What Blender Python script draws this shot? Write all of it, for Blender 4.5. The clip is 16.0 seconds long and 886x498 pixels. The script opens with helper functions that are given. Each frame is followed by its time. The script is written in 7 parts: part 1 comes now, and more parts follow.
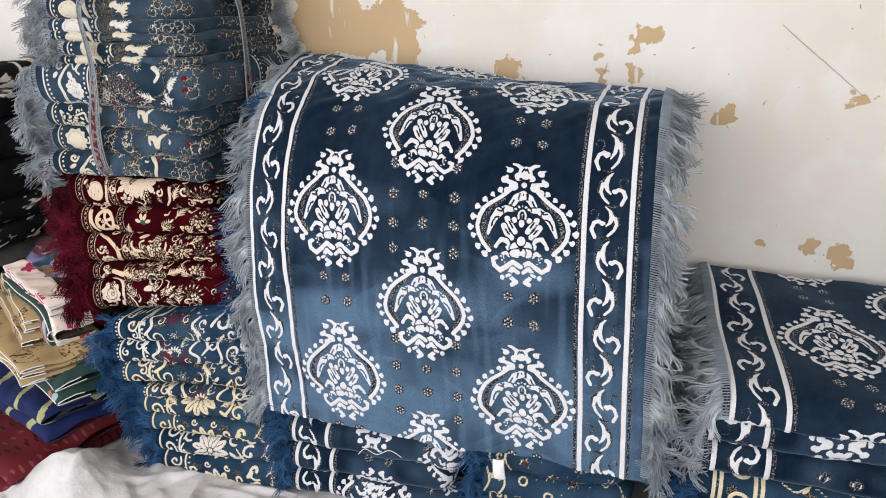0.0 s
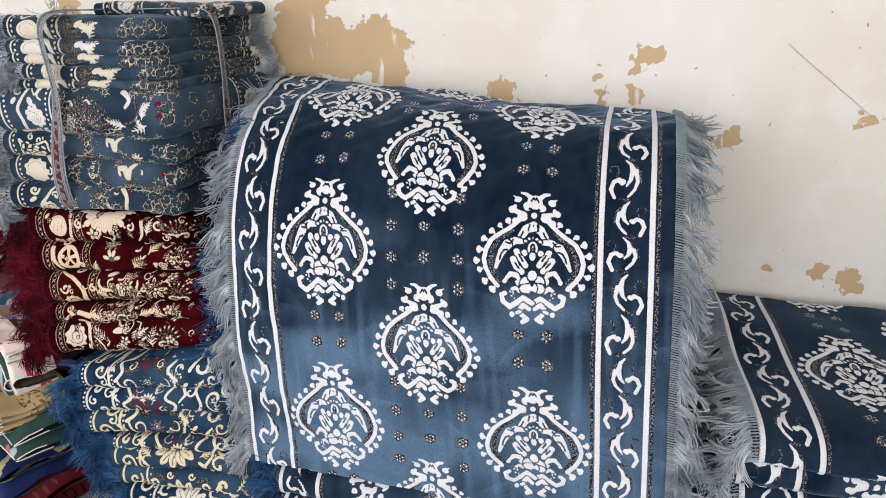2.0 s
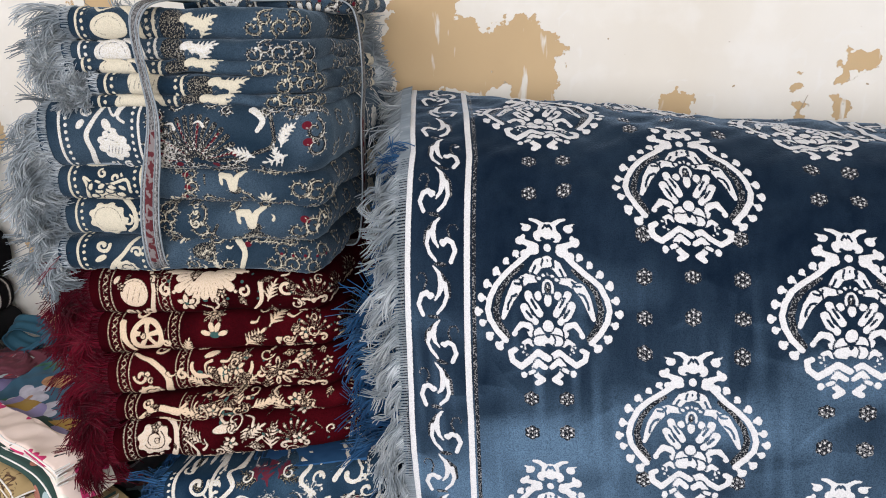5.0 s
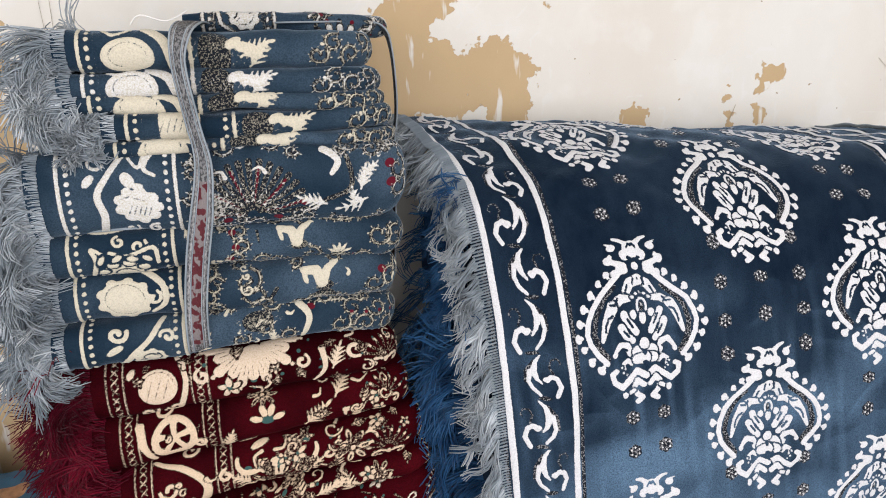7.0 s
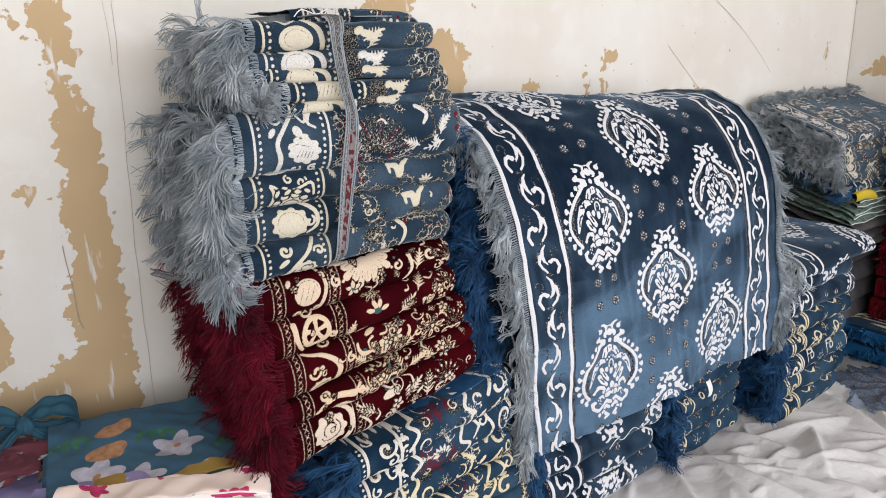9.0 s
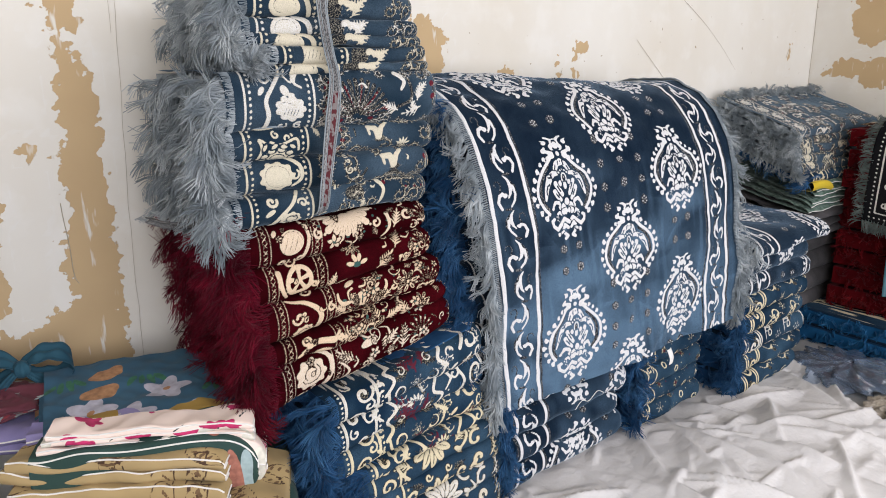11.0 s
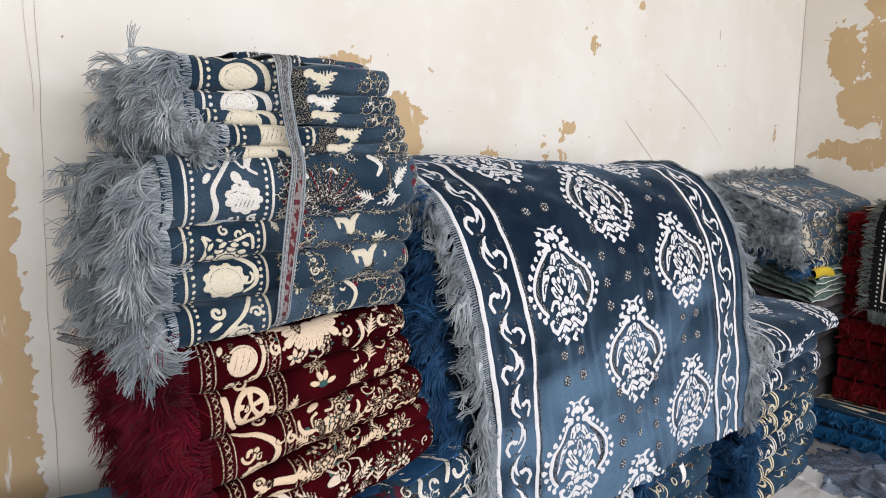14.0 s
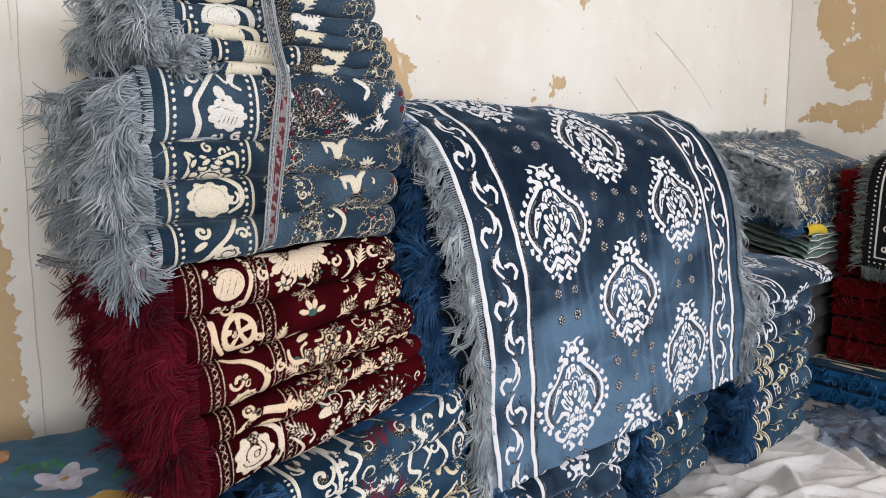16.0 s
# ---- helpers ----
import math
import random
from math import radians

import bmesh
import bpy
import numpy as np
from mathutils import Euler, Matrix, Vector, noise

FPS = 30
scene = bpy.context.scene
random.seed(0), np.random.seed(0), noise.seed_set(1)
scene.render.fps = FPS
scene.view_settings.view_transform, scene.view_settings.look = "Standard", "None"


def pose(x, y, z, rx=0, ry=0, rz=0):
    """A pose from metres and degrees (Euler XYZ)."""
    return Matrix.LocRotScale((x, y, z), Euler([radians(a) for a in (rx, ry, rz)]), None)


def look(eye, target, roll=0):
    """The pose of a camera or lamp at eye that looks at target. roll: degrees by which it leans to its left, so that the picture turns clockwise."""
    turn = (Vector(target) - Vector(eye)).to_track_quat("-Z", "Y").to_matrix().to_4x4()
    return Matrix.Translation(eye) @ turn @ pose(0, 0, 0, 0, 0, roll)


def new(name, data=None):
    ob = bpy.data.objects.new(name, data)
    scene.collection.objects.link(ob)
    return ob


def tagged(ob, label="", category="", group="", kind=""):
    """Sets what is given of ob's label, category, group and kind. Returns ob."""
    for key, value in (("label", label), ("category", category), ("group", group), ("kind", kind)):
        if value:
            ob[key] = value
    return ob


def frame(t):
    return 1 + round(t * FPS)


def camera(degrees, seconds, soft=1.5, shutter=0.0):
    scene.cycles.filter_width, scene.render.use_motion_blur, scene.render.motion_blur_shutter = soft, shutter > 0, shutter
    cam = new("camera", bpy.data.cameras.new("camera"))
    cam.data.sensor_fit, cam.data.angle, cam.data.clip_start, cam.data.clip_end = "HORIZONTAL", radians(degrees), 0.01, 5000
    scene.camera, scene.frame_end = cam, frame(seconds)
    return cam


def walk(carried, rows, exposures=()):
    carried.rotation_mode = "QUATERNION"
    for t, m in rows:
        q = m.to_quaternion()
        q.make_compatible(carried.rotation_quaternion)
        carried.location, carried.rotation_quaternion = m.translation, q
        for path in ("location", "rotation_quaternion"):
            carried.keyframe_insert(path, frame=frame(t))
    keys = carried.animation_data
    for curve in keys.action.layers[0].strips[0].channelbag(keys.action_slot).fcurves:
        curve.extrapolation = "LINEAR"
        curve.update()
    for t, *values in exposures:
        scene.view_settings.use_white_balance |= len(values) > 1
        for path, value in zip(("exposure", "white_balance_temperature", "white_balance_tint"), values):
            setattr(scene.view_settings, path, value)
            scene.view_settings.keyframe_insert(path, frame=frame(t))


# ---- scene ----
cam = camera(64.1, 16.0, soft=0.95)
METRES, EYE, TILT, LEAN, TURN = 3.4, 1.5, -20.5, 0.6, 19.1
ROWS = [
    (0.0, 0.0, 0.0, 0.0, 0.0, 0.0, -0.0),
    (0.5, -0.0042, 0.0093, -0.0027, 0.01, 0.19, -0.02),
    (1.0, -0.0128, 0.0116, 0.0019, -0.74, 0.56, 0.23),
    (1.5, -0.0204, 0.0226, 0.0037, -2.13, 1.2, 0.81),
    (2.0, -0.0275, 0.0367, 0.0123, -3.08, 1.41, 1.15),
    (2.5, -0.0532, 0.0523, 0.019, -4.57, 1.63, 1.74),
    (3.0, -0.0871, 0.0718, 0.0246, -6.36, 1.76, 2.16),
    (3.5, -0.1321, 0.0972, 0.0283, -7.76, 2.08, 2.78),
    (4.0, -0.1678, 0.1195, 0.0285, -9.21, 2.37, 3.3),
    (6.5, -0.303, 0.2629, 0.0722, -21.49, 3.17, 8.16),
    (7.0, -0.3685, 0.2675, 0.0791, -31.83, 1.71, 11.92),
    (7.5, -0.4216, 0.3059, 0.0759, -39.47, 0.08, 14.36),
    (8.0, -0.4725, 0.32, 0.0774, -44.66, -1.16, 15.76),
    (8.5, -0.5468, 0.3079, 0.0782, -49.2, -2.5, 16.99),
    (9.0, -0.6081, 0.2869, 0.0793, -52.9, -3.68, 17.86),
    (9.5, -0.6318, 0.2627, 0.0717, -54.59, -4.36, 18.26),
    (12.0, -0.6443, 0.2724, 0.0272, -54.23, -0.67, 16.92),
    (12.5, -0.6276, 0.2803, 0.036, -54.73, 1.04, 17.05),
    (13.0, -0.6075, 0.294, 0.0476, -55.32, 1.93, 17.14),
    (13.5, -0.5933, 0.3015, 0.0641, -56.04, 2.35, 17.31),
    (14.0, -0.5773, 0.3186, 0.0631, -56.93, 2.26, 17.48),
    (14.5, -0.5684, 0.3192, 0.0583, -57.71, 2.23, 17.62),
    (15.0, -0.5669, 0.3246, 0.0509, -58.32, 2.13, 17.78),
    (15.5, -0.5677, 0.3332, 0.034, -58.25, 2.04, 17.89),
    (16.0, -0.5758, 0.3338, 0.0215, -57.51, 1.91, 18.41),
]
walk(cam, [(t, pose(0, 0, EYE, TILT, LEAN, TURN) @ pose(METRES * x, METRES * y, METRES * z, 90 + pitch, roll, yaw)) for t, x, y, z, yaw, pitch, roll in ROWS])

# ---- light and exposure ----
world = bpy.data.worlds.new("sky")
scene.world = world
world.use_nodes = True
wn = world.node_tree.nodes
sky = wn.new("ShaderNodeTexSky")
sky.sky_type, sky.sun_disc = "NISHITA", False
sky.sun_elevation, sky.sun_rotation = radians(50), radians(200)
world.node_tree.links.new(sky.outputs[0], wn["Background"].inputs[0])
wn["Background"].inputs[1].default_value = 0.10

sun = new("sun", bpy.data.lights.new("sun", "SUN"))
sun.data.energy, sun.data.angle, sun.data.color = 0.8, radians(20), (1, 0.97, 0.92)
sun.matrix_world = look((0.5, -3, 6), (0, 1.5, 0.5))

doorway = new("doorway_light", bpy.data.lights.new("doorway_light", "AREA"))
doorway.data.shape, doorway.data.size, doorway.data.size_y = "RECTANGLE", 5.8, 2.6
doorway.data.energy, doorway.data.color = 190, (0.912, 0.912, 1.0)
doorway.matrix_world = look((-1.25, -1.8, 1.75), (-0.8, 2.0, 1.0))

# ---- materials ----


def nodes_of(name, rough=0.8, sheen=0.0, gloss=0.2):
    m = bpy.data.materials.new(name)
    m.use_nodes = True
    nt = m.node_tree
    b = nt.nodes["Principled BSDF"]
    b.inputs["Roughness"].default_value = rough
    b.inputs["Specular IOR Level"].default_value = gloss
    if sheen:
        b.inputs["Sheen Weight"].default_value = sheen
        b.inputs["Sheen Roughness"].default_value = 0.35
    return m, nt, b


def node(nt, kind, **values):
    n = nt.nodes.new(kind)
    for key, value in values.items():
        n.inputs[key].default_value = value
    return n


def mix(nt, fac, a, b, blend="MIX"):
    n = nt.nodes.new("ShaderNodeMix")
    n.data_type, n.blend_type = "RGBA", blend
    for i, v in ((0, fac), (6, a), (7, b)):
        if hasattr(v, "is_output"):
            nt.links.new(v, n.inputs[i])
        else:
            n.inputs[i].default_value = v if i == 0 else (*v, 1)
    return n.outputs[2]


def ramp(nt, src, lo, hi):
    n = node(nt, "ShaderNodeMapRange")
    nt.links.new(src, n.inputs[0])
    n.inputs[1].default_value, n.inputs[2].default_value = lo, hi
    return n.outputs[0]


def tex_noise(nt, scale, detail=3.0, stretch=(1, 1, 1), random_shift=False):
    tc = nt.nodes.new("ShaderNodeTexCoord")
    mp = nt.nodes.new("ShaderNodeMapping")
    mp.inputs["Scale"].default_value = stretch
    nt.links.new(tc.outputs["Object"], mp.inputs[0])
    if random_shift:
        oi = nt.nodes.new("ShaderNodeObjectInfo")
        nt.links.new(oi.outputs["Random"], mp.inputs["Location"])
    n = node(nt, "ShaderNodeTexNoise", Scale=scale, Detail=detail)
    nt.links.new(mp.outputs[0], n.inputs["Vector"])
    return n.outputs[0]


def bump(nt, b, height, strength=0.3, distance=0.004):
    n = node(nt, "ShaderNodeBump", Strength=strength, Distance=distance)
    nt.links.new(height, n.inputs["Height"])
    nt.links.new(n.outputs[0], b.inputs["Normal"])


def velvet(name, pile, brushed, cream, outline, accent, sheen=0.04, stroked=0.5):
    """Cut-pile velvet with a woven pattern from the mesh's weave attribute: red channel cream yarn, green outline yarn, blue accent yarn."""
    m, nt, b = nodes_of(name, 0.9, sheen, 0.02)
    at = nt.nodes.new("ShaderNodeAttribute")
    at.attribute_name = "weave"
    sp = nt.nodes.new("ShaderNodeSeparateColor")
    nt.links.new(at.outputs["Color"], sp.inputs[0])
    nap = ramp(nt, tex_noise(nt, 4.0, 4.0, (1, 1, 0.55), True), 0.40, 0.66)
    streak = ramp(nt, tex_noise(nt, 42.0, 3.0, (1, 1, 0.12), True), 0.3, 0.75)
    # nap noise and weave Alpha mix in the paler brushed colour, as painted sheen
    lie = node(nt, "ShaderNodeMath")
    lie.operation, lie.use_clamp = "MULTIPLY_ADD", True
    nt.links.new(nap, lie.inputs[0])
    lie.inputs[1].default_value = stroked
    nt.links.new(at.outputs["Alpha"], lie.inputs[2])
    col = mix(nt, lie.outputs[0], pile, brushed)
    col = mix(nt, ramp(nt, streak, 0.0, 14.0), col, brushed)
    fuzz = tex_noise(nt, 420.0, 2.0)
    col = mix(nt, ramp(nt, fuzz, 0.0, 0.62), tuple(0.7 * c for c in pile), col)
    # some rugs are woven with a whiter yarn than others
    info = nt.nodes.new("ShaderNodeObjectInfo")
    whiter = mix(nt, ramp(nt, info.outputs["Random"], 0.70, 0.78), cream, (0.64, 0.62, 0.585))
    yarn = mix(nt, ramp(nt, fuzz, 0.3, 0.6), tuple(c * 0.80 for c in cream), whiter)
    tuftiness = node(nt, "ShaderNodeMath")
    tuftiness.operation = "MULTIPLY_ADD"
    nt.links.new(tex_noise(nt, 260.0, 2.0), tuftiness.inputs[0])
    tuftiness.inputs[1].default_value = 0.30
    nt.links.new(sp.outputs["Red"], tuftiness.inputs[2])
    dark = mix(nt, ramp(nt, tex_noise(nt, 330.0, 1.0), 0.53, 0.60), outline, tuple(0.30 * c + 0.01 for c in cream))
    col = mix(nt, ramp(nt, sp.outputs["Green"], 0.45, 0.55), col, dark)
    col = mix(nt, ramp(nt, sp.outputs["Blue"], 0.45, 0.55), col, accent)
    col = mix(nt, ramp(nt, tuftiness.outputs[0], 0.60, 0.72), col, yarn)
    nt.links.new(col, b.inputs["Base Color"])
    b.inputs["Sheen Tint"].default_value = (*[min(1, 2.5 * c + 0.2) for c in brushed], 1)
    bump(nt, b, fuzz, 0.5, 0.002)
    return m


def yarn_material(name, dark, light):
    m, nt, b = nodes_of(name, 0.85, 0.05, 0.04)
    geo = nt.nodes.new("ShaderNodeNewGeometry")
    at = nt.nodes.new("ShaderNodeAttribute")
    at.attribute_name = "weave"
    col = mix(nt, mix(nt, 0.35, at.outputs["Color"], geo.outputs["Random Per Island"]), dark, light)
    col = mix(nt, ramp(nt, tex_noise(nt, 14.0, 2.0), 0.35, 0.7), tuple(c * 0.85 for c in dark), col)
    nt.links.new(col, b.inputs["Base Color"])
    return m


def cloth(name, a, b2, scale=6.0, rough=0.75, crinkle=0.0):
    m, nt, b = nodes_of(name, rough, 0.1)
    col = mix(nt, ramp(nt, tex_noise(nt, scale, 4.0), 0.35, 0.65), a, b2)
    nt.links.new(col, b.inputs["Base Color"])
    weave = tex_noise(nt, 900.0, 1.0)
    bump(nt, b, weave if not crinkle else tex_noise(nt, crinkle, 5.0), 0.25 if not crinkle else 0.9, 0.001 if not crinkle else 0.012)
    return m


def printed(name, ground, cream, leaf, flower):
    """Printed cotton: the weave attribute's channels give petals, leaves and blossom colour."""
    m, nt, b = nodes_of(name, 0.7, 0.08)
    at = nt.nodes.new("ShaderNodeAttribute")
    at.attribute_name = "weave"
    sp = nt.nodes.new("ShaderNodeSeparateColor")
    nt.links.new(at.outputs["Color"], sp.inputs[0])
    wash = ramp(nt, tex_noise(nt, 9.0, 3.0), 0.3, 0.7)
    col = mix(nt, wash, ground, tuple(min(1, c * 1.18 + 0.004) for c in ground))
    shade = ramp(nt, tex_noise(nt, 60.0, 2.0), 0.3, 0.7)
    col = mix(nt, ramp(nt, sp.outputs["Green"], 0.45, 0.55), col, mix(nt, shade, leaf, tuple(c * 0.6 for c in leaf)))
    col = mix(nt, ramp(nt, sp.outputs["Red"], 0.45, 0.55), col, mix(nt, shade, cream, tuple(c * 0.75 for c in cream)))
    col = mix(nt, ramp(nt, sp.outputs["Blue"], 0.45, 0.55), col, mix(nt, shade, flower, tuple(c * 0.55 for c in flower)))
    nt.links.new(col, b.inputs["Base Color"])
    bump(nt, b, tex_noise(nt, 900.0, 1.0), 0.2, 0.001)
    return m


# the paler navy is the same pile with its sheen put into the colour
NAVY, NAVY_SHEEN = (0.0040, 0.0102, 0.0215), (0.100, 0.168, 0.245)
WHITE_YARN, CREAM_YARN, INK = (0.67, 0.655, 0.64), (0.66, 0.57, 0.38), (0.012, 0.014, 0.018)
VELVET_NAVY = velvet("navy_velvet", NAVY, NAVY_SHEEN, WHITE_YARN, INK, (0.16, 0.02, 0.03), sheen=0.42, stroked=0.10)
VELVET_STEEL = velvet("steel_blue_velvet", (0.0105, 0.0235, 0.039), (0.095, 0.142, 0.188), (0.60, 0.54, 0.41), INK, (0.105, 0.010, 0.018), sheen=0.32, stroked=0.34)
VELVET_RED = velvet("burgundy_velvet", (0.017, 0.0007, 0.0018), (0.090, 0.004, 0.008), (0.66, 0.50, 0.34), (0.012, 0.003, 0.003), (0.04, 0.09, 0.08), 0.02)
VELVET_BLUE = velvet("teal_blue_velvet", (0.007, 0.021, 0.042), (0.062, 0.118, 0.172), CREAM_YARN, INK, (0.10, 0.018, 0.03))
VELVET_BLACK = velvet("black_velvet", (0.006, 0.006, 0.007), (0.02, 0.02, 0.02), (0.55, 0.50, 0.42), (0.02, 0.02, 0.02), (0.05, 0.10, 0.30))
GREY_YARN = yarn_material("grey_blue_yarn", (0.22, 0.255, 0.275), (0.68, 0.71, 0.71))
RED_YARN = yarn_material("burgundy_yarn", (0.062, 0.0020, 0.008), (0.250, 0.011, 0.031))
TEAL_YARN = yarn_material("teal_yarn", (0.016, 0.062, 0.150), (0.085, 0.225, 0.42))
SCARLET_YARN = yarn_material("scarlet_yarn", (0.085, 0.0035, 0.006), (0.24, 0.011, 0.014))
BRIGHT_BLUE_YARN = yarn_material("bright_blue_yarn", (0.010, 0.075, 0.18), (0.04, 0.18, 0.36))
BLACK_YARN = yarn_material("black_yarn", (0.004, 0.004, 0.004), (0.016, 0.015, 0.015))
OLIVE_YARN = yarn_material("grey_olive_yarn", (0.10, 0.12, 0.11), (0.24, 0.26, 0.24))

# ---- woven patterns ----


class Tile:
    """A pattern on a w by h metre tile, as signed distances for three yarns: c, d, r."""

    def __init__(self, w, h, step=0.0015):
        self.w, self.h, self.step, self.gap = w, h, step, 0.0
        self.xs, self.ys = np.arange(0, w + step, step), np.arange(0, h + step, step)
        self.field = {k: np.full((len(self.ys), len(self.xs)), -0.03) for k in "cdr"}

    def window(self, x0, x1, y0, y1):
        i0, i1 = np.searchsorted(self.xs, (x0, x1))
        j0, j1 = np.searchsorted(self.ys, (y0, y1))
        if i0 == i1 or j0 == j1:
            return None
        sl = (slice(j0, j1), slice(i0, i1))
        return sl, *np.meshgrid(self.xs[i0:i1], self.ys[j0:j1])

    def put(self, ch, sl, d, cut):
        f = self.field[ch]
        if cut:
            f[sl] = np.minimum(f[sl], -d)
            return
        if self.gap and ch == "c":
            f[sl] = np.minimum(f[sl], -(d + self.gap))
        f[sl] = np.maximum(f[sl], d)

    def blob(self, ch, x, y, rx, ry=None, turn=0.0, cut=False):
        ry = ry or rx
        m = max(rx, ry) + max(0.006, 2 * self.step)
        got = self.window(x - m, x + m, y - m, y + m)
        if got:
            sl, X, Y = got
            c, s = math.cos(radians(turn)), math.sin(radians(turn))
            a, b = (X - x) * c + (Y - y) * s, -(X - x) * s + (Y - y) * c
            self.put(ch, sl, (1 - np.hypot(a / rx, b / ry)) * min(rx, ry), cut)

    def line(self, ch, pts, w0, w1=None, cut=False):
        w1 = w0 if w1 is None else w1
        n = len(pts) - 1
        m = max(w0, w1) + max(0.006, 2 * self.step)
        xs, ys = [p[0] for p in pts], [p[1] for p in pts]
        got = self.window(min(xs) - m, max(xs) + m, min(ys) - m, max(ys) + m)
        if not got:
            return
        sl, X, Y = got
        best = np.full(X.shape, -1.0)
        for k in range(n):
            (ax, ay), (bx, by) = pts[k], pts[k + 1]
            wa, wb = w0 + (w1 - w0) * k / n, w0 + (w1 - w0) * (k + 1) / n
            dx, dy = bx - ax, by - ay
            t = np.clip(((X - ax) * dx + (Y - ay) * dy) / max(dx * dx + dy * dy, 1e-12), 0, 1)
            best = np.maximum(best, wa + (wb - wa) * t - np.hypot(X - ax - t * dx, Y - ay - t * dy))
        self.put(ch, sl, best, cut)

    def curve(self, ch, pts, w0, w1=None):
        """A smooth line through the points."""
        p = [pts[0], *pts, pts[-1]]
        out = []
        for k in range(len(p) - 3):
            q0, q1, q2, q3 = p[k:k + 4]
            for t in (0, 0.2, 0.4, 0.6, 0.8):
                out.append(tuple(0.5 * (2 * q1[i] + (q2[i] - q0[i]) * t + (2 * q0[i] - 5 * q1[i] + 4 * q2[i] - q3[i]) * t * t + (3 * q1[i] - q0[i] - 3 * q2[i] + q3[i]) * t ** 3) for i in (0, 1)))
        self.line(ch, [*out, pts[-1]], w0, w1)

    def spiral(self, ch, x, y, r0, r1, a0, a1, w0, w1=None, steps=16):
        self.line(ch, [(x + (r0 + (r1 - r0) * k / steps) * math.cos(radians(a0 + (a1 - a0) * k / steps)),
                        y + (r0 + (r1 - r0) * k / steps) * math.sin(radians(a0 + (a1 - a0) * k / steps))) for k in range(steps + 1)], w0, w1)

    def sample(self, u, v):
        """Yarn values 0 to 1 (0.5 at the edges) at places on the tile; nothing outside it."""
        i, j = np.clip(u / self.step, 0, len(self.xs) - 1.001), np.clip(v / self.step, 0, len(self.ys) - 1.001)
        i0, j0 = i.astype(int), j.astype(int)
        a, b = i - i0, j - j0
        out = np.zeros((*u.shape, 3))
        inside = (u >= 0) & (u <= self.w) & (v >= 0) & (v <= self.h)
        for k, ch in enumerate("cdr"):
            f = self.field[ch]
            d = (f[j0, i0] * (1 - a) + f[j0, i0 + 1] * a) * (1 - b) + (f[j0 + 1, i0] * (1 - a) + f[j0 + 1, i0 + 1] * a) * b
            out[..., k] = np.where(inside, np.clip(0.5 + (d - 0.0005) / 0.008, 0, 1), 0)
        return out


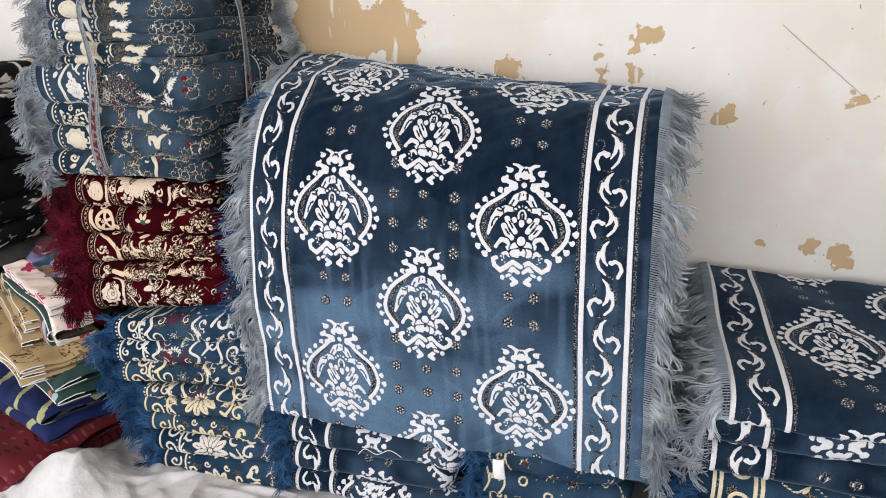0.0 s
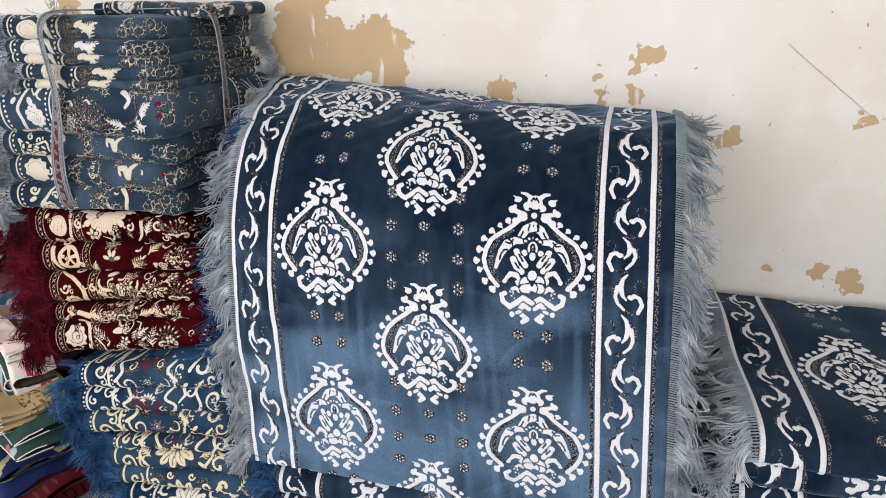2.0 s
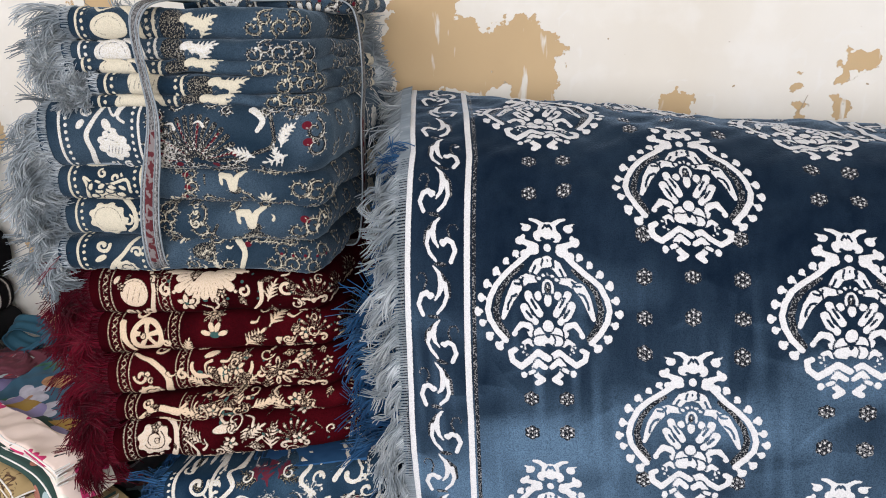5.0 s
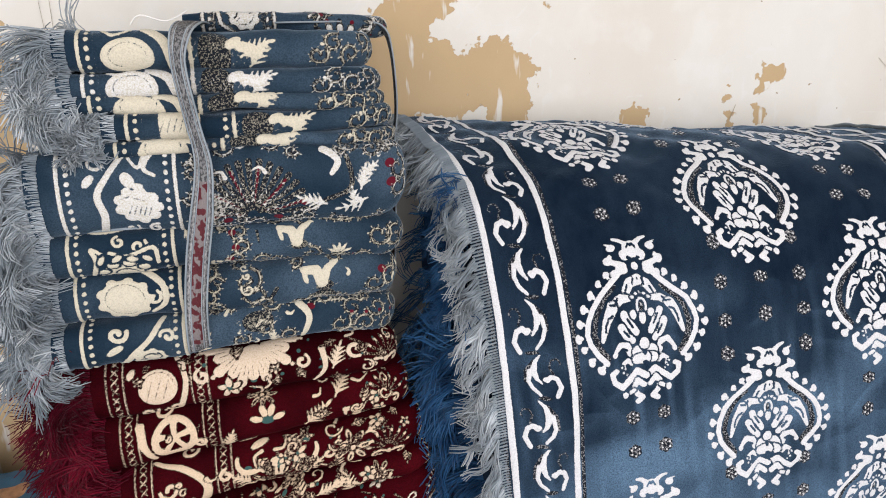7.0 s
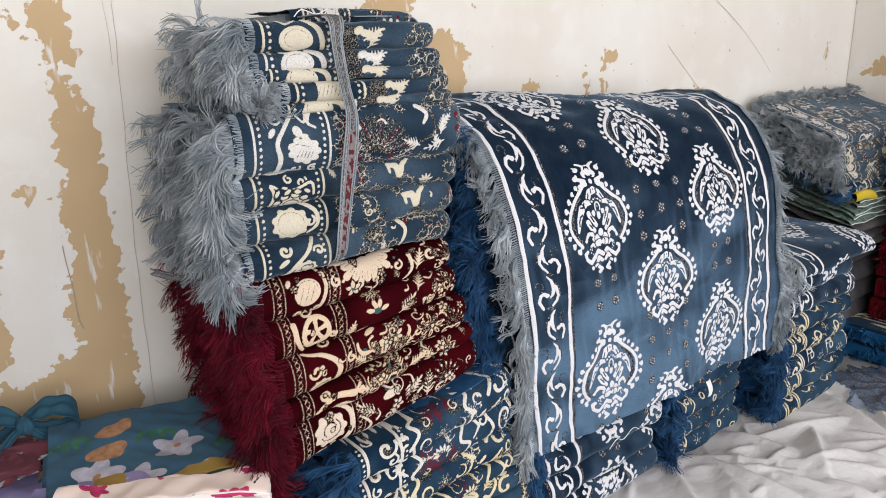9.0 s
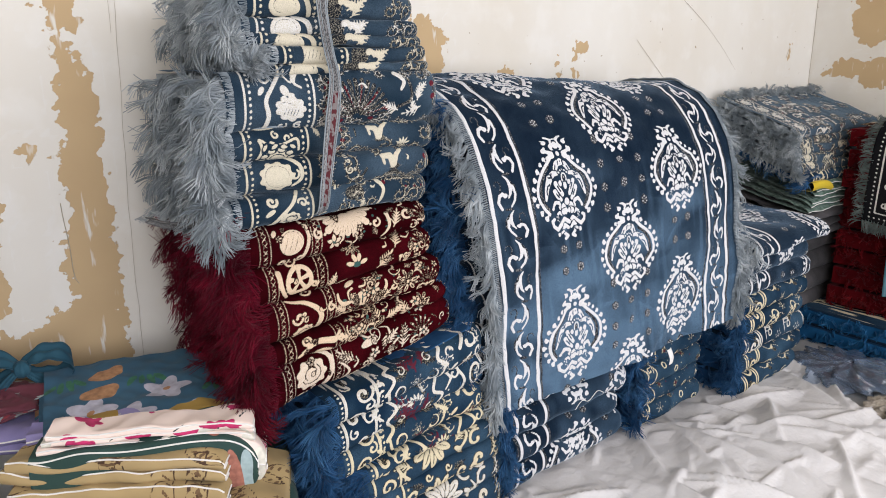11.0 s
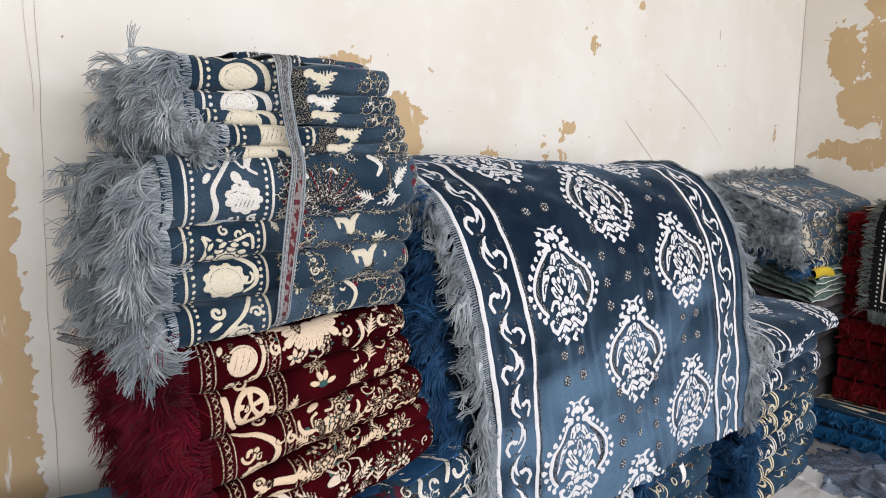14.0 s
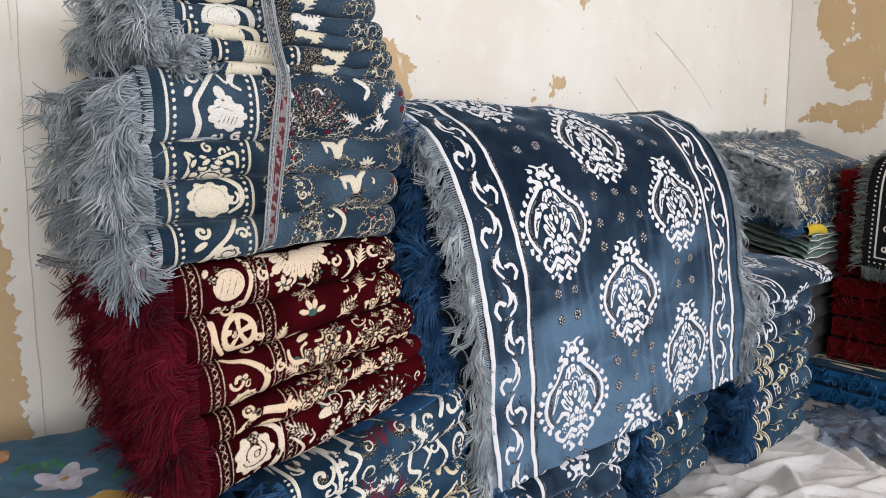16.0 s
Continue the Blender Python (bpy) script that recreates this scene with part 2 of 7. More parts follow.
def medallion_tile():
    """A pear-shaped medallion, its right half drawn on a millimetre grid (x from the axis, y down from the crown) and mirrored."""
    t = Tile(0.27, 0.34, 0.001)
    cx, top = 0.135, 0.309
    at = lambda x, y, s: (cx + s * x * 0.00104, top - y * 0.00111)

    def B(ch, x, y, rx, ry, turn=0, cut=False):
        for s in (1, -1):
            t.blob(ch, *at(x, y, s), rx * 0.00104, ry * 0.00108, -s * turn, cut)

    def L(ch, pts, w0, w1, cut=False):
        for s in (1, -1):
            t.line(ch, [at(x, y, s) for x, y in pts], w0 * 0.00103, w1 * 0.00103, cut)

    # beaded band, with stippled shading along its inner side
    L("d", [(44, 84), (68, 102), (84, 122), (91, 147), (86, 172), (72, 192)], 4, 7)
    L("c", [(28, 60), (48, 77), (72, 94), (89, 109), (100, 127), (105, 147), (101, 166), (90, 183), (74, 199)], 5.2, 5.6)
    for x, y, r in ((54, 66, 7.5), (71, 77, 7), (88, 91, 8.2), (104, 108, 8.6), (114, 130, 8.6), (120, 152, 8.8), (113, 171, 8), (101, 192, 9), (84, 207, 9.5)):
        a = math.atan2(y - 130, x - 10)
        for da in (-0.9, 0, 0.9):
            B("c", x + 0.45 * r * math.cos(a + da), y + 0.45 * r * math.sin(a + da), 0.60 * r, 0.60 * r)
        B("c", x - 0.35 * r * math.cos(a), y - 0.35 * r * math.sin(a), 0.5 * r, 0.5 * r)
    # crown
    B("c", 0, 26, 17, 15)
    L("c", [(8, 18), (20, 9), (30, 7)], 6, 3)
    B("c", 36, 23, 9, 7, 20)
    L("c", [(34, 20), (47, 15)], 4.5, 1.5)
    B("c", 15, 36, 10, 9)
    L("c", [(0, 22), (3, 17), (8, 25)], 1.4, 1.4, True)
    B("c", 9, 40, 3.2, 2.2, 0, True)
    L("c", [(20, 52), (42, 46)], 6, 5)
    B("c", 48, 44, 8, 7.5)
    B("c", 42, 38, 4.5, 5)
    B("c", 25, 58, 12, 8)
    B("c", 39, 64, 8, 7)
    t.gap = 0.0021
    B("c", 0, 53, 7, 7)
    # arched lotus
    L("c", [(0, 74), (16, 80), (26, 95), (29, 102)], 10, 7)
    L("c", [(8, 72), (11, 82)], 1.5, 1.3, True)
    L("c", [(21, 84), (27, 95)], 1.5, 1.3, True)
    L("c", [(0, 72), (0, 74)], 1.2, 1.2, True)
    # broad side leaves with a waved vein
    L("c", [(18, 104), (38, 103), (54, 113)], 5, 10.5)
    L("c", [(54, 113), (66, 130), (73, 148), (78, 162)], 10.5, 4)
    L("c", [(42, 102), (48, 110), (57, 109)], 1.6, 1.4, True)
    L("c", [(54, 123), (62, 126), (68, 136), (70, 146)], 1.7, 1.4, True)
    # seed pod between small scales
    for x, y in ((0, 95), (8, 97), (15, 102)):
        B("c", x, y, 4.2, 3.4)
    B("c", 17, 128, 7, 8)
    B("c", 0, 117, 11, 16)
    B("c", 0, 135, 7, 11)
    B("c", 0, 117, 5.5, 10, 0, True)
    B("d", 0, 117, 4.5, 9)
    B("c", 0, 114, 2.2, 3)
    # paired leaves
    L("c", [(14, 155), (22, 143), (30, 136), (34, 125)], 6.5, 7)
    L("c", [(20, 146), (29, 132)], 1.6, 1.4, True)
    L("c", [(22, 167), (34, 157), (41, 143)], 6.5, 7.5)
    L("c", [(28, 160), (37, 149)], 1.6, 1.4, True)
    L("c", [(28, 187), (34, 174), (46, 171), (59, 188)], 7.5, 5)
    L("c", [(34, 182), (43, 178), (52, 185)], 1.6, 1.4, True)
    L("c", [(27, 204), (35, 198), (44, 203), (41, 212)], 5, 3.4)
    for x, y in ((44, 217), (37, 221), (53, 213), (47, 208)):
        B("c", x, y, 3, 2.8)
    # vase
    B("c", 13, 190, 13, 15)
    L("c", [(0, 198), (17, 199)], 11, 9)
    B("c", 0, 174, 10, 10)
    B("c", 0, 191, 3, 3.2, 0, True)
    B("c", 0, 206, 5, 3, 0, True)
    # foot scrolls
    L("c", [(0, 226), (18, 217), (32, 228), (48, 239), (63, 230), (66, 217), (58, 213)], 6.2, 5.4)
    L("c", [(6, 240), (18, 231), (26, 241), (21, 254), (10, 262), (20, 268)], 5.6, 5.6)
    L("c", [(26, 246), (41, 253)], 4.2, 4.2)
    B("c", 43, 253, 6, 7)
    return t


def scroll_tile():
    """Two mirrored elements of the border, a forked leaf beside a hook, 0.18 m long."""
    t = Tile(0.10, 0.18, 0.001)
    for s, y in ((1, 0.045), (-1, 0.135)):
        at = lambda pts: [(0.05 + s * x * 0.00115, y + v * 0.00118) for x, v in pts]
        t.line("d", at([(-6, -28), (-19, -12), (-20, 6)]), 0.004, 0.005)
        t.line("c", at([(6, -38), (-4, -27), (-8, -12)]), 0.0020, 0.0066)
        t.line("c", at([(-8, -12), (-4, 3), (3, 12)]), 0.0066, 0.0022)
        t.line("c", at([(-14, -12), (-17, 6), (-12, 19), (-1, 30)]), 0.0048, 0.0034)
        t.line("c", at([(11, 7), (17, 1), (26, 5), (31, 18), (24, 33)]), 0.0052, 0.0046)
        t.blob("c", *at([(10, 5)])[0], 0.0072, 0.0060)
        t.line("d", at([(22, -3), (17, -15), (21, -25), (30, -26), (35, -18), (31, -14)]), 0.0026, 0.0016)
        t.blob("d", *at([(6, 36)])[0], 0.014, 0.0045, 8)
    return t


def flower_tile():
    t = Tile(0.04, 0.04, 0.001)
    t.blob("d", 0.02, 0.02, 0.0115)
    for k in range(6):
        a = radians(60 * k + 30)
        x, y = 0.02 + 0.0088 * math.cos(a), 0.02 + 0.0088 * math.sin(a)
        t.blob("d", x, y, 0.0068)
        t.blob("c", x, y, 0.0028)
    t.blob("c", 0.02, 0.02, 0.0022)
    return t


def blossom(t, x, y, r, petals=7, ch="c", start=0, sweep=360):
    for k in range(petals):
        a = start + sweep * k / petals
        c, s = math.cos(radians(a)), math.sin(radians(a))
        t.blob(ch, x + 0.62 * r * c, y + 0.62 * r * s, 0.40 * r, 0.17 * r, a)
        t.line("d", [(x + 0.45 * r * c, y + 0.45 * r * s), (x + 0.85 * r * c, y + 0.85 * r * s)], 0.0014)
        t.line(ch, [(x + 0.5 * r * c, y + 0.5 * r * s), (x + 0.8 * r * c, y + 0.8 * r * s)], 0.0013, cut=True)
    t.blob(ch, x, y, 0.16 * r)


def palmette(t, x, y, r, s=1, petals=9, ch="c"):
    """A fan of narrow petals over a small vase, with hooked scrolls at both sides."""
    for k in range(petals):
        a = 90 * s + 155 * (k / (petals - 1) - 0.5)
        c, q = math.cos(radians(a)), math.sin(radians(a))
        t.line("d", [(x + 0.2 * r * c, y + 0.2 * r * q), (x + 0.98 * r * c, y + 0.98 * r * q)], 0.02 * r + 0.001, 0.085 * r + 0.001)
        t.line(ch, [(x + 0.25 * r * c, y + 0.25 * r * q), (x + 0.95 * r * c, y + 0.95 * r * q)], 0.018 * r, 0.076 * r)
        t.line(ch, [(x + 0.5 * r * c, y + 0.5 * r * q), (x + 0.8 * r * c, y + 0.8 * r * q)], 0.0011, cut=True)
        t.blob("d" if k % 2 else "r", x + 1.10 * r * c, y + 1.10 * r * q, 0.05 * r + 0.001)
    for e in (1, -1):
        t.spiral(ch, x + e * 0.55 * r, y - s * 0.38 * r, 0.03 * r, 0.26 * r, 90, 90 + e * s * 390, 0.0022, 0.0034, 20)
        t.blob(ch, x + e * 0.26 * r, y - s * 0.16 * r, 0.2 * r, 0.08 * r, e * s * 35)
    t.blob(ch, x, y - s * 0.25 * r, 0.13 * r, 0.2 * r)
    t.blob("d", x, y - s * 0.25 * r, 0.05 * r, 0.1 * r)


def lace(t, x, y, r, rng, n=3):
    """Fine black and white lacework: looping stems with berries."""
    for k in range(n):
        a, cx, cy = rng.uniform(0, 360), x + rng.uniform(-0.6, 0.6) * r, y + rng.uniform(-0.6, 0.6) * r
        e = rng.choice((1, -1))
        t.spiral("d", cx, cy, 0.1 * r, 0.62 * r, a, a + e * 430, 0.0042, 0.0048, 24)
        t.spiral("c", cx, cy, 0.1 * r, 0.62 * r, a, a + e * 430, 0.0013, 0.0017, 24)
        for j in range(7):
            b = radians(a + 60 * j)
            t.blob("c", cx + 0.72 * r * math.cos(b), cy + 0.72 * r * math.sin(b), 0.0045, 0.0025, math.degrees(b))
        t.blob("r", cx, cy, 0.0055)


def spray(t, x, y, size, turn, rng, ch="c"):
    """A curved stem with paired leaves."""
    pts = [(x, y)]
    a = turn
    for k in range(6):
        a += rng.uniform(-6, 24)
        px, py = pts[-1]
        px, py = px + size * 0.19 * math.cos(radians(a)), py + size * 0.19 * math.sin(radians(a))
        pts.append((px, py))
        for s in (48, -48):
            lx, ly = px + 0.10 * size * math.cos(radians(a + s)), py + 0.10 * size * math.sin(radians(a + s))
            t.blob(ch, lx, ly, 0.125 * size, 0.036 * size, a + s)
    t.line(ch, pts, 0.0022, 0.0015)


def rose(t, x, y, rx, ry, turn=0):
    """A round cream flower, its petals parted by thin dark lines."""
    t.blob("c", x, y, rx, ry, turn)
    for k in range(9):
        a = radians(40 * k + turn)
        t.blob("c", x + 0.92 * rx * math.cos(a), y + 0.92 * ry * math.sin(a), 0.24 * rx, 0.24 * ry)
    for r0, a0 in ((0.45, 20), (0.7, 200)):
        pts = [(x + r0 * rx * math.cos(radians(a0 + 26 * k)), y + r0 * ry * math.sin(radians(a0 + 26 * k))) for k in range(9)]
        t.line("c", pts, 0.0009, cut=True)
        t.line("d", pts, 0.0011)


def band(t, x0, x1):
    """A border band across the rug's end: lines, dot rows, a climbing scroll with round flowers."""
    for x in (x0, x1):
        t.line("c", [(x, -0.01), (x, t.h + 0.01)], 0.0030)
        s = 1 if x == x0 else -1
        for k in range(int(t.h / 0.015) + 1):
            t.blob("c", x + s * 0.0115, 0.015 * k, 0.0036, 0.0046)
        t.line("c", [(x + s * 0.018, -0.01), (x + s * 0.018, t.h + 0.01)], 0.0009)
    mid, half = (x0 + x1) / 2, (x1 - x0) / 2 - 0.022
    n, y = 0, 0.035
    while y < t.h + 0.05:
        s = 1 if n % 2 else -1
        rose(t, mid + s * 0.22 * half, y, 0.66 * half, 0.024, 15 * s)
        t.line("c", [(mid + s * 0.25 * half, y + 0.02), (mid - s * 0.5 * half, y + 0.030), (mid - s * 0.95 * half, y + 0.012), (mid - s * 0.8 * half, y - 0.018), (mid - s * 0.1 * half, y - 0.036)], 0.0045, 0.0030)
        t.spiral("c", mid + s * 0.72 * half, y + 0.036, 0.002, 0.010, 0, 360 * s, 0.0025, 0.0025, 14)
        t.blob("c", mid - s * 0.2 * half, y + 0.036, 0.012, 0.006, 50 * s)
        t.blob("c", mid - s * 0.75 * half, y + 0.040, 0.011, 0.0045, -40 * s)
        t.blob("c", mid + s * 0.9 * half, y + 0.022, 0.009, 0.004, 70 * s)
        y += 0.082
        n += 1


def rug_tile(style, seed, length=1.25, h=0.62):
    rng = random.Random(seed)
    t = Tile(length, h, 0.002)
    if style == "steel":
        band(t, 0.032, 0.150)
        for k in range(4):
            y = 0.075 + 0.155 * k
            palmette(t, 0.262, y - 0.03, 0.075, 1, 11)
            lace(t, 0.185, y, 0.030, rng, 2)
            lace(t, 0.325, y - 0.03, 0.026, rng, 2)
            spray(t, 0.39, y - 0.035, 0.085, 25, rng)
            spray(t, 0.43, y + 0.02, 0.075, 70, rng)
            t.spiral("c", 0.395, y + 0.02, 0.010, 0.026, 60, 250, 0.006, 0.002, 12)
            rose(t, 0.385, y + 0.062, 0.020, 0.014, 20)
            t.blob("c", 0.415, y + 0.066, 0.016, 0.007, -35)
            lace(t, 0.50, y + 0.01, 0.036, rng, 3)
            blossom(t, 0.52, y + 0.05, 0.026, 8)
            lace(t, 0.57, y - 0.02, 0.032, rng, 3)
            lace(t, 0.455, y - 0.035, 0.024, rng, 2)
            lace(t, 0.35, y + 0.035, 0.026, rng, 2)
            lace(t, 0.22, y + 0.06, 0.024, rng, 2)
            spray(t, 0.345, y + 0.075, 0.06, 200, rng)
            spray(t, 0.47, y + 0.075, 0.06, 150, rng)
            spray(t, 0.205, y - 0.07, 0.05, 10, rng)
            for x in (0.64, 0.80, 0.90):
                lace(t, x, y, 0.036, rng, 3)
                spray(t, x + 0.04, y - 0.03, 0.07, 30, rng)
                palmette(t, x + 0.07, y + 0.03, 0.045, 1, 7)
        band(t, 0.93, 1.06)
    elif style == "red":
        for x0, x1 in ((0.040, 0.175), (0.93, 1.06)):
            for x in (x0 - 0.004, x0 + 0.024, x1 - 0.024, x1 + 0.004):
                t.line("c", [(x, -0.01), (x, h)], 0.0022)
            for k in range(int(h / 0.013)):
                for x in (x0 + 0.010, x1 - 0.010):
                    t.blob("c", x + 0.003 * (k % 2), 0.013 * k, 0.0052, 0.0036, 35 * (-1) ** k)
            mid = (x0 + x1) / 2
            for k in range(7):
                s, y = (-1) ** k, 0.04 + 0.092 * k
                if k % 2:
                    t.spiral("c", mid, y, 0.027, 0.027, 0, 360, 0.0045, 0.0045, 26)
                    for j in range(5):
                        t.line("c", [(mid, y), (mid + 0.026 * math.cos(1.257 * j), y + 0.026 * math.sin(1.257 * j))], 0.0022, 0.005)
                else:
                    rose(t, mid + 0.004, y, 0.024, 0.022)
                    t.spiral("c", mid, y, 0.036, 0.030, 200, 420, 0.0042, 0.002, 20)
                t.line("c", [(mid - 0.036 * s, y - 0.02), (mid - 0.034 * s, y + 0.02), (mid, y + 0.046), (mid + 0.034 * s, y + 0.060)], 0.0028, 0.0045)
                t.spiral("c", mid - 0.024 * s, y + 0.050, 0.003, 0.014, 90, 90 - 400 * s, 0.0022, 0.002, 20)
                t.blob("c", mid + 0.028 * s, y + 0.038, 0.014, 0.006, 60 * s)
        for k in range(4):
            y = 0.08 + 0.155 * k
            palmette(t, 0.285, y - 0.02, 0.070, 1, 11)
            palmette(t, 0.285, y - 0.075, 0.035, -1, 7)
            for e in (1, -1):
                t.spiral("c", 0.285 + e * 0.075, y - 0.055, 0.004, 0.020, 90, 90 + e * 420, 0.0032, 0.0022, 20)
                spray(t, 0.285 + e * 0.055, y + 0.045, 0.06, 90 - e * 50, rng)
            spray(t, 0.40, y - 0.03, 0.075, 60, rng)
            spray(t, 0.42, y + 0.03, 0.06, 110, rng)
            t.line("c", [(0.415, y - 0.05), (0.43, y - 0.02), (0.425, y + 0.01), (0.445, y + 0.035)], 0.0026, 0.006)
            palmette(t, 0.475, y + 0.01, 0.050, 1, 8)
            t.blob("c", 0.475, y - 0.055, 0.020, 0.008, 10)
            spray(t, 0.53, y - 0.02, 0.07, 80, rng)
            for cx in (0.62, 0.74, 0.86):
                palmette(t, cx, y, 0.052, 1, 8)
                spray(t, cx + 0.06, y - 0.03, 0.06, 70, rng)
            for e in (0.335, 0.235, 0.45):
                t.blob("r", e, y + 0.05, 0.006)
    elif style == "blue":
        for x in (0.040, 0.128, 0.900, 0.995):
            t.line("c", [(x, -0.01), (x, h)], 0.0045)
            for k in range(int(h / 0.014)):
                t.blob("c", x + (0.012 if x in (0.128, 0.995) else -0.011), 0.014 * k, 0.0042)
        for x0 in (0.084, 0.948):
            for k in range(9):
                s, y = (-1) ** k, 0.02 + 0.072 * k
                t.spiral("c", x0 + 0.010 * s, y, 0.004, 0.026, 0, 380 * s, 0.0050, 0.0040, 24)
                t.spiral("c", x0 - 0.020 * s, y + 0.036, 0.003, 0.016, 90, 90 - 330 * s, 0.0042, 0.003, 18)
                t.blob("d", x0 + 0.012 * s, y, 0.012, 0.014)
        for k in range(5):
            y = 0.05 + 0.15 * k
            for cx in (0.25, 0.62, 0.80):
                for s in (1, -1):
                    t.curve("c", [(cx + s * 0.100, y - 0.075), (cx + s * 0.072, y - 0.050), (cx + s * 0.088, y - 0.018), (cx + s * 0.058, y + 0.006), (cx + s * 0.084, y + 0.044), (cx + s * 0.092, y + 0.075)], 0.0056, 0.0045)
                    for j in range(6):
                        t.blob("c", cx + s * (0.118 - 0.004 * (j % 3)), y - 0.065 + 0.024 * j, 0.0036)
                    t.spiral("c", cx + s * 0.034, y + 0.035, 0.008, 0.016, 0, 330, 0.0020, 0.0020)
                    t.spiral("d", cx + s * 0.034, y - 0.02, 0.004, 0.020, 90, 90 + s * 300, 0.0022, 0.0020)
                    spray(t, cx + s * 0.012, y - 0.01, 0.065, 90 - s * 40, rng, "d")
                    spray(t, cx + s * 0.012, y - 0.012, 0.055, 90 - s * 48, rng)
                spray(t, cx, y - 0.060, 0.09, 70, rng, "r")
                spray(t, cx, y - 0.060, 0.07, 110, rng, "r")
                blossom(t, cx, y + 0.062, 0.024, 7)
            t.curve("c", [(0.395, y - 0.05), (0.418, y - 0.015), (0.402, y + 0.03), (0.435, y + 0.07)], 0.0062, 0.003)
            t.spiral("c", 0.468, y, 0.006, 0.040, 20, 250, 0.0052, 0.003)
            t.spiral("d", 0.468, y, 0.004, 0.030, 20, 250, 0.0040, 0.003)
            t.spiral("c", 0.462, y + 0.07, 0.003, 0.022, 0, 360, 0.004, 0.003)
            spray(t, 0.445, y - 0.06, 0.06, 20, rng)
            for e in (1, -1):
                t.spiral("c", 0.25 + e * 0.135, y + 0.02, 0.003, 0.020, 90, 90 + e * 380, 0.0030, 0.0036, 20)
                t.spiral("c", 0.25 + e * 0.045, y - 0.035, 0.003, 0.015, 90, 90 - e * 360, 0.0022, 0.0026, 18)
                t.blob("c", 0.25 + e * 0.125, y + 0.058, 0.015, 0.006, e * 40)
            lace(t, 0.425, y + 0.045, 0.020, rng, 2)
            for cx in (0.25, 0.62):
                for e in (1, -1):
                    for a in (20, 55, 95):
                        frond(t, cx + e * 0.022, y - 0.045, 0.050, 90 - e * a, 4, "r" if a == 20 else "d")
                    t.spiral("c", cx + e * 0.055, y + 0.060, 0.014, 0.018, 200, 200 + e * 250, 0.0042, 0.0022, 16)
                    t.spiral("d", cx + e * 0.055, y + 0.060, 0.006, 0.012, 200, 200 + e * 300, 0.0026, 0.0022, 16)
                    t.spiral("c", cx + e * 0.112, y - 0.045, 0.010, 0.014, 0, 300, 0.0034, 0.0024, 14)
                    t.line("c", [(cx + e * 0.100, y - 0.01), (cx + e * 0.122, y + 0.012), (cx + e * 0.108, y + 0.040)], 0.0030, 0.0060)
                t.gap = 0.0014
                for a in range(0, 181, 30):
                    t.blob("c", cx + 0.017 * math.cos(radians(a)), y + 0.012 * math.sin(radians(a)), 0.012, 0.0042, a)
                t.gap = 0.0
            t.spiral("c", 0.43, y - 0.045, 0.010, 0.024, 180, 420, 0.0060, 0.0026, 16)
            for j in range(5):
                t.blob("c", 0.455 + 0.006 * (j % 2), y - 0.05 + 0.022 * j, 0.0036)
            t.spiral("c", 0.505, y + 0.02, 0.004, 0.026, 0, 330, 0.0042, 0.003, 18)
            blossom(t, 0.34, y - 0.07, 0.026, 7)
    elif style == "shell":
        for x in (0.036, 0.118, 0.900, 0.995):
            t.line("c", [(x, -0.01), (x, h)], 0.004)
        for k in range(11):
            s, y = (-1) ** k, 0.02 + 0.06 * k
            t.spiral("c", 0.077, y, 0.004, 0.026, 0, 400 * s, 0.0042, 0.0042, 24)
            t.blob("c", 0.132, y, 0.0045)
            t.blob("c", 0.132, y + 0.02, 0.004)
            t.blob("c", 0.132, y + 0.04, 0.004)
            t.spiral("c", 0.38, y + 0.01, 0.005, 0.028, 0, 300 * s, 0.006, 0.004)
            t.blob("c", 0.34 + 0.02 * s, y, 0.018, 0.008, 40 * s)
            spray(t, 0.42, y, 0.06, 30, rng)
        for k in range(4):
            y = 0.085 + 0.17 * k
            for j in range(11):
                a = 360 * j / 11
                t.gap = 0.0015
                t.blob("c", 0.235 + 0.040 * math.cos(radians(a)), y + 0.040 * math.sin(radians(a)), 0.030, 0.0125, a)
                t.gap = 0.0
                t.line("c", [(0.235 + r0 * math.cos(radians(a)), y + r0 * math.sin(radians(a))) for r0 in (0.030, 0.055)], 0.0010, cut=True)
            t.blob("d", 0.235, y, 0.014)
            t.blob("c", 0.235, y, 0.009)
            for s in (1, -1):
                t.spiral("c", 0.235 + s * 0.085, y + 0.05, 0.006, 0.022, 0, 300, 0.005, 0.004)
                frond(t, 0.235 + s * 0.078, y - 0.03, 0.050, 90 - s * 60, 4)
                frond(t, 0.235 + s * 0.050, y + 0.062, 0.045, 90 - s * 70, 4, "d")
                t.curve("c", [(0.235 + s * 0.09, y - 0.06), (0.235 + s * 0.12, y - 0.02), (0.235 + s * 0.10, y + 0.02)], 0.0055, 0.0028)
                t.spiral("c", 0.235 + s * 0.035, y + 0.080, 0.003, 0.012, 0, 350, 0.0034, 0.0028, 14)
                for j in range(5):
                    t.blob("c", 0.235 + s * (0.125 + 0.004 * (j % 2)), y - 0.04 + 0.022 * j, 0.0036)
            for cx in (0.55, 0.7, 0.83):
                blossom(t, cx, y, 0.05, 8)
    elif style == "ring":
        for x in (0.030, 0.074):
            t.curve("c", [(x + 0.008 * (-1) ** j, 0.045 * j) for j in range(15)], 0.0035)
